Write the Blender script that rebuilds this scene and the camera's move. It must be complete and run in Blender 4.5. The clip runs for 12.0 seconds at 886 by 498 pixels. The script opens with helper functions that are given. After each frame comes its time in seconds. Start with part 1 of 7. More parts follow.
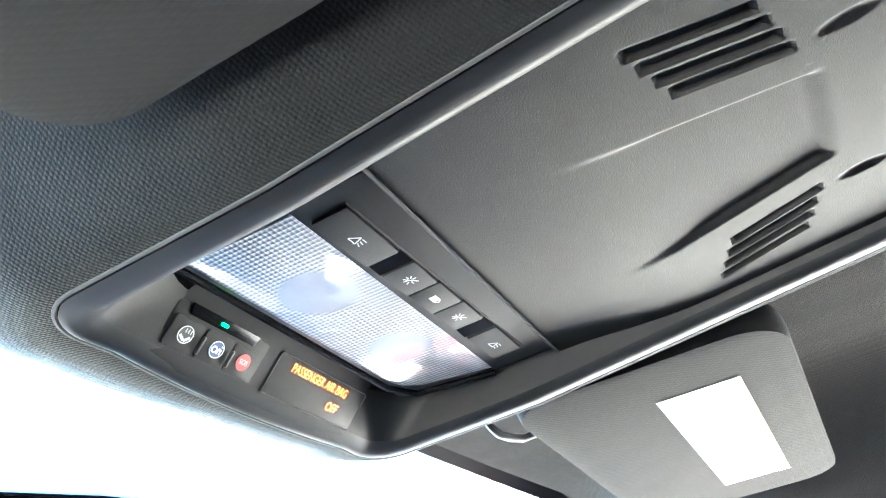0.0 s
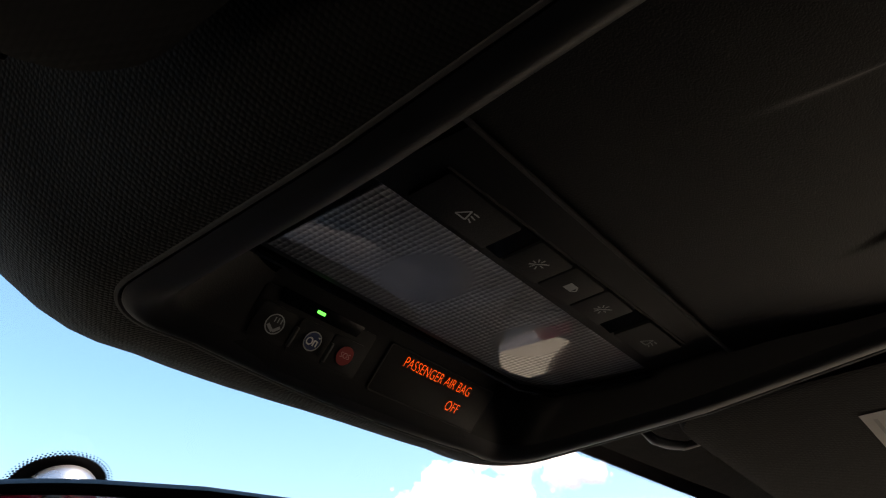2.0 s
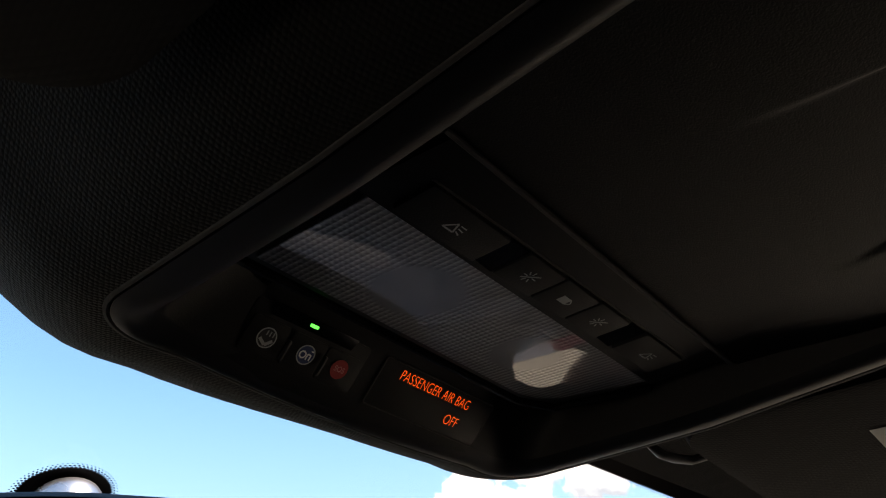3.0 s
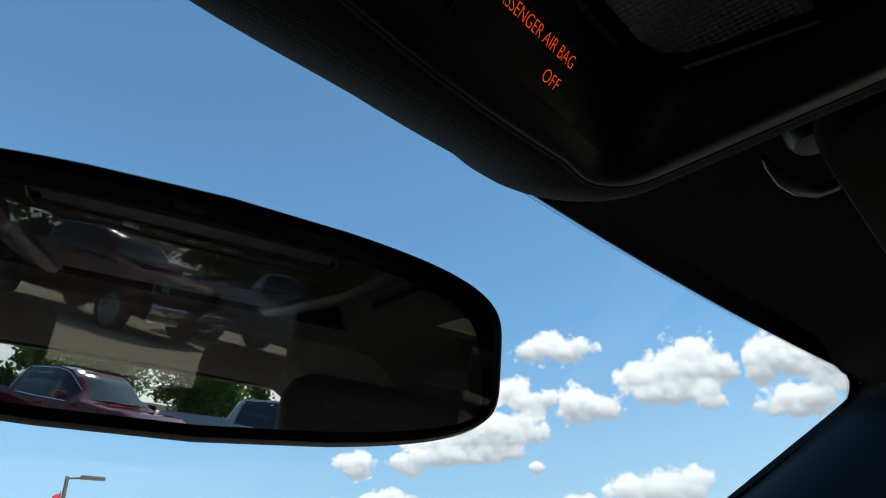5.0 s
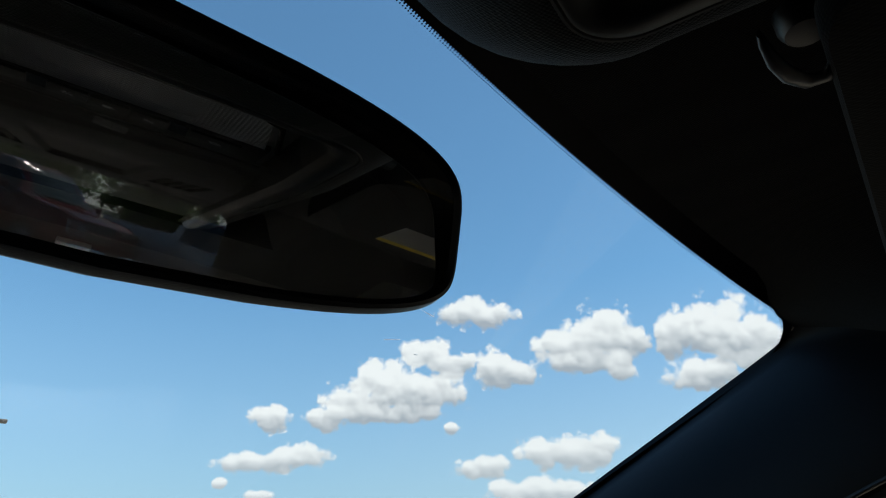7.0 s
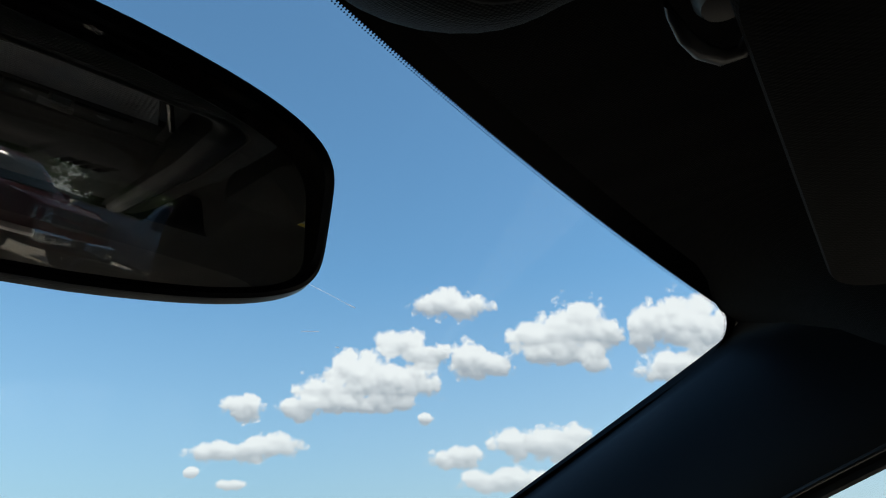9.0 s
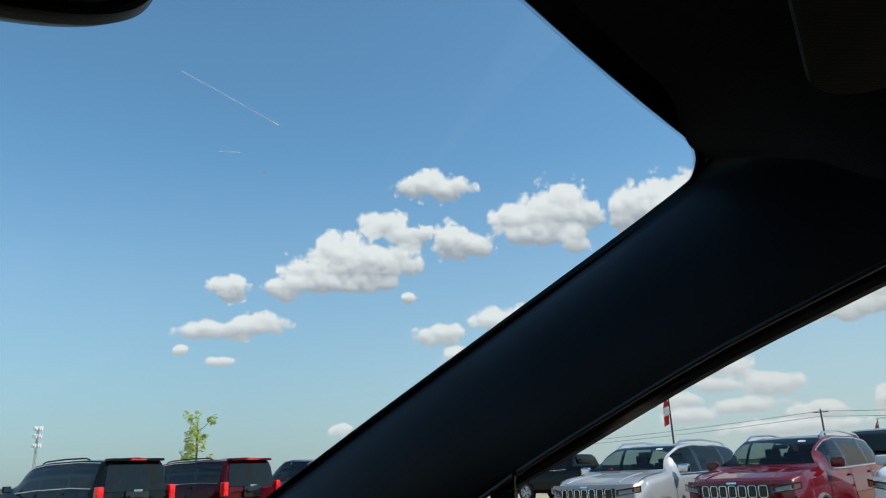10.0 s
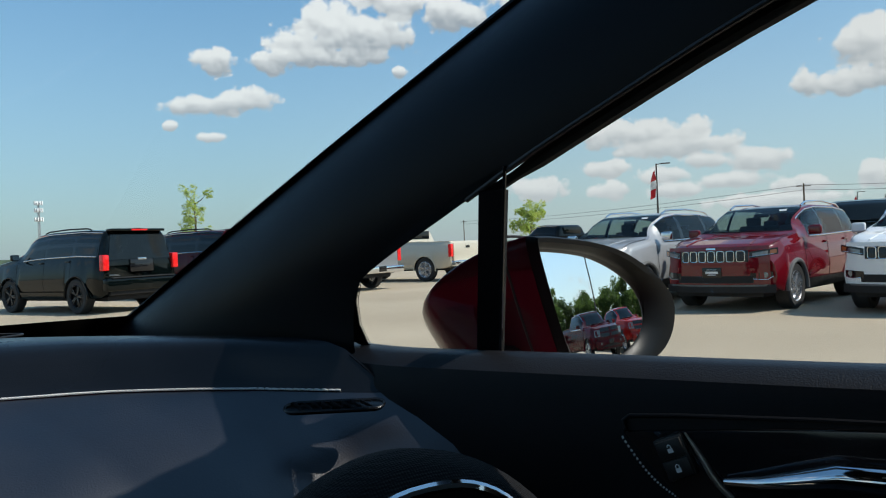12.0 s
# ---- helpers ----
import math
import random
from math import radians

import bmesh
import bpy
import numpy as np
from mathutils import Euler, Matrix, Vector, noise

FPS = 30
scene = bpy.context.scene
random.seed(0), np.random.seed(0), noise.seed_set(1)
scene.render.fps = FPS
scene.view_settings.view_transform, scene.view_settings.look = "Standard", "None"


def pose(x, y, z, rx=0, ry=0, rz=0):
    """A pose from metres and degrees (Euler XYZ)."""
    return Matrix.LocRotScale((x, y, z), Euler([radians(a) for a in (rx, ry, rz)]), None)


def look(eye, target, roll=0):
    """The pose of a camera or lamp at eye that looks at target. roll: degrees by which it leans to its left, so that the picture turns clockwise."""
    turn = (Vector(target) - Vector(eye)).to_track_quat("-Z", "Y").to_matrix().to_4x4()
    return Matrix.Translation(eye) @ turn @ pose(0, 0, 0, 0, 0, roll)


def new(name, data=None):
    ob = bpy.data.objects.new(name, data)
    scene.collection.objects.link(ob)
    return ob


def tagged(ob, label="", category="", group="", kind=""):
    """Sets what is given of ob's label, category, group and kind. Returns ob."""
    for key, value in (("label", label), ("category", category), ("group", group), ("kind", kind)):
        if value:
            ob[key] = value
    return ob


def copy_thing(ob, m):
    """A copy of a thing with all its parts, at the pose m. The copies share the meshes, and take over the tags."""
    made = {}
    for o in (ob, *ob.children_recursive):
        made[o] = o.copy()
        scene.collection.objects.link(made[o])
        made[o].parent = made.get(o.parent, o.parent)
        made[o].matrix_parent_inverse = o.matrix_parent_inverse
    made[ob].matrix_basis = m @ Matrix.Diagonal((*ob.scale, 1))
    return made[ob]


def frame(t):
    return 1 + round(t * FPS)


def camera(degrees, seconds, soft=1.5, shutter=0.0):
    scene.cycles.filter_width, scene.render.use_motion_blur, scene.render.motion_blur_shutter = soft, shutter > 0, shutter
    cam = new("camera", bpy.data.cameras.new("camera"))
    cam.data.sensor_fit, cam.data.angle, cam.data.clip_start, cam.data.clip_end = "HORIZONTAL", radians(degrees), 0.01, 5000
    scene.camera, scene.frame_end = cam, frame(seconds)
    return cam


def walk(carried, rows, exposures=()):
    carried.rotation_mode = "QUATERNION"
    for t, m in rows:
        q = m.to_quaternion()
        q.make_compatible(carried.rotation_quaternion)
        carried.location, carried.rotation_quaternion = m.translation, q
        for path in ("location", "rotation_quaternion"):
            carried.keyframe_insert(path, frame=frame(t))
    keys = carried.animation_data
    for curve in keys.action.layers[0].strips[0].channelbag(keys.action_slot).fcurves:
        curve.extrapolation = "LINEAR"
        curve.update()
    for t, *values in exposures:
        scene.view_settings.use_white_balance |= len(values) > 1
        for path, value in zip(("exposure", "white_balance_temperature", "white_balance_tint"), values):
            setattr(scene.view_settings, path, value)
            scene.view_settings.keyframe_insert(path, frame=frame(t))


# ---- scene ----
# The camera is hand-held inside a parked crossover: x to the passenger side, y ahead, z up, ground at 0.
cam = camera(61.0, 12.0, soft=1.15)
PATH = [
    (0, (-0.2548, -0.1140, 1.3100), (1.2586, 0.5094, 2.4593), -11.41),
    (0.5, (-0.2568, -0.1168, 1.3209), (1.1787, 0.7125, 2.4397), -5.79),
    (1, (-0.2245, -0.1042, 1.3416), (1.1377, 0.8882, 2.4184), -2.03),
    (1.5, (-0.2136, -0.1046, 1.3503), (1.1489, 0.8595, 2.4521), -3.43),
    (2, (-0.2050, -0.1012, 1.3474), (1.1155, 0.8985, 2.4685), -2.70),
    (2.5, (-0.2018, -0.1059, 1.3481), (1.0826, 0.9184, 2.4887), -2.25),
    (2.7, (-0.2007, -0.1084, 1.3494), (1.0750, 0.9198, 2.4962), -1.97),
    (4.3, (-0.1470, -0.0132, 1.3154), (1.1521, 1.0308, 2.4211), -1.84),
    (4.5, (-0.1339, 0.0122, 1.3047), (1.1826, 1.0517, 2.3939), -2.45),
    (5, (-0.1277, -0.0006, 1.3035), (1.2308, 1.0827, 2.2939), -2.88),
    (5.5, (-0.0999, -0.0001, 1.2961), (1.2824, 1.0975, 2.2367), -2.70),
    (6, (-0.0981, 0.0084, 1.3032), (1.3126, 1.0856, 2.2248), -1.53),
    (6.5, (-0.0984, 0.0213, 1.2870), (1.3822, 1.0202, 2.1871), -1.80),
    (7, (-0.0942, 0.0397, 1.2880), (1.4144, 1.0027, 2.1806), -1.99),
    (7.5, (-0.0729, 0.0434, 1.2839), (1.4569, 0.9766, 2.1721), -2.18),
    (7.7, (-0.0728, 0.0304, 1.2982), (1.4638, 0.9576, 2.1809), -2.10),
    (9.3, (-0.0361, 0.0175, 1.2962), (1.5165, 0.9335, 2.1624), -2.10),
    (9.5, (0.0073, 0.0138, 1.2726), (1.5670, 0.9387, 2.1163), -2.28),
    (10, (0.0132, 0.0298, 1.2780), (1.6796, 0.9742, 1.8533), -2.48),
    (10.5, (0.0416, 0.0560, 1.2564), (1.7387, 1.0085, 1.7176), -2.59),
    (11, (0.0887, 0.0882, 1.2413), (1.8358, 1.0188, 1.5269), -2.68),
    (11.5, (0.0918, 0.0833, 1.2421), (1.8584, 1.0129, 1.3641), -2.65),
    (12, (0.0831, 0.0667, 1.2200), (1.8210, 1.0564, 1.2110), -2.50),
]
EXPOSURES = [
    (0.0, 6.8, 5700, 10), (0.3, 5.95, 5900, 10), (0.6, 4.65, 6000, 10), (1.0, 3.15, 6300, 16), (1.3, 2.4, 6700, 18), (1.6, 1.74, 7100, 20), (2.0, 1.38, 7500, 22), (2.7, 1.25, 7500, 22),
    (4.3, 0.88, 6600, 12), (4.6, 0.68, 6500, 10), (5.0, 0.40, 6500, 10), (5.5, 0.34, 6500, 10), (7.7, 0.2, 6500, 10), (9.3, 0.2, 6500, 10), (9.6, 0.1, 6500, 10), (10.2, 0.05, 6500, 10), (12.0, 0.05, 6500, 10),
]
walk(cam, [(t, look(eye, target, roll)) for t, eye, target, roll in PATH], EXPOSURES)

# ---- light ----
SUN_AZ, SUN_EL = radians(162), radians(47.5)      # azimuth from +y towards +x
SUN_DIR = Vector((math.sin(SUN_AZ) * math.cos(SUN_EL), math.cos(SUN_AZ) * math.cos(SUN_EL), math.sin(SUN_EL)))
sun = new("sun", bpy.data.lights.new("sun", "SUN"))
sun.data.energy, sun.data.angle, sun.data.color = 5.0, radians(0.5), (1.0, 0.95, 0.88)
sun.matrix_world = look((30 * SUN_DIR.x, 30 * SUN_DIR.y, 30 * SUN_DIR.z), (0, 0, 0))

# ---- materials ----
def mat_base(name):
    m = bpy.data.materials.new(name)
    m.use_nodes = True
    nt = m.node_tree
    return m, nt, nt.nodes["Principled BSDF"]


def node(nt, kind, **inputs):
    n = nt.nodes.new(kind)
    for k, v in inputs.items():
        n.inputs[k.replace("_", " ")].default_value = v
    return n


def mixed(nt, fac, a, b):
    """A colour between a and b by a 0..1 socket."""
    r = nt.nodes.new("ShaderNodeMix")
    r.data_type = "RGBA"
    nt.links.new(fac, r.inputs[0])
    r.inputs[6].default_value, r.inputs[7].default_value = (*a, 1), (*b, 1)
    return r.outputs[2]


def ramped(nt, fac, lo, hi):
    r = nt.nodes.new("ShaderNodeMapRange")
    r.inputs[1].default_value, r.inputs[2].default_value = lo, hi
    nt.links.new(fac, r.inputs[0])
    return r.outputs[0]


def surface(name, colour, rough=0.6, metal=0.0, var=0.25, coarse=6.0, fine=400.0, bump=0.1, depth=0.0005, coat=0.0, spec=0.5, rough_var=0.1):
    """A surface with stains at one scale, grain and relief at another."""
    m, nt, p = mat_base(name)
    co = nt.nodes.new("ShaderNodeTexCoord").outputs["Object"]
    big, small = node(nt, "ShaderNodeTexNoise", Scale=coarse, Detail=5.0), node(nt, "ShaderNodeTexNoise", Scale=fine, Detail=3.0)
    for n in (big, small):
        nt.links.new(co, n.inputs["Vector"])
    dark = tuple(c * (1 - var) for c in colour)
    light = tuple(min(1, c * (1 + var)) for c in colour)
    nt.links.new(mixed(nt, ramped(nt, big.outputs[0], 0.3, 0.7), dark, light), p.inputs["Base Color"])
    mr = nt.nodes.new("ShaderNodeMapRange")
    mr.inputs[1].default_value, mr.inputs[2].default_value = 0.3, 0.7
    mr.inputs[3].default_value, mr.inputs[4].default_value = max(0.02, rough - rough_var), min(1, rough + rough_var)
    nt.links.new(big.outputs[0], mr.inputs[0])
    nt.links.new(mr.outputs[0], p.inputs["Roughness"])
    p.inputs["Metallic"].default_value = metal
    p.inputs["Specular IOR Level"].default_value = spec
    if coat:
        p.inputs["Coat Weight"].default_value, p.inputs["Coat Roughness"].default_value = coat, 0.04
    if bump:
        b = node(nt, "ShaderNodeBump", Strength=bump, Distance=depth)
        nt.links.new(small.outputs[0], b.inputs["Height"])
        nt.links.new(b.outputs[0], p.inputs["Normal"])
    return m


def woven(name, colour, scale=420.0, depth=0.0012, stretch=(1, 1, 1)):
    """Knitted headliner cloth: rows of small dimples over soft soiling."""
    m, nt, p = mat_base(name)
    co = nt.nodes.new("ShaderNodeTexCoord").outputs["Object"]
    mp = nt.nodes.new("ShaderNodeMapping")
    mp.inputs["Rotation"].default_value = (0, 0, 0.5)
    mp.inputs["Scale"].default_value = stretch
    nt.links.new(co, mp.inputs[0])
    vor = node(nt, "ShaderNodeTexVoronoi", Scale=scale, Randomness=0.25)
    nt.links.new(mp.outputs[0], vor.inputs["Vector"])
    big = node(nt, "ShaderNodeTexNoise", Scale=9.0, Detail=6.0)
    nt.links.new(co, big.inputs["Vector"])
    h = ramped(nt, vor.outputs["Distance"], 0.0, 0.75)
    cloth = mixed(nt, h, tuple(c * 1.2 for c in colour), tuple(c * 0.55 for c in colour))
    soil = nt.nodes.new("ShaderNodeMix")
    soil.data_type, soil.blend_type = "RGBA", "MULTIPLY"
    soil.inputs[0].default_value = 0.35
    nt.links.new(cloth, soil.inputs[6])
    nt.links.new(mixed(nt, ramped(nt, big.outputs[0], 0.3, 0.7), (0.6, 0.6, 0.6), (1, 1, 1)), soil.inputs[7])
    nt.links.new(soil.outputs[2], p.inputs["Base Color"])
    p.inputs["Roughness"].default_value = 0.95
    p.inputs["Specular IOR Level"].default_value = 0.15
    p.inputs["Sheen Weight"].default_value = 0.06
    b = node(nt, "ShaderNodeBump", Strength=0.7, Distance=depth)
    b.invert = True
    nt.links.new(vor.outputs["Distance"], b.inputs["Height"])
    nt.links.new(b.outputs[0], p.inputs["Normal"])
    return m


def paint(name, colour, flake=0.25, rough=0.3, coat=1.0, spec=0.3, coat_ior=1.5):
    """Metallic car paint under clear coat, with a little road dust."""
    m, nt, p = mat_base(name)
    co = nt.nodes.new("ShaderNodeTexCoord").outputs["Object"]
    dust, grain = node(nt, "ShaderNodeTexNoise", Scale=1.7, Detail=6.0), node(nt, "ShaderNodeTexNoise", Scale=900.0)
    for n in (dust, grain):
        nt.links.new(co, n.inputs["Vector"])
    base = mixed(nt, ramped(nt, grain.outputs[0], 0.35, 0.65), tuple(c * 0.85 for c in colour), tuple(min(1, c * 1.15) for c in colour))
    d = nt.nodes.new("ShaderNodeMix")
    d.data_type = "RGBA"
    nt.links.new(ramped(nt, dust.outputs[0], 0.55, 5.0), d.inputs[0])
    nt.links.new(base, d.inputs[6])
    d.inputs[7].default_value = (0.3, 0.27, 0.22, 1)
    nt.links.new(d.outputs[2], p.inputs["Base Color"])
    p.inputs["Metallic"].default_value, p.inputs["Roughness"].default_value = flake, rough
    p.inputs["Specular IOR Level"].default_value = spec
    p.inputs["Coat Weight"].default_value, p.inputs["Coat Roughness"].default_value = coat, 0.03
    p.inputs["Coat IOR"].default_value = coat_ior
    return m


def glowing(name, colour, strength):
    m, nt, p = mat_base(name)
    p.inputs["Base Color"].default_value = (*[c * 0.1 for c in colour], 1)
    p.inputs["Emission Color"].default_value = (*colour, 1)
    p.inputs["Emission Strength"].default_value = strength
    return m


def clear_glass(name, tint=(0.93, 0.96, 0.95), rough=0.0):
    """Thin pane: lets straight light through, mirrors at grazing angles."""
    m = bpy.data.materials.new(name)
    m.use_nodes = True
    nt = m.node_tree
    nt.nodes.clear()
    out = nt.nodes.new("ShaderNodeOutputMaterial")
    tr, gl, mx, lw, pw, ma = (nt.nodes.new(k) for k in ("ShaderNodeBsdfTransparent", "ShaderNodeBsdfGlossy", "ShaderNodeMixShader", "ShaderNodeLayerWeight", "ShaderNodeMath", "ShaderNodeMath"))
    tr.inputs[0].default_value = (*tint, 1)
    gl.inputs["Roughness"].default_value = rough
    lw.inputs[0].default_value = 0.5
    pw.operation, pw.inputs[1].default_value = "POWER", 5.0
    ma.operation, ma.inputs[1].default_value, ma.inputs[2].default_value = "MULTIPLY_ADD", 0.9, 0.03
    nt.links.new(lw.outputs["Facing"], pw.inputs[0])
    nt.links.new(pw.outputs[0], ma.inputs[0])
    nt.links.new(ma.outputs[0], mx.inputs[0])
    nt.links.new(tr.outputs[0], mx.inputs[1])
    nt.links.new(gl.outputs[0], mx.inputs[2])
    nt.links.new(mx.outputs[0], out.inputs[0])
    return m


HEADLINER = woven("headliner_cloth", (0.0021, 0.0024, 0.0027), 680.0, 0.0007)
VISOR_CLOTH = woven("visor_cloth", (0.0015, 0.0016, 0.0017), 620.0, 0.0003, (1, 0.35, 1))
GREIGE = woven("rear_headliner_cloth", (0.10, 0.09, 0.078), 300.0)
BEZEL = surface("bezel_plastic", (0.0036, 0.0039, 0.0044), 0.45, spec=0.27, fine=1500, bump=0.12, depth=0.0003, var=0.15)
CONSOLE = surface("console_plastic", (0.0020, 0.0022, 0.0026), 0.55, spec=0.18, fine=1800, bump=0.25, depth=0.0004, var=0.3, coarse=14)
BLACK = surface("black_plastic", (0.008, 0.008, 0.0085), 0.45, fine=1500, bump=0.2, depth=0.0003)
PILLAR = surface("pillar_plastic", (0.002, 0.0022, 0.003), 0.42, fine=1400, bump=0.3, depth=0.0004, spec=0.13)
DASH = surface("dash_vinyl", (0.0042, 0.0048, 0.0060), 0.27, fine=900, bump=0.45, depth=0.0006, spec=0.32)
# blue in the fascia's base colour stands in for part of the sky's sheen
FASCIA = surface("fascia_vinyl", (0.0012, 0.0030, 0.0085), 0.42, fine=620, bump=0.35, depth=0.0006, spec=1.0)
GLOSS_BLACK = surface("gloss_black", (0.008, 0.008, 0.009), 0.08, bump=0, rough_var=0.03)
RUBBER = surface("tyre_rubber", (0.02, 0.02, 0.02), 0.8, coarse=9, fine=120, bump=0.3, depth=0.003)
CHROME = surface("chrome", (0.75, 0.76, 0.78), 0.08, 1.0, var=0.05, bump=0, rough_var=0.04)
ALLOY = surface("alloy_rim", (0.55, 0.56, 0.58), 0.25, 0.9, var=0.1, bump=0)
WHITE_PRINT = surface("white_print", (0.75, 0.76, 0.76), 0.6, var=0.05, bump=0)
SEAT = surface("seat_leather", (0.02, 0.019, 0.018), 0.5, fine=700, bump=0.4, depth=0.0008)
GLASS = clear_glass("window_glass", (0.82, 0.85, 0.84))
WINDSHIELD_GLASS = clear_glass("windshield_glass", (0.9, 0.95, 0.95))

# ---- building tools ----
def mesh_of(bm, name, material, smooth=True):
    bmesh.ops.recalc_face_normals(bm, faces=bm.faces)
    me = bpy.data.meshes.new(name)
    bm.to_mesh(me)
    bm.free()
    if smooth:
        me.polygons.foreach_set("use_smooth", [True] * len(me.polygons))
        me.set_sharp_from_angle(angle=radians(38))
    me.materials.append(material)
    return me


def part(name, bm, material, parent=None, label="", smooth=True):
    ob = new(name, mesh_of(bm, name, material, smooth))
    if parent:
        ob.parent = parent
    if label:
        ob["label"] = label
    return ob


def thing(name, label, category, group="", kind="", at=(0, 0, 0), turn=0.0):
    ob = tagged(new(name), label, category, group, kind)
    ob.empty_display_size = 0.05
    ob.matrix_world = pose(*at, 0, 0, turn)
    return ob


def sheet(rows, thick=0.0, close=False, flip=False):
    """A grid of points as a surface; thick: pushed along its normals into a slab."""
    bm = bmesh.new()
    vs = [[bm.verts.new(p) for p in row] for row in rows]
    for i in range(len(rows) - 1):
        n = len(rows[i])
        for j in range(n if close else n - 1):
            k = (j + 1) % n
            try:
                bm.faces.new((vs[i][j], vs[i][k], vs[i + 1][k], vs[i + 1][j]))
            except ValueError:
                pass
    if flip:
        bmesh.ops.reverse_faces(bm, faces=bm.faces)
    if thick:
        bm.normal_update()
        bmesh.ops.solidify(bm, geom=bm.faces[:], thickness=thick)
    return bm


def box(sx, sy, sz, at=(0, 0, 0), bevel=0.0, segs=2, turn=None):
    bm = bmesh.new()
    bmesh.ops.create_cube(bm, size=1.0)
    bmesh.ops.scale(bm, vec=(sx, sy, sz), verts=bm.verts)
    if bevel:
        bmesh.ops.bevel(bm, geom=bm.edges[:], offset=bevel, segments=segs, affect="EDGES", profile=0.6)
    if turn is not None:
        bmesh.ops.transform(bm, matrix=turn, verts=bm.verts)
    bmesh.ops.translate(bm, vec=at, verts=bm.verts)
    return bm


def prism(outline, depth, m=None, bevel=0.0, segs=2):
    """A flat outline (x, y) given depth in z, then placed by m."""
    bm = bmesh.new()
    f = bm.faces.new([bm.verts.new((x, y, 0)) for x, y in outline])
    up = bmesh.ops.extrude_face_region(bm, geom=[f])
    bmesh.ops.translate(bm, vec=(0, 0, depth), verts=[v for v in up["geom"] if isinstance(v, bmesh.types.BMVert)])
    if bevel:
        top = [e for e in bm.edges if all(v.co.z > depth * 0.5 if depth > 0 else v.co.z < depth * 0.5 for v in e.verts)]
        bmesh.ops.bevel(bm, geom=top, offset=bevel, segments=segs, affect="EDGES", profile=0.6)
    if m is not None:
        bmesh.ops.transform(bm, matrix=m, verts=bm.verts)
    return bm


def round_rect(w, h, r, n=5, cx=0.0, cy=0.0):
    out = []
    for sx, sy, a0 in ((1, 1, 0), (-1, 1, 90), (-1, -1, 180), (1, -1, 270)):
        for k in range(n + 1):
            a = radians(a0 + 90 * k / n)
            out.append((cx + sx * (w / 2 - r) + r * math.cos(a), cy + sy * (h / 2 - r) + r * math.sin(a)))
    return out


def tube(points, radius, n=8, closed=False, caps=True):
    """A round bar along points; radius may be a list."""
    bm = bmesh.new()
    pts = [Vector(p) for p in points]
    rings, side = [], None
    for i, p in enumerate(pts):
        a, b = pts[i - 1] if (i or closed) else p, pts[(i + 1) % len(pts)] if (i < len(pts) - 1 or closed) else p
        d = (b - a).normalized()
        if side is None:
            side = d.orthogonal().normalized()
        side = (side - d * side.dot(d)).normalized()
        up = d.cross(side)
        r = radius[i] if isinstance(radius, (list, tuple)) else radius
        rings.append([bm.verts.new(p + r * (math.cos(2 * math.pi * k / n) * side + math.sin(2 * math.pi * k / n) * up)) for k in range(n)])
    m = len(rings)
    for i in range(m if closed else m - 1):
        for k in range(n):
            bm.faces.new((rings[i][k], rings[i][(k + 1) % n], rings[(i + 1) % m][(k + 1) % n], rings[(i + 1) % m][k]))
    if caps and not closed:
        bm.faces.new(rings[0])
        bm.faces.new(rings[-1][::-1])
    return bm


def lathe(profile, n=32, axis="z", caps=True):
    """Turned shape from (radius, height) pairs."""
    bm = bmesh.new()
    rings = []
    for r, h in profile:
        rings.append([bm.verts.new((r * math.cos(2 * math.pi * k / n), r * math.sin(2 * math.pi * k / n), h)) for k in range(n)])
    for a, b in zip(rings, rings[1:]):
        for k in range(n):
            bm.faces.new((a[k], a[(k + 1) % n], b[(k + 1) % n], b[k]))
    if caps and profile[0][0] > 1e-6:
        bm.faces.new(rings[0][::-1])
    if caps and profile[-1][0] > 1e-6:
        bm.faces.new(rings[-1])
    bmesh.ops.remove_doubles(bm, verts=bm.verts, dist=1e-6)
    if axis == "x":
        bmesh.ops.rotate(bm, matrix=Matrix.Rotation(radians(90), 3, "Y"), verts=bm.verts)
    if axis == "y":
        bmesh.ops.rotate(bm, matrix=Matrix.Rotation(radians(-90), 3, "X"), verts=bm.verts)
    return bm


def moved(bm, m):
    bmesh.ops.transform(bm, matrix=m, verts=bm.verts)
    return bm


def joined(*bms):
    out = bmesh.new()
    for b in bms:
        me = bpy.data.meshes.new("tmp")
        b.to_mesh(me)
        b.free()
        out.from_mesh(me)
        bpy.data.meshes.remove(me)
    return out


def text_mesh(body, size, depth=0.0003, align="CENTER", squeeze=1.0, thin=0.0):
    """Letters of the built-in font as a bmesh in the xy plane."""
    cu = bpy.data.curves.new("letters", "FONT")
    cu.body, cu.size, cu.extrude, cu.align_x, cu.align_y = body, size, depth, align, "CENTER"
    cu.offset = -thin
    ob = bpy.data.objects.new("letters", cu)
    scene.collection.objects.link(ob)
    dg = bpy.context.evaluated_depsgraph_get()
    me = bpy.data.meshes.new_from_object(ob.evaluated_get(dg))
    bm = bmesh.new()
    bm.from_mesh(me)
    bpy.data.objects.remove(ob)
    bpy.data.curves.remove(cu)
    bpy.data.meshes.remove(me)
    bmesh.ops.scale(bm, vec=(squeeze, 1, 1), verts=bm.verts)
    return bm


def lerp(a, b, t):
    return a + (b - a) * t


def smooth01(t):
    t = min(1.0, max(0.0, t))
    return t * t * (3 - 2 * t)


def interp(x, xs, ys):
    return float(np.interp(x, xs, ys))

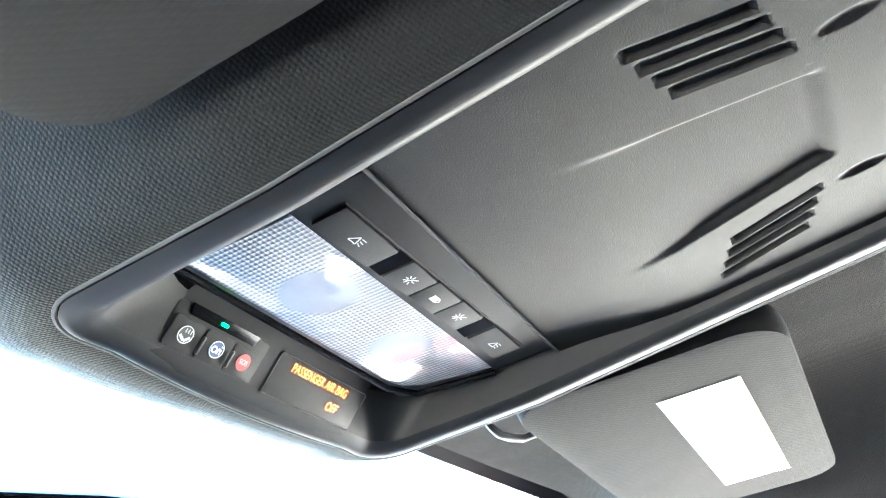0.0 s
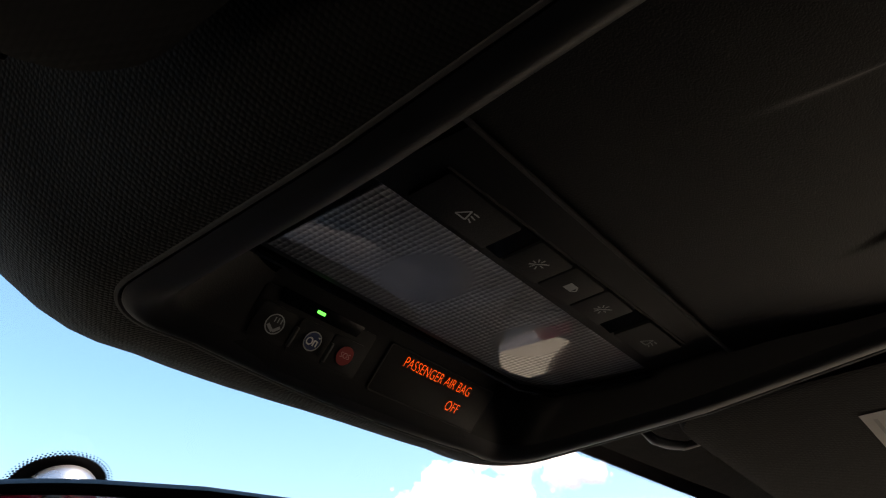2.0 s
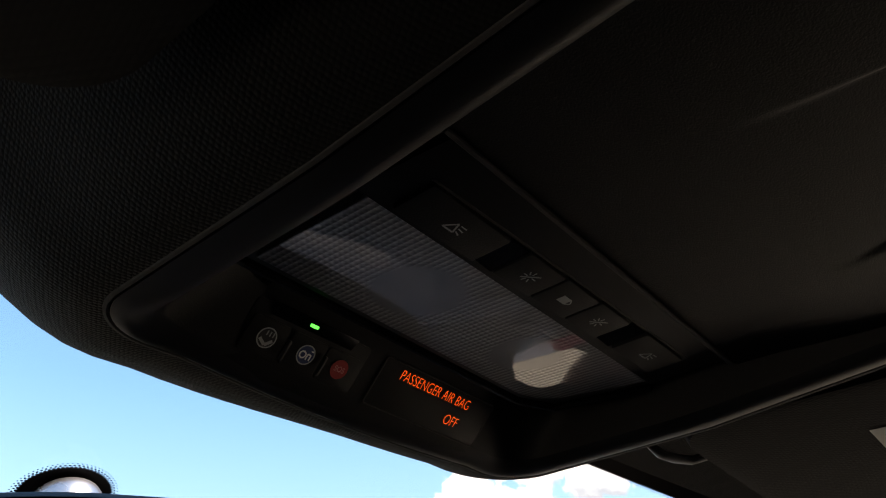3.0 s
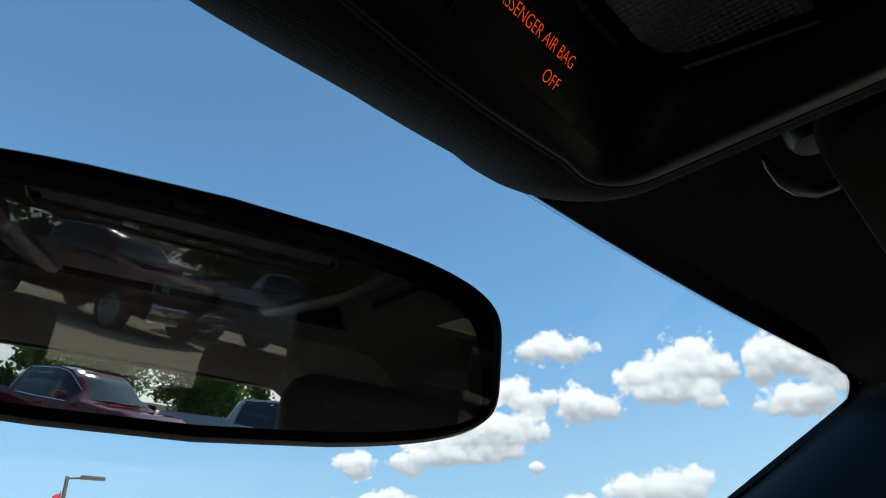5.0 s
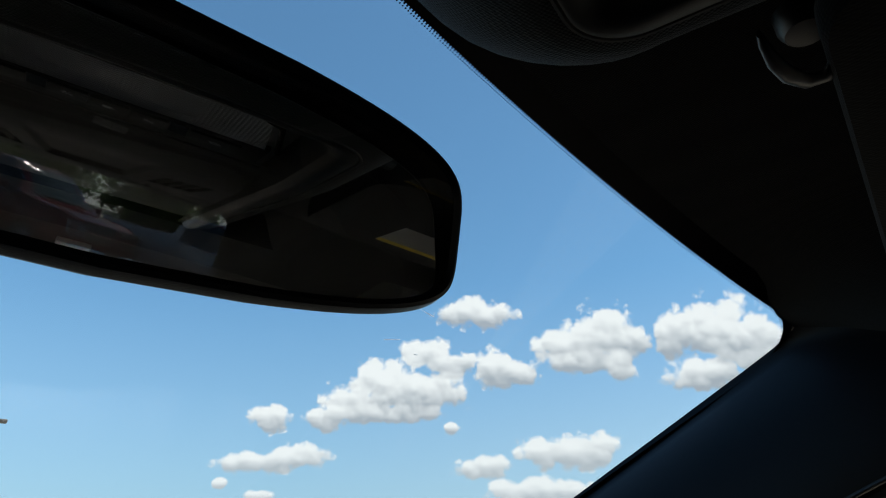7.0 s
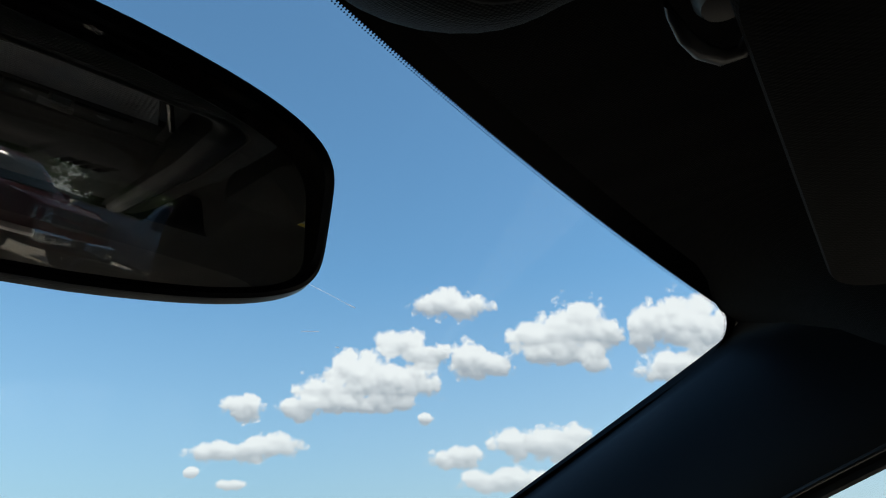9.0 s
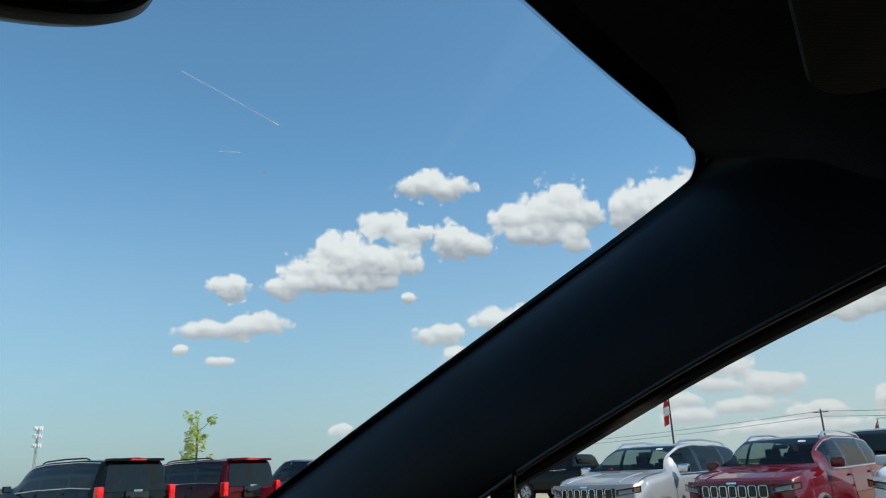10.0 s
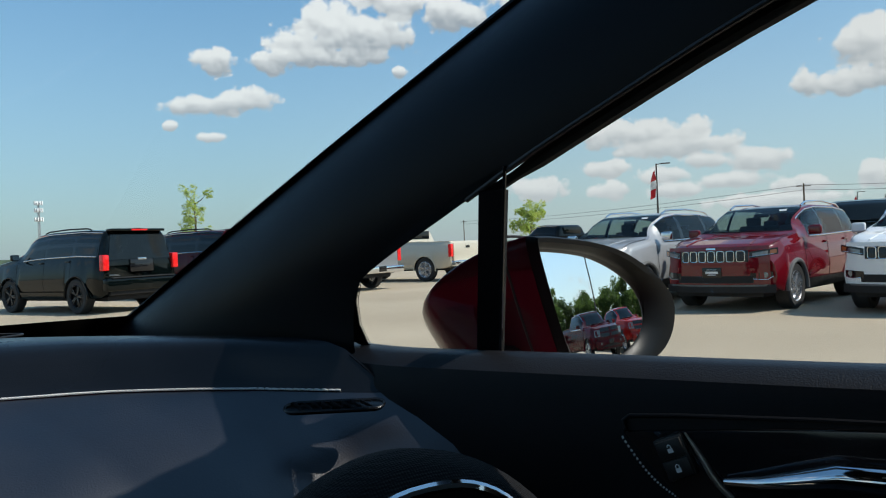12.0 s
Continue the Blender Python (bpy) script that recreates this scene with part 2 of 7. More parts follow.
# ---- the cabin: headliner, windshield, pillars ----
def roof_z(x, y=-1.0):
    return 1.553 - 0.05 * x * x - 0.115 * smooth01((abs(x) - 0.40) / 0.19) * smooth01((0.13 - y) / 0.26)


def ws_point(x, v):
    """The windshield's inner face: v runs from the header (0) to the cowl (1)."""
    return Vector((x, lerp(0.1935 - 0.187 * x * x, 1.173 - 0.30 * x * x, v), lerp(1.556 - 0.066 * x * x, 1.06, v) + 0.012 * math.sin(math.pi * v)))


def ws_edge(v):
    return 0.672 + 0.030 * v


cabin_roof = []
for j in range(49):
    y = lerp(0.178, -1.95, j / 48)
    cabin_roof.append([(x, y - (0.187 * x * x) * max(0, 1 - j / 6) + 0.026 * smooth01((abs(x) - 0.52) / 0.10) * max(0, 1 - j / 2), roof_z(x, y - 0.187 * x * x) - 0.05 * smooth01((-1.2 - y) / 0.8)) for x in np.linspace(-1, 1, 41) * (0.60 + 0.05 * max(0, 1 - j / 3))])
FRONT_ROWS = 27
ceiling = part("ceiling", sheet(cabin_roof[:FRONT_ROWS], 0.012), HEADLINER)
tagged(ceiling, "charcoal knitted cloth headliner over the front seats", "headliner", kind="structure")
ceiling_rear = part("ceiling_rear", sheet(cabin_roof[FRONT_ROWS - 1:], 0.012), GREIGE)
tagged(ceiling_rear, "warm grey cloth headliner over the rear seats", "headliner", kind="structure")

CON_W, CON_F, CON_R = 0.113, 0.106, -0.34     # half width, front and rear of the console opening


def rim_z(y):
    return 1.4675 + 0.075 * max(0.0, -y)


def console_ring(d, n=10, r=0.022):
    """Outline of the console opening grown by d, with the rounded front corners; with outward normals."""
    pts = []
    for sx in (-1, 1):
        side = []
        for y in np.linspace(CON_R, CON_F - r, 26):
            side.append((sx * (CON_W + d), y, 0.0, sx))
        for k in range(1, n + 1):
            a = radians(90 * k / n)
            side.append((sx * (CON_W - r + max(0.001, r + d) * math.cos(a)), CON_F - r + max(0.001, r + d) * math.sin(a), math.sin(a), sx))
        pts.append(side)
    left, right = pts
    front = [(x, CON_F + d + 0.004 * (1 - (x / 0.07) ** 2), 1.0, 0) for x in np.linspace(-(CON_W - r), CON_W - r, 14)[1:-1]]
    return left + front + right[::-1]


hump = []
for k in range(18):
    q = k / 17
    row = []
    for i, (x0, y0, front, sx) in enumerate(console_ring(0.0)):
        reach = lerp(0.095, 0.074, front) + 0.015 * math.sin(math.pi * front) * (1 if 0.01 < front < 0.99 else 0)
        d = reach * q
        x, y, _, _ = console_ring(d)[i]
        full = lerp(1.75, 2.3, smooth01((0.03 - x0) / 0.12))
        rise_front = 1 - max(0.0, 1 - (q * 0.998) ** full) ** (1 / full)
        rise_side = smooth01(q) * 0.98 + 0.02 * q
        g = lerp(rise_side, rise_front, front ** 1.5)
        row.append((x, y, lerp(rim_z(y0), roof_z(x) + 0.004, g)))
    hump.append(row)
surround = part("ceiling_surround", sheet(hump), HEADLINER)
tagged(surround, "padded charcoal cloth bulge of the headliner round the overhead console", "headliner", kind="structure")
# rear slope of the bulge
slope = [[(x, lerp(CON_R, CON_R - 0.12, q), lerp(rim_z(CON_R), roof_z(x) + 0.004, smooth01(q))) for x in np.linspace(-0.198, 0.198, 9)] for q in np.linspace(0, 1, 9)]
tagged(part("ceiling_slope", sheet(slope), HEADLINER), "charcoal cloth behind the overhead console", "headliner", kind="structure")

# windshield: glass, black border, printed dots, reflections' base
windshield = thing("windshield", "clear laminated windshield with a black dotted border", "windshield", kind="structure")
rows = [[ws_point(x, v) + Vector((0, 0.006, 0.003)) for x in np.linspace(-ws_edge(v) - 0.05, ws_edge(v) + 0.05, 33)] for v in np.linspace(-0.05, 1.0, 17)]
pane = part("pane", sheet(rows), WINDSHIELD_GLASS, windshield)
pane.visible_shadow = False


def border_at(s, inset):
    """Inner edge of the black border: s 0..1 from the cowl up the side, round the corner, to the header's middle."""
    vt, r, rv = 0.003, 0.075, 0.075
    if s < 0.5:
        v = lerp(0.93, vt + rv, s / 0.5)
        return ws_edge(v) - inset, v
    if s < 0.68:
        a = radians(90 * (s - 0.5) / 0.18)
        return ws_edge(vt + rv) - r + (r - inset) * math.cos(a), vt + rv - (rv - inset * 1.05) * math.sin(a)
    q = (s - 0.68) / 0.32
    return lerp(ws_edge(vt + rv) - r, 0.0, q), vt + inset * 1.05


FRIT = surface("ceramic_border", (0.003, 0.003, 0.0035), 0.6, bump=0, spec=0.12)
for sx in (-1, 1):
    rows = []
    for s in np.linspace(0, 1, 70):
        row = []
        for w in (0.0, -0.012, -0.03, -0.055):
            x, v = border_at(s, w)
            row.append(ws_point(sx * x, v) + Vector((0, 0.003, 0.0015)))
        rows.append(row)
    part("border", sheet(rows), FRIT, windshield)
part("border", sheet([[ws_point(x, v) + Vector((0, 0.003, 0.0015)) for x in np.linspace(-ws_edge(v), ws_edge(v), 25)] for v in np.linspace(0.822, 1.0, 6)]), FRIT, windshield)
dots = bmesh.new()
for sx in (-1, 1):
    for ring in range(2):
        size = 0.00074 - 0.00022 * ring
        prev, s = None, 0.0
        for k in range(5200):
            s = k / 5199
            x, v = border_at(s, 0.0003 + 0.0014 * ring)
            p = ws_point(sx * x, v) + Vector((0, 0.003, 0.0015))
            if prev is not None and (p - prev).length < 0.0019:
                continue
            prev = p
            ux = (ws_point(sx * x + 0.001, v) - ws_point(sx * x, v)).normalized()
            uy = (ws_point(sx * x, v + 0.001) - ws_point(sx * x, v)).normalized()
            vs = [dots.verts.new(p + size * (math.cos(a) * ux + math.sin(a) * uy)) for a in np.linspace(0, 2 * math.pi, 7)[:-1]]
            dots.faces.new(vs)
dots_ob = part("border_dots", dots, FRIT, windshield, smooth=False)
tagged(dots_ob, "fine black printed dots", kind="stuff")

# chips and hair scratches in the glass
CHIP, chip_nt, _ = mat_base("glass_chip")
chip_tl = chip_nt.nodes.new("ShaderNodeBsdfTranslucent")
chip_tl.inputs[0].default_value = (0.78, 0.82, 0.86, 1)
chip_nt.links.new(chip_tl.outputs[0], chip_nt.nodes["Material Output"].inputs[0])
def on_glass(x, y):
    return ws_point(x, (y - (0.1935 - 0.187 * x * x)) / (0.9795 - 0.113 * x * x))


for (xa, ya), (xb, yb), r in (((0.255, 0.318), (0.324, 0.314), 0.00022), ((0.318, 0.3145), (0.326, 0.3138), 0.0006), ((0.311, 0.347), (0.322, 0.341), 0.0004), ((0.345, 0.345), (0.348, 0.344), 0.0005)):
    r = r * 0.6
    pts = [on_glass(lerp(xa, xb, q), lerp(ya, yb, q)) + Vector((0, 0.004, 0.002)) for q in (0, 0.35, 0.7, 1)]
    part("glass_chip", tube(pts, r, 5), CHIP, windshield, "tiny pale stone chip")

# pillar trims
A_LINE = [(0.578, 0.060, 1.545), (0.655, 0.125, 1.518), (0.676, 0.19, 1.492), (0.683, 0.36, 1.408), (0.690, 0.53, 1.324), (0.695, 0.69, 1.24), (0.700, 0.85, 1.156), (0.705, 1.0, 1.08), (0.706, 1.03, 1.05)]
B_LINE = [(0.560, -0.30, 1.490), (0.580, -0.06, 1.429), (0.596, 0.13, 1.360), (0.612, 0.290, 1.287), (0.630, 0.368, 1.248), (0.640, 0.438, 1.214), (0.646, 0.480, 1.190), (0.651, 0.491, 1.150), (0.650, 0.487, 1.09)]


def along(line, s):
    pts = [Vector(p) for p in line]
    f = s * (len(pts) - 1)
    i = min(int(f), len(pts) - 2)
    return pts[i].lerp(pts[i + 1], f - i)


def along_smooth(line, s):
    return sum((along(line, min(1, max(0, s + k * 0.03))) for k in (-1, 0, 1)), Vector()) / 3


# brown tone holds the thin highlight on the ridge beside the door seal
SEAL = surface("seal_highlight", (0.016, 0.014, 0.012), 0.5, bump=0.3, fine=600)
for sx, side in ((1, "passenger"), (-1, "driver")):
    pillar = thing("pillar_trim", f"smooth black plastic trim on the windshield pillar at the {side}'s side", "pillar trim", kind="structure")
    rows, lip, ridge = [], [], []
    for s in np.linspace(0, 1, 41):
        a, b = along_smooth(A_LINE, s), along_smooth(B_LINE, s)
        inward = Vector((-0.72, -0.55, 0.42)).normalized()
        row = [a + Vector((0.004, 0.010, 0.004))]
        for q in np.linspace(0, 1, 12):
            row.append(a.lerp(b, q) + inward * (0.030 * math.sin(math.pi * q) ** 0.8))
        k = 1 - 0.85 * smooth01((s - 0.35) / 0.20)
        row += [b + Vector((0.012 * k, 0.004, -0.002 * k)), b + Vector((0.02 * k, 0.012, 0.01))]
        rows.append([Vector((sx * p.x, p.y, p.z)) for p in row])
        lip.append(rows[-1][-2])
        ridge.append(rows[-1][-3] + Vector((-sx * 0.001, -0.001, 0.0)))
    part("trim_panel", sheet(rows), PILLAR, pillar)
    part("seal_ridge", tube(ridge[3:20], 0.0022, 8), SEAL, pillar, "welt along the door seal with its highlight put into the colour")
    part("door_seal", tube([p + Vector((sx * 0.006 * (1 if i < 18 else 0.2), 0.0 if i < 18 else 0.004, -0.004 if i < 18 else 0.002)) for i, p in enumerate(lip[:24])], [0.0065] * 16 + [0.0045] * 3 + [0.003] * 5, 8), RUBBER, pillar, "black rubber door seal")

# ---- overhead console ----
console = thing("overhead_console", "black plastic overhead console with map light, buttons and air bag display", "overhead console", at=(0, 0, 1.4675))
ZC = 1.4675


def local(p):
    return Vector((p[0], p[1], p[2] - ZC))


# bezel: a rounded ring round the tray
PROFILE = [(-0.0005, 0.004), (0.0, -0.0004), (-0.0016, -0.0012), (-0.0045, -0.0008), (-0.0080, 0.0008), (-0.0112, 0.0034)]
SIDE_PROFILE = [(-0.0005, 0.004), (0.0, -0.0004), (-0.0035, -0.0016), (-0.0080, -0.0021), (-0.0115, -0.0012), (-0.0140, 0.0020)]
rows = []
for (d, h), (d1, h1) in zip(PROFILE, SIDE_PROFILE):
    front_ring, side_ring = console_ring(d - 0.001, r=0.022 - 0.7 * d), console_ring(d1 - 0.001, r=0.022 - 0.7 * d1)
    row = []
    for (x, y, f, s), (x1, y1, f1, s1) in zip(front_ring, side_ring):
        g = smooth01(f)
        row.append(local((lerp(x1, x, g), lerp(y1, y, g), lerp(rim_z(y1) + h1, rim_z(y) + h, g))))
    rows.append(row)
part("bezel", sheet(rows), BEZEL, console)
# the recess goes on from the bezel's inner edge: steep at the sides, leaning back at the front, round in the corners
TRAY_Z = 1.4825
lip, deep = rows[-1], []
for i, (x, y, f, s) in enumerate(console_ring(0.0)):
    turn = math.asin(min(1.0, f))
    side = -1 if x < 0 else 1
    if f == 0.0:
        deep.append(local((side * 0.0935, lerp(CON_R, 0.0465, (y - CON_R) / (CON_F - 0.022 - CON_R)), TRAY_Z + 0.012)))
    elif s:
        deep.append(local((side * (0.0625 + 0.031 * math.cos(turn)), 0.0465 + 0.031 * math.sin(turn), lerp(TRAY_Z + 0.012, 1.4890, f))))
    else:
        deep.append(local((x * 0.0625 / (CON_W - 0.022), 0.0785, 1.4890)))
recess = [[p.lerp(q, k / 6) for p, q in zip(lip, deep)] for k in range(7)]
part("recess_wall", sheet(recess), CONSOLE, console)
groove = [local((x, y, rim_z(y) + 0.0005)) for x, y, f, s in console_ring(0.0004)]
part("gap", tube(groove, 0.0011, 6), RUBBER, console)

# front panel, tilted to face the driver
P_TOP, P_BOT = Vector((-0.001, 0.0775, 1.4890)), Vector((-0.001, 0.0965, 1.4690))
P_UP = (P_TOP - P_BOT).normalized()
P_OUT = Vector((1, 0, 0)).cross(P_UP).normalized()
if P_OUT.y > 0:
    P_OUT = -P_OUT
PANEL = Matrix.Translation(local((P_TOP + P_BOT) / 2)) @ Matrix((Vector((1, 0, 0)), P_UP, P_OUT)).transposed().to_4x4()
# (x along the panel, y up it, z out of it)


def panel_part(name, bm, material, parent, label="", lift=0.0):
    bmesh.ops.transform(bm, matrix=PANEL @ Matrix.Translation((0, 0, lift)), verts=bm.verts)
    return part(name, bm, material, parent, label)


rows = []
for z, y, w in ((1.4675, 0.1010, 0.074), (1.4690, 0.0965, 0.073), (1.4790, 0.087, 0.070), (1.4885, 0.0778, 0.066), (1.4925, 0.070, 0.064), (1.496, 0.060, 0.062)):
    rows.append([local((x, y, z)) for x in np.linspace(-w, w, 25)])
part("front_panel", sheet(rows), CONSOLE, console)
# three call buttons in their block
BX = (-0.0555, -0.0375, -0.0208)


def shift(bm, x, y, z=0.0):
    bmesh.ops.translate(bm, vec=(x, y, z), verts=bm.verts)
    return bm


block = panel_part("button_block", shift(prism(round_rect(0.0555, 0.0200, 0.0016), 0.0005, bevel=0.0002), -0.0378, 0.0), CONSOLE, console, lift=-0.0002)
ORANGE = glowing("amber_display", (1.0, 0.11, 0.006), 0.5)
GREEN = glowing("green_led", (0.03, 1.0, 0.08), 1.0)
NAVY = surface("navy_print", (0.012, 0.03, 0.12), 0.5, bump=0)
RED_PRINT = surface("red_print", (0.35, 0.02, 0.02), 0.5, bump=0)
GREY_PRINT = surface("grey_print", (0.32, 0.33, 0.34), 0.6, bump=0, var=0.1)


def disc(r, n=28):
    return lathe([(r, 0), (r, 0.0002)], n)


def ring_flat(r0, r1, n=28):
    bm = bmesh.new()
    a = [bm.verts.new((r0 * math.cos(t), r0 * math.sin(t), 0.0)) for t in np.linspace(0, 2 * math.pi, n + 1)[:-1]]
    b = [bm.verts.new((r1 * math.cos(t), r1 * math.sin(t), 0.0)) for t in np.linspace(0, 2 * math.pi, n + 1)[:-1]]
    for k in range(n):
        bm.faces.new((a[k], a[(k + 1) % n], b[(k + 1) % n], b[k]))
    return bm


def bar2(x0, y0, x1, y1, w):
    d = Vector((x1 - x0, y1 - y0, 0))
    s = Vector((-d.y, d.x, 0)).normalized() * w / 2
    bm = bmesh.new()
    a, b = Vector((x0, y0, 0)), Vector((x1, y1, 0))
    bm.faces.new([bm.verts.new(p) for p in (a - s, b - s, b + s, a + s)])
    return bm


for i, bx in enumerate(BX):
    key = panel_part("call_button", shift(prism(round_rect(0.0162, 0.0135, 0.0016), 0.0006, bevel=0.0002), bx, -0.0025), CONSOLE, console, lift=0.0006)
    r = 0.0037
    face = (BLACK, NAVY, RED_PRINT)[i]
    panel_part("emblem", shift(disc(r), bx + 0.0004, -0.0022), face, key, ("", "dark blue round emblem", "red round emblem")[i], lift=0.0014)
    panel_part("emblem_ring", shift(ring_flat(r * 0.93, r * 1.06), bx + 0.0004, -0.0022), (GREY_PRINT, GREY_PRINT, RED_PRINT)[i], key, lift=0.0017)
    if i == 0:
        mark = joined(bar2(-0.0035, -0.001, 0.0005, -0.0035, 0.0016), bar2(0.0005, -0.0035, 0.0035, -0.0005, 0.0016), bar2(-0.001, 0.001, -0.001, 0.0035, 0.0006), bar2(0.0008, 0.001, 0.0008, 0.0035, 0.0006), bar2(0.0026, 0.001, 0.0026, 0.0035, 0.0006))
        bmesh.ops.scale(mark, vec=(0.76, 0.76, 1), verts=mark.verts)
        panel_part("mark", shift(mark, bx + 0.0004, -0.0022), GREY_PRINT, key, lift=0.0018)
    elif i == 1:
        mark = joined(shift(ring_flat(0.0013, 0.0021, 18), -0.0018, -0.0003), bar2(0.0009, -0.0022, 0.0009, 0.0008, 0.0008), bar2(0.0009, 0.0008, 0.0028, 0.0006, 0.0008), bar2(0.0028, -0.0022, 0.0028, 0.0008, 0.0008), bar2(0.0022, 0.0026, 0.0034, 0.0026, 0.0007))
        bmesh.ops.scale(mark, vec=(0.76, 0.76, 1), verts=mark.verts)
        panel_part("mark", shift(mark, bx + 0.0004, -0.0022), WHITE_PRINT, key, lift=0.0018)
    else:
        panel_part("lettering", shift(text_mesh("SOS", 0.0032, 0.0, squeeze=0.9), bx + 0.0004, -0.0022), surface("pale_red_print", (0.75, 0.35, 0.33), 0.6, bump=0), key, lift=0.0018)
for bx in (-0.0465, -0.0292):
    panel_part("divider_rib", shift(box(0.0011, 0.008, 0.0016, bevel=0.0004), bx, -0.0035), BLACK, console, lift=0.0026)
PIANO = surface("dark_lens_bar", (0.0012, 0.0012, 0.0014), 0.25, bump=0, spec=0.15)
led_bar = panel_part("led_bar", shift(prism([(-0.0205, 0.0025), (0.0205, 0.0025), (0.0190, -0.0025), (-0.0190, -0.0025)], 0.0007, bevel=0.0003), -0.0388, 0.0085), PIANO, console, lift=0.0006)
panel_part("led", shift(box(0.0036, 0.0012, 0.0004), -0.0400, 0.0085), GREEN, led_bar, "lit green indicator", lift=0.0016)

# air bag display
display = panel_part("display", shift(prism(round_rect(0.069, 0.0205, 0.0012), 0.0005, bevel=0.0002), 0.0335, 0.0), CONSOLE, console, lift=0.0002)
outline = [(x, y) for x, y in round_rect(0.0695, 0.021, 0.0012)]
panel_part("display_gap", shift(tube([(x, y, 0) for x, y in outline], 0.00035, 5, closed=True), 0.0335, 0.0), RUBBER, display, lift=0.0005)
panel_part("lettering", shift(text_mesh("PASSENGER AIR BAG", 0.0066, 0.0, squeeze=0.73, thin=0.00013), 0.0310, 0.0058), ORANGE, display, "lit amber letters", lift=0.0012)
panel_part("lettering", shift(text_mesh("OFF", 0.0066, 0.0, squeeze=0.80, thin=0.00013), 0.0475, -0.0035), ORANGE, display, "lit amber letters", lift=0.0012)

# tray ceiling: map-light lens and switch bar, then the holder's door
m, nt, p = mat_base("lamp_lens")
co = nt.nodes.new("ShaderNodeTexCoord").outputs["Object"]
vor = node(nt, "ShaderNodeTexVoronoi", Scale=430.0, Randomness=0.0)
nt.links.new(co, vor.inputs["Vector"])
big = node(nt, "ShaderNodeTexNoise", Scale=26.0, Detail=2.0)
nt.links.new(co, big.inputs["Vector"])
nt.links.new(mixed(nt, ramped(nt, big.outputs[0], 0.35, 0.65), (0.13, 0.135, 0.15), (0.20, 0.202, 0.22)), p.inputs["Base Color"])
p.inputs["Roughness"].default_value = 0.35
p.inputs["Coat Weight"].default_value = 1.0
p.inputs["Coat Roughness"].default_value = 0.01
gaps = []
for cx, rad in ((-0.034, 0.017), (0.030, 0.015)):
    dv = nt.nodes.new("ShaderNodeVectorMath")
    dv.operation = "DISTANCE"
    nt.links.new(co, dv.inputs[0])
    dv.inputs[1].default_value = (cx, 0.036, TRAY_Z - ZC)
    gaps.append(ramped(nt, dv.outputs["Value"], rad * 0.9, rad * 1.15))
ridged = nt.nodes.new("ShaderNodeMath")
ridged.operation = "MULTIPLY"
nt.links.new(gaps[0], ridged.inputs[0])
nt.links.new(gaps[1], ridged.inputs[1])
strength = nt.nodes.new("ShaderNodeMath")
strength.operation = "MULTIPLY"
nt.links.new(ridged.outputs[0], strength.inputs[0])
strength.inputs[1].default_value = 1.0
bmp = node(nt, "ShaderNodeBump", Distance=0.0016)
nt.links.new(strength.outputs[0], bmp.inputs["Strength"])
nt.links.new(vor.outputs["Distance"], bmp.inputs["Height"])
nt.links.new(bmp.outputs[0], p.inputs["Normal"])
LENS = m


lens_outline = [(-0.083, 0.0115), (-0.083, 0.061), (0.060, 0.061), (0.070, 0.058), (0.076, 0.050), (0.083, 0.0115)]
lens = part("lamp_lens", prism([(x, y) for x, y in lens_outline], 0.004, Matrix.Translation((0, 0.0115, TRAY_Z - ZC)) @ Matrix.Rotation(radians(2.7), 4, "X") @ Matrix.Translation((0, -0.0115, 0))), LENS, console, "ribbed clear map-light lens")
bmesh_tray = sheet([[local((x, y, TRAY_Z + 0.006)) for x in (-0.096, 0.096)] for y in (0.07, -0.04)])
part("tray_top", bmesh_tray, BLACK, console)
frame_pts = [(-0.090, 0.0125, TRAY_Z), (-0.088, 0.064, TRAY_Z + 0.001), (0.064, 0.064, TRAY_Z + 0.001), (0.080, 0.055, TRAY_Z), (0.090, 0.0125, TRAY_Z)]
part("lens_frame", tube([local(q) for q in frame_pts], 0.0018, 8), PIANO, console)

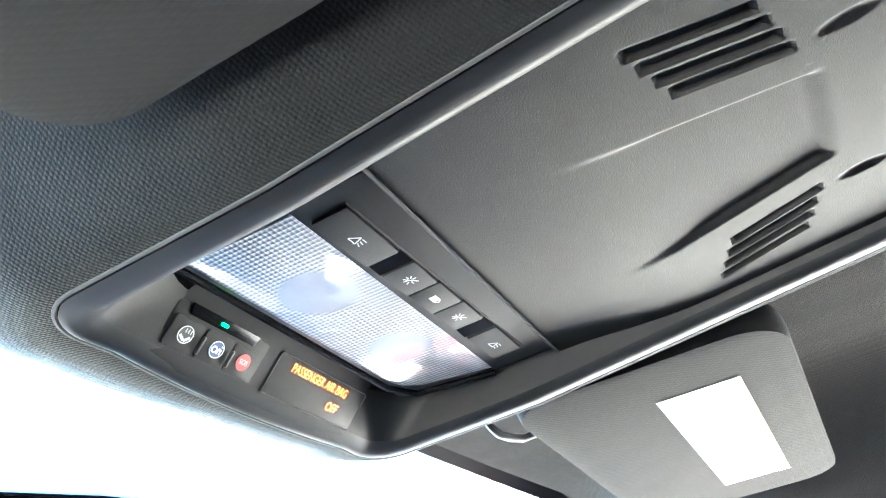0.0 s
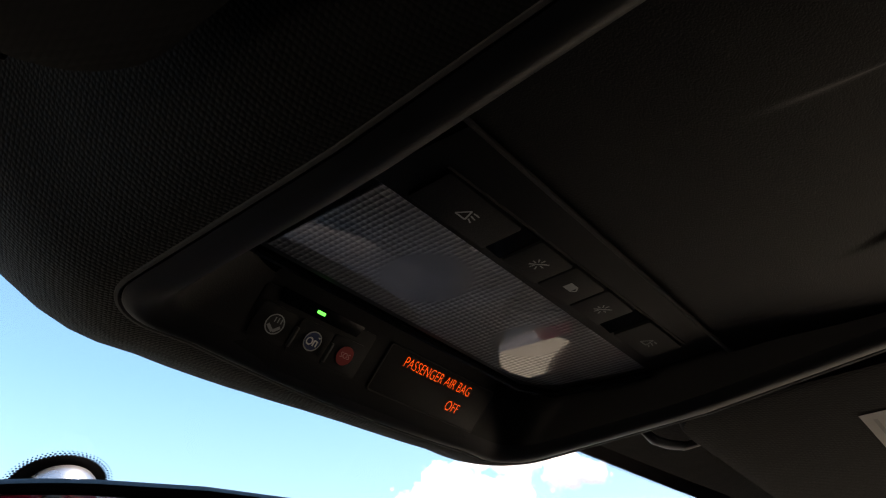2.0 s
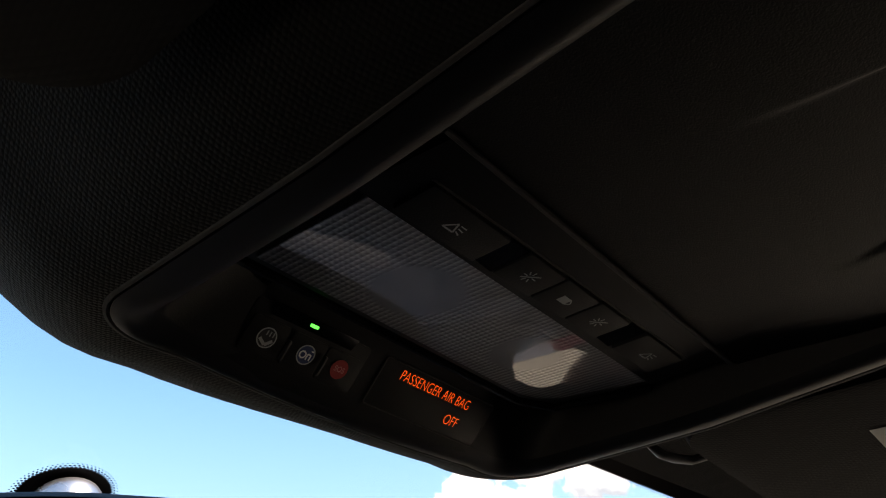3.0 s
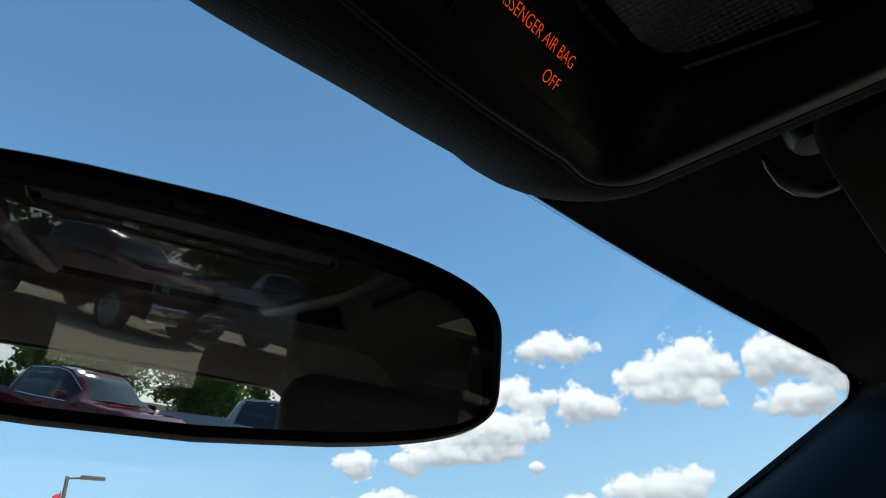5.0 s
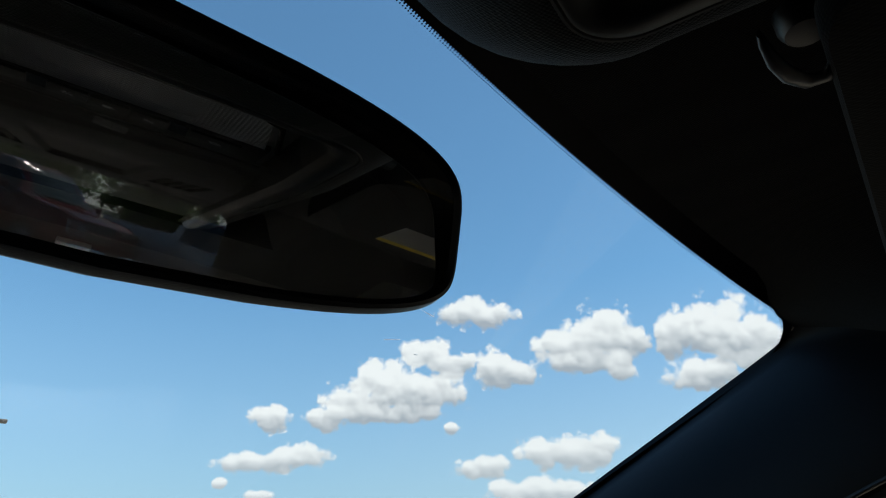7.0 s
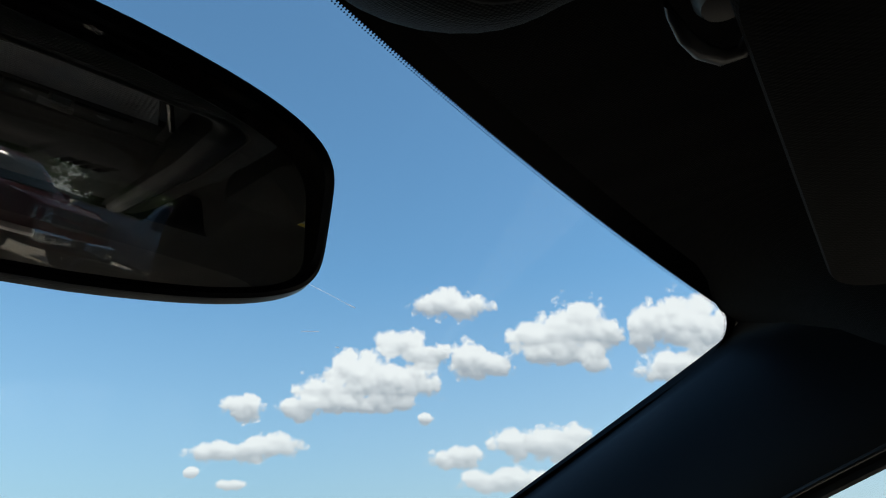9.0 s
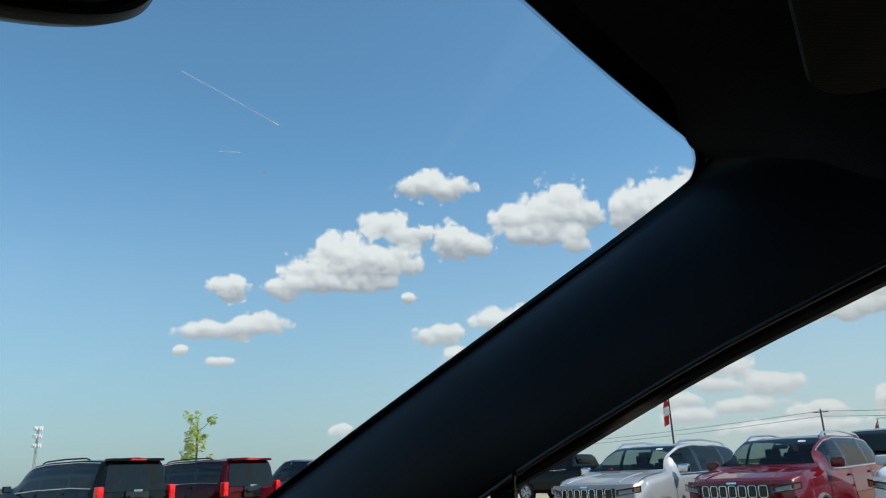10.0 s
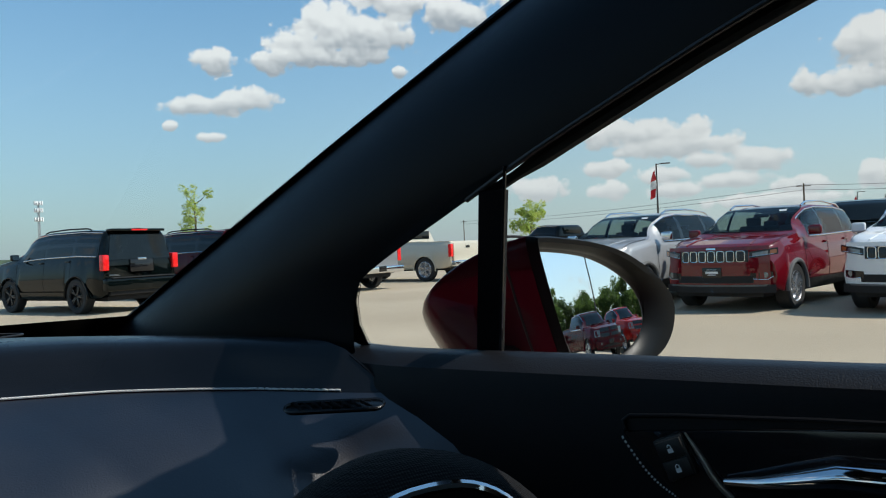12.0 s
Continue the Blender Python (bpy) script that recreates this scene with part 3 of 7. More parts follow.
bar_m = Matrix.Translation((0, 0, TRAY_Z - ZC + 0.003)) @ Matrix.Rotation(radians(180), 4, "X")
bar_body = part("switch_bar", prism([(-0.089, -0.0115), (0.0865, -0.0115), (0.0865, 0.0215), (-0.086, 0.0215)], 0.0035, bar_m, bevel=0.0012), CONSOLE, console)
SW = [(-0.0580, 0.0360), (-0.0205, 0.0200), (0.0002, 0.0200), (0.0209, 0.0200), (0.0572, 0.0290)]
for i, (x0, w) in enumerate(SW):
    y0 = -0.0008 - 0.025 * x0
    key = part("switch", moved(prism(round_rect(w, 0.0158, 0.0010), 0.0016, bevel=0.0005), Matrix.Translation((x0, y0, TRAY_Z - ZC - 0.0004)) @ Matrix.Rotation(radians(180), 4, "X")), CONSOLE, console)
    g = []
    if i in (0, 4):
        g = [bar2(-0.003, -0.002, 0.0, 0.002, 0.0006), bar2(0.0, 0.002, 0.0016, -0.002, 0.0006), bar2(-0.003, -0.002, 0.0016, -0.002, 0.0006), bar2(0.002, -0.001, 0.004, -0.0018, 0.0005), bar2(0.0016, 0.0004, 0.004, 0.0, 0.0005), bar2(0.0012, 0.0018, 0.0038, 0.0018, 0.0005)]
    elif i == 2:
        g = [bar2(-0.003, 0.0, 0.0015, 0.0, 0.0036), bar2(0.0015, 0.0015, 0.003, 0.0, 0.0005), bar2(0.0015, -0.0015, 0.003, 0.0, 0.0005)]
    else:
        g = [bar2(-0.0025, -0.002, 0.003, 0.0025, 0.0006)] + [bar2(0.0012 * math.cos(a), 0.0012 * math.sin(a), 0.003 * math.cos(a), 0.003 * math.sin(a), 0.0005) for a in (0, 0.8, 1.6, 2.4, 3.14, 4.4, 5.3)]
    part("icon", moved(joined(*g), Matrix.Translation((x0, y0, TRAY_Z - ZC - 0.0022)) @ Matrix.Rotation(radians(180), 4, "X")), GREY_PRINT, key)
for gx in (-0.0353, 0.0368):
    part("notch", box(0.0092, 0.0156, 0.0006, (gx, -0.0008 - 0.025 * gx, TRAY_Z - ZC - 0.0007), turn=Matrix.Rotation(radians(4), 4, "Y")), GLOSS_BLACK, console)
part("bar_gap", tube([(x, -0.0095 - 0.025 * x, TRAY_Z - ZC - 0.0003) for x in np.linspace(-0.077, 0.073, 8)], 0.0006, 6), RUBBER, console)

# the holder's door behind the switch bar, with its raised swage between two grilles
SLOTS = [(sgn, k) for sgn in (-1, 1) for k in range(4)]


def slot_line(sgn, k, q):
    """Centre line of one slanted slot, from its front (q 0) to its rear (q 1)."""
    return sgn * lerp(0.0797 - 0.0087 * k, 0.0702 - 0.0085 * k, q), lerp(-0.113 - 0.0032 * k, -0.154 - 0.0028 * k, q)


def lid_base(x, y):
    base = lerp(TRAY_Z + 0.0005, rim_z(y) + 0.0050, smooth01((-0.03 - y) / 0.08))
    half = lerp(0.0435, 0.0265, min(1, max(0, (-0.08 - y) / 0.085)))
    swell = 0.0046 * smooth01((half + 0.002 - abs(x)) / 0.0045) * smooth01((-0.072 - y) / 0.055) * smooth01((y + 0.172) / 0.009)
    dimple = 0.0016 * max(0.0, 1 - ((abs(x) - 0.045) / 0.0035) ** 2 - ((y + 0.180) / 0.011) ** 2)
    return base + 0.7 * swell + dimple


def lid_z(x, y):
    z = lid_base(x, y)
    for sgn, k in SLOTS:
        q = (y + 0.113 + 0.0032 * k) / (-0.041 + 0.0004 * k)
        if -0.05 < q < 1.05:
            cx, _ = slot_line(sgn, k, q)
            z += 0.0042 * smooth01((0.0032 - abs(x - cx)) / 0.0010) * smooth01((q + 0.03) / 0.06) * smooth01((1.03 - q) / 0.10)
    return z


LID, nt, p = mat_base("holder_plastic")
co = nt.nodes.new("ShaderNodeTexCoord").outputs["Object"]
speck, patchy, grain, smear = node(nt, "ShaderNodeTexNoise", Scale=420.0, Detail=2.0), node(nt, "ShaderNodeTexNoise", Scale=22.0, Detail=6.0), node(nt, "ShaderNodeTexNoise", Scale=1700.0), node(nt, "ShaderNodeTexNoise", Scale=55.0, Detail=8.0, Distortion=1.5)
for n in (speck, patchy, grain, smear):
    nt.links.new(co, n.inputs["Vector"])
mask = nt.nodes.new("ShaderNodeMath")
mask.operation = "MULTIPLY"
nt.links.new(ramped(nt, speck.outputs[0], 0.66, 0.74), mask.inputs[0])
nt.links.new(ramped(nt, patchy.outputs[0], 0.40, 0.60), mask.inputs[1])
dirt = nt.nodes.new("ShaderNodeMix")
dirt.data_type = "RGBA"
nt.links.new(mask.outputs[0], dirt.inputs[0])
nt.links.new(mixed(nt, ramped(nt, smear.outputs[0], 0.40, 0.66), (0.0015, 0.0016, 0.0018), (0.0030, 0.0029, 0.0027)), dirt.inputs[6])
dirt.inputs[7].default_value = (0.016, 0.0145, 0.0125, 1)
nt.links.new(dirt.outputs[2], p.inputs["Base Color"])
p.inputs["Roughness"].default_value, p.inputs["Specular IOR Level"].default_value = 0.55, 0.15
bmp = node(nt, "ShaderNodeBump", Strength=0.35, Distance=0.0005)
nt.links.new(grain.outputs[0], bmp.inputs["Height"])
nt.links.new(bmp.outputs[0], p.inputs["Normal"])
def sheared(u, y):
    """Columns of the lid lean inwards along the slots."""
    lean = 0.226 * min(0.046, max(0.0, -0.113 - y))
    return math.copysign(abs(u) - lean * smooth01(abs(u) / 0.045) * smooth01((0.0955 - abs(u)) / 0.010), u)


rows = [[local((sheared(x, y), y, lid_z(sheared(x, y), y))) for x in np.linspace(-0.0955, 0.0955, 240)] for y in np.concatenate([np.linspace(-0.0235, -0.105, 34), np.linspace(-0.107, -0.19, 76), np.linspace(-0.195, -0.31, 20)])]
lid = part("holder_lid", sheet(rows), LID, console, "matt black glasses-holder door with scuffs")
part("lid_gap", tube([local((x, -0.0228, TRAY_Z - 0.0012)) for x in np.linspace(-0.09, 0.09, 12)], 0.0009, 6), RUBBER, console)
# a dark sheet added inside each slot stands in for the shade of its depth
for sgn, k in SLOTS:
    rows = []
    for q in np.linspace(0.02, 0.97, 12):
        cx, y = slot_line(sgn, k, q)
        w = 0.0026 * min(1, 0.3 + 6 * min(q, 1 - q))
        rows.append([local((cx + dx * w, y, lid_base(cx, y) + 0.0030)) for dx in (-1, 0, 1)])
    grille = part("slot_shade", sheet(rows), BLACK, lid, "dark sheet that deepens the shade in a slanted slot")

# ---- rear-view mirror: housing, prism glass (silvered back, bare front), mount ----
MIR = Matrix.Translation((0.0040, 0.211, 1.4156)) @ Matrix.Rotation(radians(-12.5), 4, "Z") @ Matrix.Rotation(radians(15.1), 4, "X") @ Matrix.Rotation(radians(-3.4), 4, "Y")
mirror = thing("rear_view_mirror", "black rear-view mirror on a stalk below the windshield header", "mirror")
mirror.matrix_world = MIR


def mirror_outline(grow=0.0, n=9):
    """Half width 0.125, taller in the middle, rounded ends; x across, z up, seen from the rear."""
    out = []
    for k in range(160):
        a = 2 * math.pi * k / 160
        c, s = math.cos(a), math.sin(a)
        e = 0.30
        x = math.copysign(abs(c) ** e, c) * 0.125
        z = math.copysign(abs(s) ** (0.46 if s > 0 else 0.36), s) * (0.0307 + 0.0101 * (1 - (x / 0.125) ** 2)) * (0.985 if s > 0 else 1.0)
        out.append((x * (1 + grow / 0.125), z * (1 + grow / 0.036)))
    return out


rows = []
for grow, y in ((-0.0034, -0.0112), (-0.0018, -0.0132), (-0.0004, -0.0126), (0.0012, -0.008), (0.0005, 0.0), (-0.004, 0.012), (-0.012, 0.024), (-0.022, 0.030)):
    rows.append([(x, y, z) for x, z in mirror_outline(grow)])
shell = sheet(rows, close=True)
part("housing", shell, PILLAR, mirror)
cap = bmesh.new()
cap.faces.new([cap.verts.new((x, 0.0295, z)) for x, z in mirror_outline(-0.0215)])
part("housing_back", cap, PILLAR, mirror)
m, nt, p = mat_base("prism_front")
nt.nodes.clear()
out_n, gl, tr, mx = (nt.nodes.new(k) for k in ("ShaderNodeOutputMaterial", "ShaderNodeBsdfGlossy", "ShaderNodeBsdfTransparent", "ShaderNodeMixShader"))
gl.inputs["Roughness"].default_value = 0.0
gl.inputs["Color"].default_value = (1, 1, 1, 1)
mx.inputs[0].default_value = 0.11
nt.links.new(tr.outputs[0], mx.inputs[1])
nt.links.new(gl.outputs[0], mx.inputs[2])
nt.links.new(mx.outputs[0], out_n.inputs[0])
PRISM_FRONT = m
SILVER = surface("silvered_glass", (0.90, 0.92, 0.93), 0.0, 1.0, var=0.01, bump=0, rough_var=0.0)
front = bmesh.new()
front.faces.new([front.verts.new((x, -0.0116 + z * math.tan(radians(0.9)), z)) for x, z in mirror_outline(-0.0036)])
part("glass_front", front, PRISM_FRONT, mirror, "clear front face of the prism glass", smooth=False)
silver = bmesh.new()
silver.faces.new([silver.verts.new((x, -0.0066 + z * math.tan(radians(6.0)), z)) for x, z in mirror_outline(-0.0036)])
part("glass_back", silver, SILVER, mirror, "silvered back of the prism glass", smooth=False)
inv = MIR.inverted()
stalk = [inv @ q for q in (MIR @ Vector((-0.01, 0.028, 0.005)), Vector((-0.002, 0.275, 1.430)), Vector((0.001, 0.315, 1.450)), Vector((0.002, 0.334, 1.472)))]
part("stalk", tube(stalk, [0.012, 0.011, 0.010, 0.013], 14), BLACK, mirror)
button = lathe([(0.0, 0.0), (0.019, 0.0), (0.0205, 0.004), (0.020, 0.014), (0.017, 0.018), (0.0, 0.018)], 28)
foot_at = ws_point(0.002, 0.152)
part("mount_button", moved(button, inv @ Matrix.Translation(foot_at) @ (-Vector((0, 0.46, 0.89))).to_track_quat("Z", "Y").to_matrix().to_4x4()), ALLOY, mirror, "brushed metal mounting button")
patch = bmesh.new()
ux, uy = (ws_point(0.001, 0.1) - ws_point(0, 0.1)).normalized(), (ws_point(0, 0.101) - ws_point(0, 0.1)).normalized()
patch.faces.new([patch.verts.new(inv @ (foot_at + Vector((0, 0.004, 0.002)) + 0.026 * (math.cos(a) * ux + math.sin(a) * uy))) for a in np.linspace(0, 2 * math.pi, 33)[:-1]])
for ring in range(3):
    n = 72
    for k in range(n):
        a = 2 * math.pi * (k + 0.5 * ring) / n
        c = foot_at + Vector((0, 0.004, 0.002)) + (0.0262 + 0.0017 * ring) * (math.cos(a) * ux + math.sin(a) * uy)
        r = 0.00105 - 0.00028 * ring
        patch.faces.new([patch.verts.new(inv @ (c + r * (math.cos(b) * ux + math.sin(b) * uy))) for b in np.linspace(0, 2 * math.pi, 7)[:-1]])
part("mount_patch", patch, FRIT, mirror, "black dotted patch on the glass", smooth=False)

# ---- sun visors ----
def visor(sx, x0, x1, y0, y1, z, label):
    ob = thing("sun_visor", label, "sun visor", "sun visors")
    outline = round_rect(x1 - x0, y1 - y0, 0.030, 9, (x0 + x1) / 2, (y0 + y1) / 2)
    rings = []
    for q, h in ((0.90, -0.0105), (0.97, -0.0098), (0.993, -0.006), (1.0, 0.0), (0.993, 0.006), (0.97, 0.0095)):
        ring = []
        for x, y in outline:
            cx, cy = (x0 + x1) / 2, (y0 + y1) / 2
            ox, oy = x - cx, y - cy
            mx_, my_ = (abs(ox) - (1 - q) * 0.06) / max(1e-6, abs(ox)), (abs(oy) - (1 - q) * 0.06) / max(1e-6, abs(oy))
            px, py = cx + ox * mx_, cy + oy * my_
            ring.append((sx * px, py, z(px, py) + h))
        rings.append(ring)
    bm = sheet(rings, close=True)
    bm.verts.ensure_lookup_table()
    n = len(outline)
    bm.faces.new([bm.verts[i] for i in range(n)])
    bm.faces.new([bm.verts[i] for i in range(5 * n, 6 * n)])
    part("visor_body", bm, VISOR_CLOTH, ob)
    seam_line = [(sx * (x + (0.004 if x < (x0 + x1) / 2 else -0.004)), y + (0.004 if y < (y0 + y1) / 2 else -0.004), z(x, y) - 0.0070) for x, y in outline]
    part("edge_seam", tube(seam_line, 0.0012, 6, closed=True), VISOR_CLOTH, ob, "stitched cloth edge seam")
    rod = [(sx * (x0 - 0.010), y1 - 0.014, z(x0, y1) + 0.003), (sx * (x0 + 0.02), y1 - 0.014, z(x0, y1)), (sx * (x1 - 0.03), y1 - 0.014, z(x1, y1))]
    if sx > 0:
        part("pivot_rod", tube(rod, 0.0042, 8), BLACK, ob, "black pivot rod")
    return ob


def visor_z(x, y):
    return 1.4945 - 0.040 * (x - 0.155) + 0.02 * (y - 0.04)


pv = visor(1, 0.150, 0.462, -0.132, 0.036, visor_z, "charcoal cloth passenger sun visor with a white warning label")
LABEL_PAPER = surface("label_paper", (0.50, 0.49, 0.45), 0.7, var=0.04, bump=0)
YELLOW = surface("label_yellow", (0.75, 0.55, 0.05), 0.7, var=0.05, bump=0)
LABEL_INK = surface("label_ink", (0.40, 0.39, 0.36), 0.7, bump=0)


def on_visor(x, y, drop=0.0112):
    return (x, y, visor_z(x, y) - drop)


lab = part("warning_label", sheet([[on_visor(lerp(0.204, 0.410, q), y) for q in np.linspace(0, 1, 9)] for y in (-0.0445, -0.097)]), LABEL_PAPER, pv, "white warning label")
part("label_header", sheet([[on_visor(lerp(0.204, 0.410, q), y, 0.0115) for q in (0, 1)] for y in (-0.0885, -0.097)]), YELLOW, lab)
for k in range(6):
    for xa, xb in ((0.212, 0.292 if k % 3 else 0.282), (0.318, 0.402 if k % 2 else 0.388)):
        part("print_line", sheet([[on_visor(lerp(xa, xb, q), y, 0.0116) for q in np.linspace(0, 1, 5)] for y in (-0.0492 - 0.0064 * k, -0.0512 - 0.0064 * k)]), LABEL_INK, lab)
part("print_mark", sheet([[on_visor(x, y, 0.0116) for x in (0.296, 0.312)] for y in (-0.060, -0.074)]), LABEL_INK, lab)
dv_ = visor(-1, 0.150, 0.490, -0.150, 0.042, lambda x, y: 1.4885 - 0.040 * (x - 0.155) + 0.02 * (y - 0.04), "charcoal ribbed cloth driver sun visor")

# visor clips: a dark cup with a hooked arm, satin for the passenger, plain black for the driver
HOOK = surface("satin_hook", (0.009, 0.0088, 0.0082), 0.35, bump=0.2, spec=0.6)


def visor_clip(sx):
    ob = thing("visor_clip", "black plastic visor hook with a curved blade", "visor clip", "visor clips", at=(sx * 0.212, 0.036, 1.503))
    cup = moved(lathe([(0.0, 0.012), (0.012, 0.012), (0.0115, 0.004), (0.009, 0.0), (0.0, -0.001)], 24), Matrix.Translation((sx * -0.006, 0.004, 0.010)))
    part("cup", cup, BLACK, ob)
    # a flat blade that sweeps round under the visor's edge
    line = [(-0.042, 0.0198, -0.009), (-0.038, 0.0196, -0.0115), (-0.028, 0.0178, -0.0155), (-0.017, 0.0145, -0.016), (-0.0095, 0.0085, -0.0165), (-0.0080, 0.0015, -0.0155), (-0.0125, -0.004, -0.0125), (-0.020, -0.006, -0.008)]
    wide = [0.0012, 0.0022, 0.0034, 0.0042, 0.0044, 0.0040, 0.0032, 0.0020]
    rows = []
    for k, (x, y, z) in enumerate(line):
        p, q = line[max(0, k - 1)], line[min(len(line) - 1, k + 1)]
        d = Vector((q[0] - p[0], q[1] - p[1], 0)).normalized()
        side, c = Vector((-d.y, d.x, 0)), Vector((x, y, z))
        ring = [c + side * (wide[k] * math.cos(t)) + Vector((0, 0, 0.0022 * math.sin(t))) for t in np.linspace(0, 2 * math.pi, 15)[:-1]]
        rows.append([Vector((sx * v.x, v.y, v.z)) for v in ring])
    part("hook", sheet(rows, close=True), HOOK if sx > 0 else BLACK, ob, "satin hook blade" if sx > 0 else "")
    return ob


visor_clip(1)
visor_clip(-1)

# ---- dashboard ----
dash = thing("dashboard", "black soft-touch dashboard with a stitched pad and defroster vents", "dashboard")


def dash_front(x):
    """Line of the stitched seam: it sweeps back towards the door at the ends."""
    return interp(abs(x), [0.0, 0.20, 0.38, 0.463, 0.524, 0.565, 0.590, 0.610, 0.63, 0.66], [0.86, 0.84, 0.79, 0.74, 0.668, 0.605, 0.555, 0.485, 0.43, 0.40])


def seam_z(x):
    return 1.100 - 0.006 * smooth01((abs(x) - 0.5) / 0.15)


STEP = np.concatenate([np.linspace(-0.630, -0.45, 26), np.linspace(-0.44, 0.44, 31), np.linspace(0.45, 0.630, 26)])
rows = []
for x in STEP:
    f, z = dash_front(x), seam_z(x)
    row = [(x, 1.12, 1.085), (x, 1.00, 1.126)]
    for dy, dz in ((0.17, 0.046), (0.11, 0.045), (0.075, 0.042), (0.055, 0.036), (0.040, 0.026), (0.022, 0.012), (0.007, 0.002), (0.0, 0.0)):
        row.append((x, min(f + dy, 0.985), z + dz))
    rows.append(row)
part("top_pad", sheet(rows), DASH, dash, "grained black pad")
def pad_top(x, y):
    """Height of the pad's upper face."""
    f = dash_front(x)
    return interp(y - f, [0.0, 0.007, 0.022, 0.040, 0.055, 0.075, 0.11, 0.17], [0.0, 0.002, 0.012, 0.026, 0.036, 0.042, 0.045, 0.046]) + seam_z(x)


for sx in (-1, 1):
    oval = [(0.45 + 0.115 * math.cos(a), 0.875 + 0.045 * math.sin(a)) for a in np.linspace(0, 2 * math.pi, 41)[:-1]]
    part("speaker_cover", tube([(sx * x, y, pad_top(x, min(y, 0.975)) + 0.0004) for x, y in oval], 0.0012, 6, closed=True), BLACK, dash, "fine oval joint of a speaker cover")
    end = [(sx * x, dash_front(x) + dy, seam_z(x) + dz + 0.001) for x, dy, dz in ((0.6285, 0.045, 0.030), (0.6290, 0.022, 0.013), (0.6290, 0.007, 0.003), (0.6285, -0.004, -0.002))]
    part("end_seam", tube(end, 0.0006, 6), PILLAR, dash)
part("cowl_strip", sheet([[(x, 1.00, 1.128) for x in np.linspace(-0.69, 0.69, 9)], [(x, 1.10, 1.125) for x in np.linspace(-0.69, 0.69, 9)]]), BLACK, dash)
rows = []
for x in STEP:
    f, z = dash_front(x) - 0.001, seam_z(x) - 0.0005
    k = 1 - 0.45 * smooth01((abs(x) - 0.5) / 0.15)
    rows.append([(x, f + dy * k, z + dz) for dy, dz in ((0.0, 0.0), (-0.03, -0.006), (-0.08, -0.018), (-0.14, -0.038), (-0.20, -0.068), (-0.245, -0.115), (-0.26, -0.18), (-0.24, -0.32), (-0.15, -0.5))])
part("fascia", sheet(rows), FASCIA, dash, "smooth black fascia with a blue sky sheen put into its colour")
THREAD = surface("pale_thread", (0.55, 0.55, 0.53), 0.7, bump=0)
seam = [Vector((x, dash_front(x) + 0.001, seam_z(x) + 0.0012)) for x in np.linspace(-0.612, 0.612, 1300)]
stitches = joined(*[tube([seam[k], seam[k] .lerp(seam[k + 1], 0.5) + Vector((0, 0, 0.0006)), seam[k].lerp(seam[k + 1], 1.6) + Vector((0, -0.0004, 0))], 0.0010, 5) for k in range(0, 1299, 2)])
tagged(part("stitching", stitches, THREAD, dash, "pale contrast stitches"), kind="stuff")

# side defroster vent and the air vent pod at the passenger end
VENT = Matrix.Translation((0.566, 0.449, 1.0915)) @ Matrix.Rotation(radians(-58), 4, "Z") @ Matrix.Rotation(radians(10), 4, "X")
vent = part("defroster_vent", moved(prism(round_rect(0.078, 0.018, 0.008), 0.003, bevel=0.001), VENT), PIANO, dash)
part("vent_rim", moved(tube([(x, y, 0.003) for x, y in round_rect(0.080, 0.020, 0.009)], 0.0014, 6, closed=True), VENT), DASH, vent)
for k in range(8):
    part("vane", moved(box(0.0012, 0.018, 0.0020, (-0.030 + 0.0080 * k, 0, 0.0034), turn=Matrix.Rotation(radians(35), 4, "Z")), VENT), PILLAR, vent)
POD_AXIS = Vector((-0.59, -1.0, 0.88)).normalized()
POD = Matrix.Translation((0.452, 0.296, 0.998)) @ POD_AXIS.to_track_quat("Z", "Y").to_matrix().to_4x4()
pod = part("air_vent", moved(lathe([(0.058, 0.026), (0.064, 0.042), (0.070, 0.046), (0.082, 0.042), (0.098, 0.030), (0.107, 0.012), (0.112, -0.010), (0.112, -0.22)], 56, caps=False), POD), woven("woven_trim", (0.0032, 0.0034, 0.004), 520.0, 0.0012), dash, "textured round air vent pod")
part("vent_ring", moved(tube([(0.062 * math.copysign(abs(math.cos(a)) ** 0.8, math.cos(a)) + 0.004, 0.066 * math.copysign(abs(math.sin(a)) ** 0.8, math.sin(a)), 0.046) for a in np.linspace(0, 2 * math.pi, 49)[:-1]], 0.0035, 8, closed=True), POD), CHROME, pod, "chrome ring")
part("vent_back", moved(lathe([(0.0, 0.0), (0.072, 0.0)], 32), POD), GLOSS_BLACK, pod)
for k in range(5):
    part("vent_vane", moved(box(0.10, 0.003, 0.02, (0, -0.036 + 0.018 * k, 0.025)), POD), GLOSS_BLACK, pod)

# ---- passenger door, side mirror, seats and the rest of the car ----
OWN_RED = paint("own_red_paint", (0.085, 0.003, 0.012), 0.15, 0.35, 1.0, 0.1, 1.7)


def glass_x(z):
    return 0.672 - 0.055 * (z - 1.12) / 0.16 * 1.0


door = thing("door_passenger", "closed black-trimmed front passenger door with side window", "car door", kind="structure")
DOOR_SEC = [(0.690, 1.118), (0.672, 1.127), (0.655, 1.1295), (0.640, 1.127), (0.628, 1.117), (0.622, 1.100), (0.621, 1.06), (0.617, 1.00), (0.600, 0.95), (0.570, 0.93), (0.560, 0.90), (0.575, 0.86), (0.60, 0.80), (0.61, 0.50), (0.62, 0.32)]


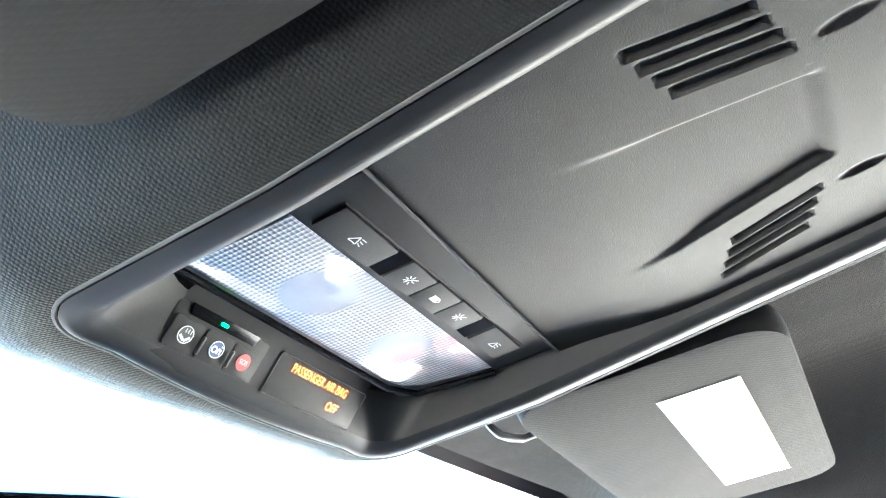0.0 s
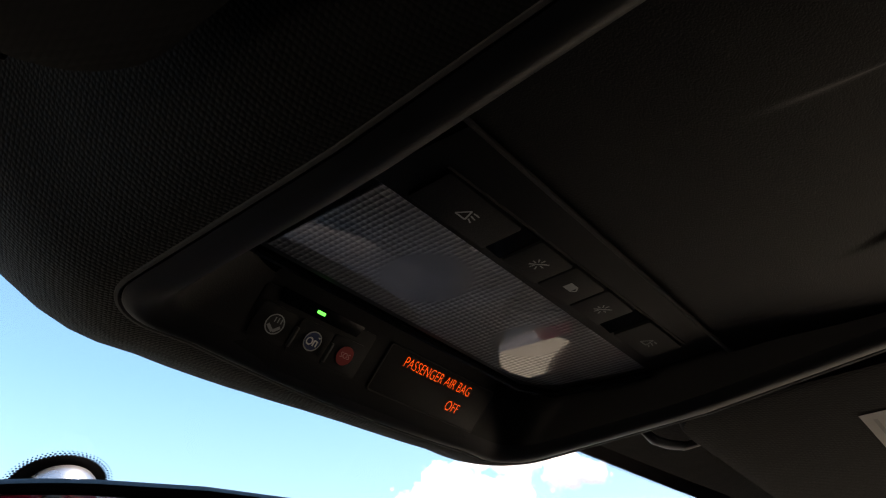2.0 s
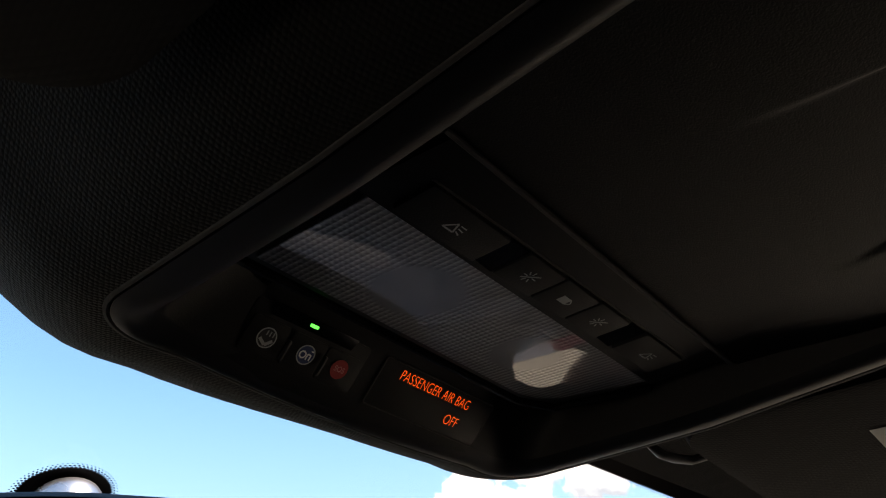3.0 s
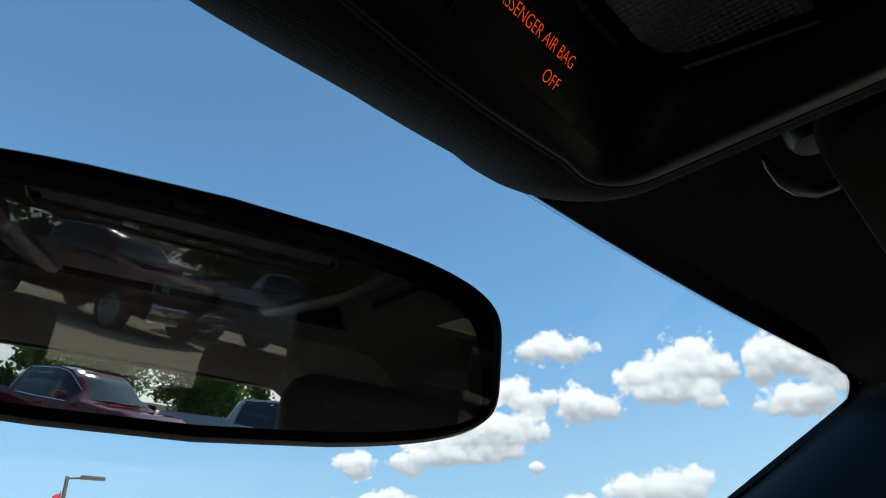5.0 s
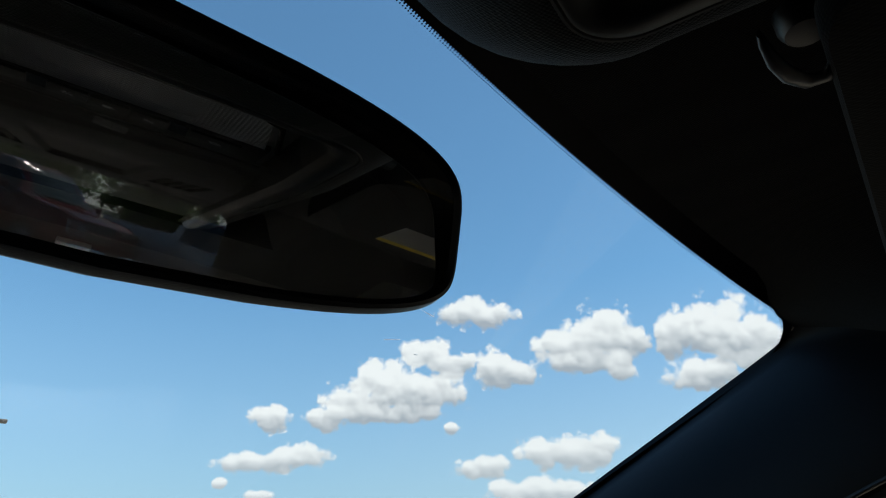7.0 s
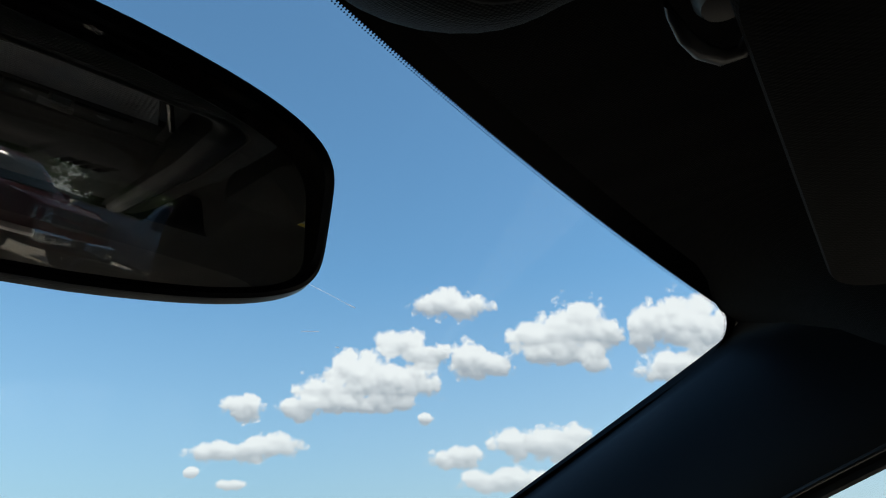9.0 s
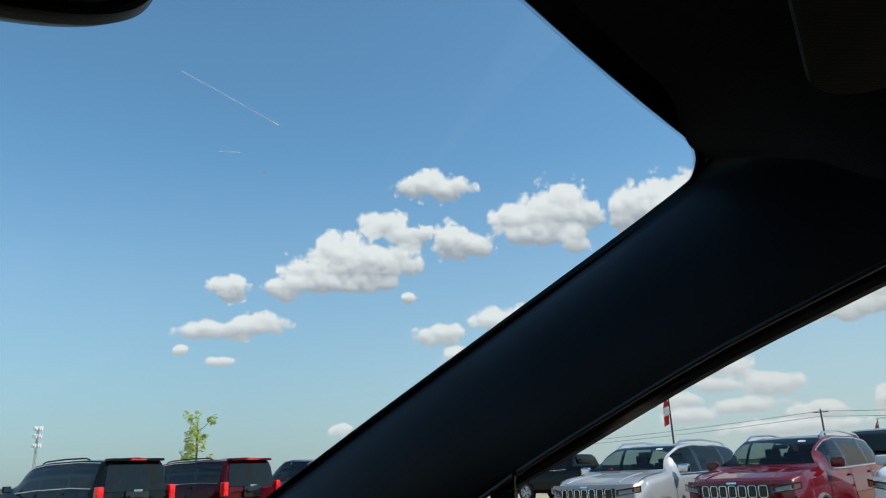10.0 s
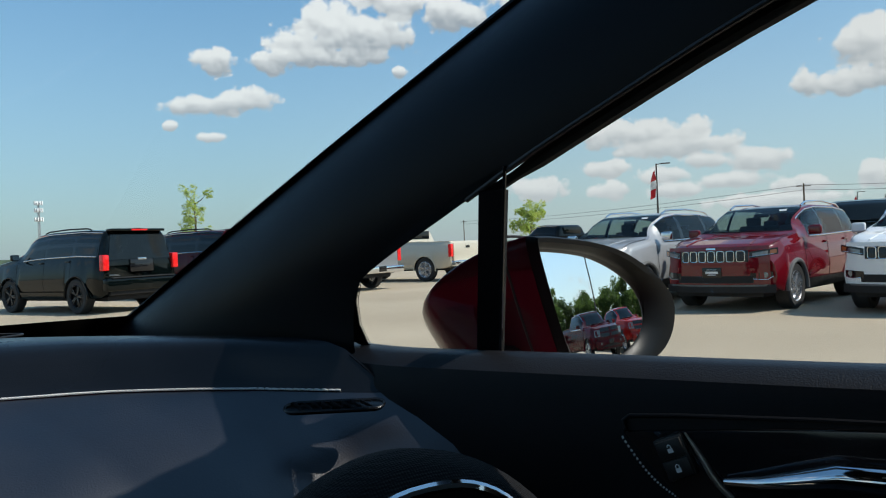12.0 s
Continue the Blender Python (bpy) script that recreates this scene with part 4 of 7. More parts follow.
def door_rows(sx):
    rows = []
    for y in np.linspace(0.56, -0.62, 48):
        lift = 0.012 * smooth01((0.1 - y) / 0.5)
        arm = smooth01((0.33 - y) / 0.15)
        rows.append([(sx * (x + (0.045 * (1 - arm) if 0.85 < z < 0.97 else 0) + 0.03 * smooth01((y - 0.42) / 0.14)), y, z + lift * (1 if z > 1.05 else 0.4)) for x, z in DOOR_SEC])
    return rows


DOOR_TRIM = surface("door_vinyl", (0.0026, 0.0031, 0.0044), 0.50, fine=900, bump=0.3, depth=0.0005, spec=0.16)
RAIL = surface("door_rail_plastic", (0.0065, 0.0072, 0.0090), 0.42, fine=700, bump=0.5, depth=0.0007, spec=0.35)
part("door_panel", sheet([row[4:] for row in door_rows(1)]), DOOR_TRIM, door, "grained black inner panel")
part("window_rail", sheet([row[:5] for row in door_rows(1)]), RAIL, door, "coarse-grained black rail under the window")
outer = [[(x, y, z) for y in np.linspace(0.62, -0.62, 6)] for x, z in ((0.700, 1.118), (0.765, 1.105), (0.80, 1.06), (0.855, 0.95), (0.880, 0.75), (0.865, 0.45), (0.84, 0.30))]
part("door_skin", sheet(outer), OWN_RED, door, "dark red metallic outer skin")
# window frame post between the quarter light and the drop glass
post = [[(glass_x(z) + dx - 0.004, y + (z - 1.13) * -0.234, z) for dx, y in ((0.0, 0.3680), (0.0, 0.3455), (0.010, 0.3465), (0.010, 0.3670), (0.0, 0.3680))] for z in np.linspace(1.115, 1.262, 6)]
part("divider_post", sheet(post), PILLAR, door, "black divider post")
part("post_seal", tube([(glass_x(z) - 0.004, 0.3455 - (z - 1.13) * 0.234, z) for z in np.linspace(1.118, 1.28, 6)], 0.0016, 6), GLOSS_BLACK, door)
tri = []
for q in np.linspace(0, 1, 12):
    y = lerp(0.57, -0.62, q)
    top = interp(y, [-0.62, -0.30, -0.06, 0.13, 0.40, 0.50, 0.57], [1.49, 1.485, 1.42, 1.347, 1.235, 1.175, 1.11])
    tri.append([(glass_x(lerp(1.10, top + 0.01, k)), y, lerp(1.10, top + 0.01, k)) for k in np.linspace(0, 1, 6)])
glass_pane = part("side_glass", sheet(tri), GLASS, door, "clear side window")
glass_pane.visible_shadow = False
# quarter-light border at its front corner
corner = [(0.482, 1.125), (0.488, 1.150), (0.485, 1.172), (0.476, 1.190), (0.432, 1.213), (0.374, 1.243)]
edge = [[(glass_x(z) - 0.004, y, z), (glass_x(z) - 0.004, y + 0.06, z + 0.02)] for y, z in corner[:4]]
part("quarter_border", sheet(edge), FRIT, door, smooth=False)
qdots = bmesh.new()
for k in range(48):
    f = k / 47 * 3.0
    i = min(int(f), len(corner) - 2)
    y, z = lerp(corner[i][0], corner[i + 1][0], f - i), lerp(corner[i][1], corner[i + 1][1], f - i)
    for ring in range(2):
        c = Vector((glass_x(z) - 0.004, y - 0.0006 - 0.0016 * ring, z))
        qdots.faces.new([qdots.verts.new(c + Vector((0, 0.0006 * math.cos(a), 0.0006 * math.sin(a)))) for a in np.linspace(0, 2 * math.pi, 7)[:-1]])
tagged(part("border_dots", qdots, FRIT, door, smooth=False), kind="stuff")
# lock switch and chrome handle in their recess
PX = 0.6195
recess = prism([(x, z) for x, z in ((0.228, 1.080), (0.10, 1.092), (-0.02, 1.098), (-0.04, 1.05), (0.0, 1.005), (0.19, 1.035))], 0.004, Matrix.Translation((PX + 0.0015, 0, 0)) @ Matrix(((0, 0, -1), (1, 0, 0), (0, 1, 0))).to_4x4(), bevel=0.002)
part("handle_recess", recess, GLOSS_BLACK, door)
stitch_line = [Vector((PX - 0.001, lerp(0.229, 0.19, q), lerp(1.076, 1.036, q) - 0.006 * math.sin(math.pi * q))) for q in np.linspace(0, 1, 40)]
tagged(part("stitching", joined(*[tube([stitch_line[k], stitch_line[k + 1]], 0.0008, 5) for k in range(0, 39, 2)]), THREAD, door), kind="stuff")
pad = part("lock_switch", moved(box(0.006, 0.021, 0.030, bevel=0.002), Matrix.Translation((PX - 0.004, 0.1905, 1.0655)) @ Matrix.Rotation(radians(-22), 4, "X")), BLACK, door)
for dz in (0.007, -0.007):
    key = part("lock_key", moved(box(0.003, 0.018, 0.0125, (-0.0035, 0, dz), 0.001), Matrix.Translation((PX - 0.004, 0.1905, 1.0655)) @ Matrix.Rotation(radians(-22), 4, "X")), BLACK, pad)
    icon = joined(box(0.0004, 0.0036, 0.0030, (-0.0052, 0, dz - 0.001)), moved(tube([(0, -0.0012, 0), (0, -0.0012, 0.0018), (0, 0.0, 0.0026), (0, 0.0012, 0.0018), (0, 0.0012, 0.0 if dz < 0 else 0.0010)], 0.00035, 5), Matrix.Translation((-0.0052, 0.0, dz + 0.0006))))
    part("lock_icon", moved(icon, Matrix.Translation((PX - 0.004, 0.1905, 1.0655)) @ Matrix.Rotation(radians(-22), 4, "X")), WHITE_PRINT, key)
lever = [(PX - 0.006, 0.158, 1.0525), (PX - 0.012, 0.135, 1.0560), (PX - 0.016, 0.110, 1.0620), (PX - 0.017, 0.090, 1.0665), (PX - 0.015, 0.065, 1.0660), (PX - 0.012, 0.040, 1.0640)]
part("handle_lever", tube(lever, [0.0025, 0.0045, 0.0065, 0.0085, 0.009, 0.008], 14), CHROME, door, "polished chrome inner handle")
SATIN = surface("satin_metal", (0.32, 0.30, 0.26), 0.35, 0.8, var=0.1, bump=0)
strip = [(PX - 0.003, 0.184, 1.083), (PX - 0.0035, 0.179, 1.076), (PX - 0.004, 0.173, 1.067), (PX - 0.004, 0.167, 1.056), (PX - 0.004, 0.161, 1.048), (PX - 0.0035, 0.154, 1.041)]
part("handle_trim", tube(strip, [0.0006, 0.0014, 0.0022, 0.0026, 0.0026, 0.0022], 10), SATIN, door, "satin metal strip round the handle recess")
contour = [(PX - 0.0008, 0.226, 1.081), (PX - 0.0008, 0.2275, 1.088), (PX - 0.0008, 0.223, 1.0915), (PX - 0.0008, 0.188, 1.094), (PX - 0.0008, 0.10, 1.0975), (PX - 0.0008, -0.02, 1.10)]
part("recess_lip", tube(contour, 0.0016, 8), DOOR_TRIM, door)
part("handle_cup", box(0.006, 0.12, 0.03, (PX + 0.001, 0.07, 1.040), 0.004), CHROME, door, "chrome handle cup")

# side mirror
side_mirror = thing("side_mirror", "dark red passenger door mirror with a black rim", "side mirror")
INNER, OUTER = Vector((0.806, 0.372, 1.146)), Vector((1.012, 0.290, 1.140))
along_x = (OUTER - INNER).normalized()
back_n = along_x.cross(Vector((0, 0, 1))).normalized()
if back_n.y > 0:
    back_n = -back_n
SM = Matrix((along_x.to_4d(), Vector((0, 0, 1, 0)), back_n.to_4d(), Vector((0, 0, 0, 1)))).transposed()
for i_ in range(3):
    SM[3][i_] = 0.0
SM.translation = (INNER + OUTER) / 2


RIM_LINE = [(-0.1165, 0.074), (-0.106, 0.080), (-0.070, 0.0785), (-0.0256, 0.0745), (0.033, 0.0615), (0.086, 0.036), (0.119, 0.0096), (0.1265, -0.014), (0.117, -0.042), (0.093, -0.062), (0.050, -0.073), (-0.020, -0.076), (-0.058, -0.072), (-0.073, -0.050), (-0.088, -0.0144), (-0.104, 0.030)]
GLASS_LINE = [(-0.1105, 0.064), (-0.104, 0.0672), (-0.063, 0.0652), (-0.030, 0.0615), (-0.004, 0.056), (0.0325, 0.042), (0.058, 0.024), (0.0713, 0.003), (0.067, -0.0235), (0.045, -0.0443), (0.0085, -0.057), (-0.034, -0.062), (-0.060, -0.054), (-0.0735, -0.035), (-0.0875, -0.0084), (-0.100, 0.030)]


def round_loop(pts, per=5):
    """A closed smooth curve through the corners."""
    out, n = [], len(pts)
    for i in range(n):
        p0, p1, p2, p3 = (Vector(pts[(i + k) % n]) for k in (-1, 0, 1, 2))
        for k in range(per):
            q = k / per
            out.append(0.5 * (2 * p1 + (p2 - p0) * q + (2 * p0 - 5 * p1 + 4 * p2 - p3) * q * q + (3 * p1 - p0 - 3 * p2 + p3) * q ** 3))
    return out


RIM, PANE = round_loop(RIM_LINE), round_loop(GLASS_LINE)
rings = []
for q, d in ((0.0, -0.010), (0.02, 0.000), (0.10, 0.004), (0.45, 0.012), (0.80, 0.013), (0.97, 0.006), (1.0, -0.004)):
    rings.append([SM @ Vector((*PANE[k].lerp(RIM[k], q), d)) for k in range(len(RIM))])
part("rim", sheet(rings, close=True), surface("mirror_rim_plastic", (0.0042, 0.0045, 0.005), 0.4, spec=0.2, fine=1500, bump=0.15, depth=0.0003), side_mirror, "black plastic rim")
rings = []
for q in np.linspace(0, 1, 18):
    gx = max(0.03, (1 - q ** 3.2)) ** 0.42
    gy = max(0.03, (1 - q ** 1.9)) ** 0.6
    rings.append([SM @ Vector(((p.x + 0.02) * 1.005 * gx - 0.02 - 0.068 * q, p.y * 1.005 * gy - 0.038 * q, -0.003 - 0.172 * q)) for p in RIM])
shell_bm = sheet(rings, close=True)
shell_bm.verts.ensure_lookup_table()
shell_bm.faces.new([shell_bm.verts[17 * len(RIM) + k] for k in range(len(RIM))])
part("housing", shell_bm, OWN_RED, side_mirror, "dark red metallic housing")
part("housing_seam", tube([SM @ Vector((p.x * 1.004 - 0.012, p.y * 1.004, -0.028)) for p in RIM], 0.0016, 6, closed=True), BLACK, side_mirror)
part("housing_foot", tube([SM @ Vector((-0.10, -0.062, -0.05)), Vector((0.775, 0.43, 1.085)), Vector((0.72, 0.435, 1.075))], [0.024, 0.026, 0.03], 12), BLACK, side_mirror)
# slightly convex glass, tipped upwards
TIP = 6.3
dome = []
for g in (0.0, 0.2, 0.4, 0.6, 0.8, 1.0):
    ring = []
    for p in PANE:
        x, y = lerp(-0.02, p.x, g), lerp(0.003, p.y, g)
        ring.append(SM @ Vector((x, y, 0.001 - ((x + 0.02) ** 2 + y * y) / (2 * 1.3) - y * math.tan(radians(TIP)))))
    dome.append(ring)
convex = sheet(dome, close=True)
bmesh.ops.remove_doubles(convex, verts=convex.verts, dist=1e-6)
part("mirror_glass", convex, SILVER, side_mirror, "convex mirror glass")

# seats: front pair and rear bench
def seat(x, y, name="car_seat", w=0.50):
    ob = thing(name, "black leather car seat with a tall headrest", "car seat", "car seats", at=(x, y, 0))
    part("cushion", box(w, 0.52, 0.17, (0, 0.0, 0.62), 0.06, 4), SEAT, ob)
    part("backrest", moved(box(w * 0.96, 0.14, 0.62, (0, 0, 0.31), 0.055, 4), Matrix.Translation((0, -0.24, 0.66)) @ Matrix.Rotation(radians(12), 4, "X")), SEAT, ob)
    part("headrest", moved(box(0.30, 0.12, 0.25, (0, 0, 0), 0.055, 4), Matrix.Translation((0, -0.385, 1.345)) @ Matrix.Rotation(radians(8), 4, "X")), SEAT, ob)
    for dx in (-0.06, 0.06):
        part("post", tube([(dx, -0.36, 1.22), (dx, -0.38, 1.32)], 0.007, 8), CHROME, ob)
    part("seat_base", box(w * 0.8, 0.46, 0.30, (0, 0.0, 0.38), 0.03), BLACK, ob)
    return ob


seat(0.37, -0.35)
seat(-0.37, -0.42)
bench = thing("bench_seat", "black leather rear bench seat", "car seat")
part("cushion", box(1.24, 0.50, 0.17, (0, -1.10, 0.62), 0.05, 3), SEAT, bench)
part("backrest", moved(box(1.24, 0.14, 0.40, (0, 0, 0.20), 0.05, 3), Matrix.Translation((0, -1.34, 0.68)) @ Matrix.Rotation(radians(14), 4, "X")), SEAT, bench)
for x in (-0.33, 0.33):
    part("headrest", box(0.33, 0.11, 0.19, (x, -1.46, 1.185), 0.05, 4), SEAT, bench)

dome_lamp = thing("dome_lamp", "small white rear dome lamp in the headliner", "lamp", at=(0.03, -1.14, 1.549))
part("lamp_cover", box(0.062, 0.050, 0.012, (0, 0, 0), 0.005), surface("frosted_plastic", (0.7, 0.7, 0.68), 0.4, bump=0), dome_lamp)
for sx in (-1, 1):
    for y in (-0.95,):
        grab = thing("grab_handle", "grey folding grab handle above the rear door", "grab handle", "grab handles", at=(sx * 0.50, y, 1.475))
        part("handle", tube([(0, -0.09, 0.015), (-sx * 0.03, -0.075, -0.01), (-sx * 0.035, 0.0, -0.014), (-sx * 0.03, 0.075, -0.01), (0, 0.09, 0.015)], 0.008, 8), GREIGE, grab)

# body of the car: floor, sides, roof skin, rear hatch with its window
body = thing("car_body", "dark red compact crossover body", "car", kind="structure")
part("floor", box(1.6, 3.4, 0.06, (0, -0.45, 0.27)), BLACK, body)
part("firewall", box(1.34, 0.05, 0.75, (0, 1.12, 0.68)), BLACK, body)
skin = [[(x, y - 0.187 * x * x * max(0, 1 - j / 6), roof_z(x, y - 0.187 * x * x) + 0.035 - 0.05 * smooth01((-1.2 - y) / 0.8) - (0.02 if abs(x) > 0.55 else 0)) for x in np.linspace(-0.615, 0.615, 25)] for j, y in enumerate(np.linspace(0.19, -2.0, 30))]
part("roof_skin", sheet(skin, 0.004), OWN_RED, body)
for sx in (-1, 1):
    lower = [[(sx * x, y, z) for y in np.linspace(-0.62, -2.15, 10)] for x, z in ((0.64, 1.12), (0.80, 1.10), (0.86, 0.95), (0.885, 0.75), (0.865, 0.45), (0.84, 0.30))]
    part("quarter_panel", sheet(lower), OWN_RED, body)
    inner = [[(sx * x, y, z) for y in np.linspace(-0.62, -2.1, 10)] for x, z in ((0.655, 1.125), (0.62, 1.12), (0.60, 0.9), (0.61, 0.30))]
    part("inner_panel", sheet(inner), BLACK, body)
    fender = [[(sx * lerp(x, x - 0.10, smooth01((y - 1.2) / 0.75)), y, z - 0.12 * smooth01((y - 1.0) / 0.95) * (1 if z > 0.9 else 0)) for y in np.linspace(0.62, 1.95, 14)] for x, z in ((0.70, 1.09), (0.78, 1.07), (0.84, 0.98), (0.885, 0.78), (0.86, 0.62))]
    part("fender", sheet(fender), OWN_RED, body)
    part("rocker", box(0.06, 2.2, 0.14, (sx * 0.84, -0.5, 0.30), 0.03), BLACK, body)
    for y in (-0.64, -1.55):
        pil = [(sx * 0.668, y, 1.10), (sx * 0.62, y - 0.02, 1.30), (sx * 0.572, y - 0.04, 1.50)]
        part("side_pillar", tube(pil, [0.05, 0.045, 0.045], 10), BLACK, body)
    rear_pane = part("rear_side_glass", sheet([[(sx * 0.665, y, 1.10) for y in (-0.66, -1.52)], [(sx * 0.575, y, 1.47) for y in (-0.70, -1.45)]]), clear_glass("privacy_glass", (0.16, 0.17, 0.17)), body)
    rear_pane.visible_shadow = False
    qp = sheet([[(sx * 0.668, y, 1.10) for y in (-1.56, -2.15)], [(sx * 0.572, y, 1.49) for y in (-1.50, -1.95)]], 0.03)
    part("rear_pillar", qp, BLACK, body)
    rail = [(sx * 0.583, y, 1.455 + 0.0) for y in np.linspace(-0.30, -2.0, 8)]
    part("roof_rail_trim", tube(rail, 0.028, 8), HEADLINER if sx else BLACK, body)
hood = [[(x, y, 1.075 - 0.10 * smooth01((y - 1.1) / 0.9) - 0.05 * (x / 0.7) ** 4 + 0.012 * math.cos(x * 4)) for x in np.linspace(-0.72, 0.72, 15)] for y in np.linspace(1.10, 1.98, 10)]
part("hood", sheet(hood), OWN_RED, body)
part("front_bumper", box(1.66, 0.20, 0.62, (0, 1.95, 0.60), 0.09, 4), OWN_RED, body)
hatch_low = [[(x, y, z) for x in np.linspace(-0.68, 0.68, 7)] for y, z in ((-2.15, 1.03), (-2.21, 0.98), (-2.24, 0.80), (-2.22, 0.45), (-2.15, 0.30))]
part("hatch", sheet(hatch_low, 0.03), OWN_RED, body)
hatch_in = [[(x, y, z) for x in np.linspace(-0.66, 0.66, 7)] for y, z in ((-2.12, 1.025), (-2.13, 0.9), (-2.08, 0.30))]
part("hatch_trim", sheet(hatch_in), BLACK, body)
rw = part("rear_glass", sheet([[(x, -2.165, 1.02) for x in (-0.65, 0, 0.65)], [(x, -1.95, 1.492) for x in (-0.57, 0, 0.57)]]), clear_glass("rear_glass", (0.88, 0.90, 0.88)), body)
rw.visible_shadow = False
for sx in (-1, 1):
    part("hatch_frame", tube([(sx * 0.67, -2.165, 1.01), (sx * 0.59, -1.95, 1.49)], 0.022, 8), BLACK, body)
part("hatch_frame", tube([(-0.57, -1.945, 1.505), (0.57, -1.945, 1.505)], 0.016, 8), BLACK, body)
# driver's door, plain
ddoor = thing("door_driver", "closed black-trimmed driver door with side window", "car door", kind="structure")
part("door_panel", sheet(door_rows(-1)), DOOR_TRIM, ddoor)
part("door_skin", sheet([[(-x, y, z) for x, y, z in r] for r in outer]), OWN_RED, ddoor)
dg = part("side_glass", sheet([[(-p[0], p[1], p[2]) for p in r] for r in tri]), GLASS, ddoor)
dg.visible_shadow = False
for y in (1.32, -1.42):
    for sx in (-1, 1):
        wheel = part("wheel", moved(lathe([(0.0, -0.10), (0.20, -0.10), (0.325, -0.09), (0.34, -0.06), (0.34, 0.06), (0.325, 0.09), (0.22, 0.10), (0.20, 0.06), (0.0, 0.05)], 40, "x"), Matrix.Translation((sx * 0.76, y, 0.34)) @ Matrix.Rotation(0 if sx > 0 else math.pi, 4, "Z")), RUBBER, body)

# ---- parked vehicles ----
TAIL_RED = surface("tail_lamp_red", (0.85, 0.008, 0.008), 0.2, bump=0, coat=0.4, var=0.3, coarse=25)
LAMP_CLEAR = surface("head_lamp", (0.16, 0.165, 0.17), 0.10, 0.3, bump=0, coat=1.0, var=0.4, coarse=18)
AMBER = surface("amber_lamp", (0.30, 0.085, 0.015), 0.2, bump=0, coat=1.0)
GREY_PLASTIC = surface("grey_cladding", (0.10, 0.10, 0.10), 0.6)
DARK_CLAD = surface("dark_cladding", (0.011, 0.011, 0.012), 0.6, spec=0.3)
DARK_RIM = surface("dark_rim", (0.02, 0.02, 0.022), 0.3, 0.4, bump=0)
SEE_GLASS = surface("vehicle_glass", (0.006, 0.0085, 0.009), 0.03, bump=0, rough_var=0.02, spec=0.32)
PAINTS = {
    "red": paint("red_paint", (0.125, 0.003, 0.008), 0.0, 0.5, 1.0, 0.0, 1.6),
    "silver": paint("silver_paint", (0.33, 0.335, 0.345), 0.3, 0.4, 0.8, 0.1),
    "white": paint("white_paint", (0.76, 0.77, 0.78), 0.0, 0.5, 0.8, 0.0),
    "black": paint("black_paint", (0.0018, 0.0036, 0.0034), 0.0, 0.5, 0.8, 0.0, 1.40),
    "maroon": paint("maroon_paint", (0.065, 0.002, 0.006), 0.0, 0.5, 0.6, 0.0, 1.42),
    "bright_red": paint("bright_red_paint", (0.32, 0.010, 0.008), 0.0, 0.5, 0.8, 0.0),
    "tan": paint("tan_paint", (0.62, 0.56, 0.45), 0.2, 0.4, 0.8, 0.1),
    "grey": paint("grey_paint", (0.20, 0.21, 0.22), 0.2, 0.4, 0.8, 0.1),
}

# side profiles: y from the rear (-) to the nose (+); top line, belt line, half width, roof half width
SHAPES = {
    "crossover": dict(L=4.62, W=0.93, wr=0.66, sill=0.30, wheel=(-1.40, 1.33), R=0.355,
        top=[(-2.31, 1.02), (-2.25, 1.16), (-2.05, 1.45), (-1.85, 1.60), (-1.2, 1.66), (-0.2, 1.67), (0.25, 1.62), (0.60, 1.49), (1.05, 1.21), (1.15, 1.175), (1.8, 1.11), (2.12, 1.05), (2.24, 1.00), (2.29, 0.93), (2.31, 0.80)],
        belt=[(-2.31, 1.02), (-1.6, 1.16), (0.0, 1.12), (1.1, 1.11), (1.9, 1.02), (2.31, 0.78)], cowl=1.08, roof_front=0.20, side=(-1.95, 0.75)),
    "large_suv": dict(tumble=1.0, L=5.20, W=1.02, wr=0.74, sill=0.36, wheel=(-1.52, 1.42), R=0.41,
        top=[(-2.60, 1.10), (-2.57, 1.30), (-2.47, 1.82), (-2.38, 1.90), (-1.5, 1.95), (-0.2, 1.95), (0.40, 1.90), (0.66, 1.80), (1.18, 1.38), (1.28, 1.33), (2.2, 1.24), (2.5, 1.10), (2.58, 1.0), (2.60, 0.9)],
        belt=[(-2.60, 1.08), (-2.3, 1.30), (-1.5, 1.33), (0.0, 1.31), (1.1, 1.25), (2.2, 1.10), (2.60, 0.88)], cowl=1.20, roof_front=0.46, side=(-2.35, 0.80)),
    "pickup": dict(L=5.80, W=1.01, wr=0.68, sill=0.44, wheel=(-1.75, 1.75), R=0.41,
        top=[(-2.90, 1.28), (-2.86, 1.36), (-0.90, 1.40), (-0.86, 1.42), (-0.80, 1.78), (-0.66, 1.87), (0.2, 1.92), (0.55, 1.88), (0.78, 1.74), (1.30, 1.34), (1.4, 1.30), (2.4, 1.24), (2.72, 1.16), (2.85, 1.05), (2.90, 0.9)],
        belt=[(-2.90, 1.27), (-0.9, 1.30), (0.0, 1.26), (1.3, 1.24), (2.4, 1.12), (2.90, 0.88)], cowl=1.33, roof_front=0.62, side=(-0.60, 0.95), bed=(-2.82, -0.92)),
}


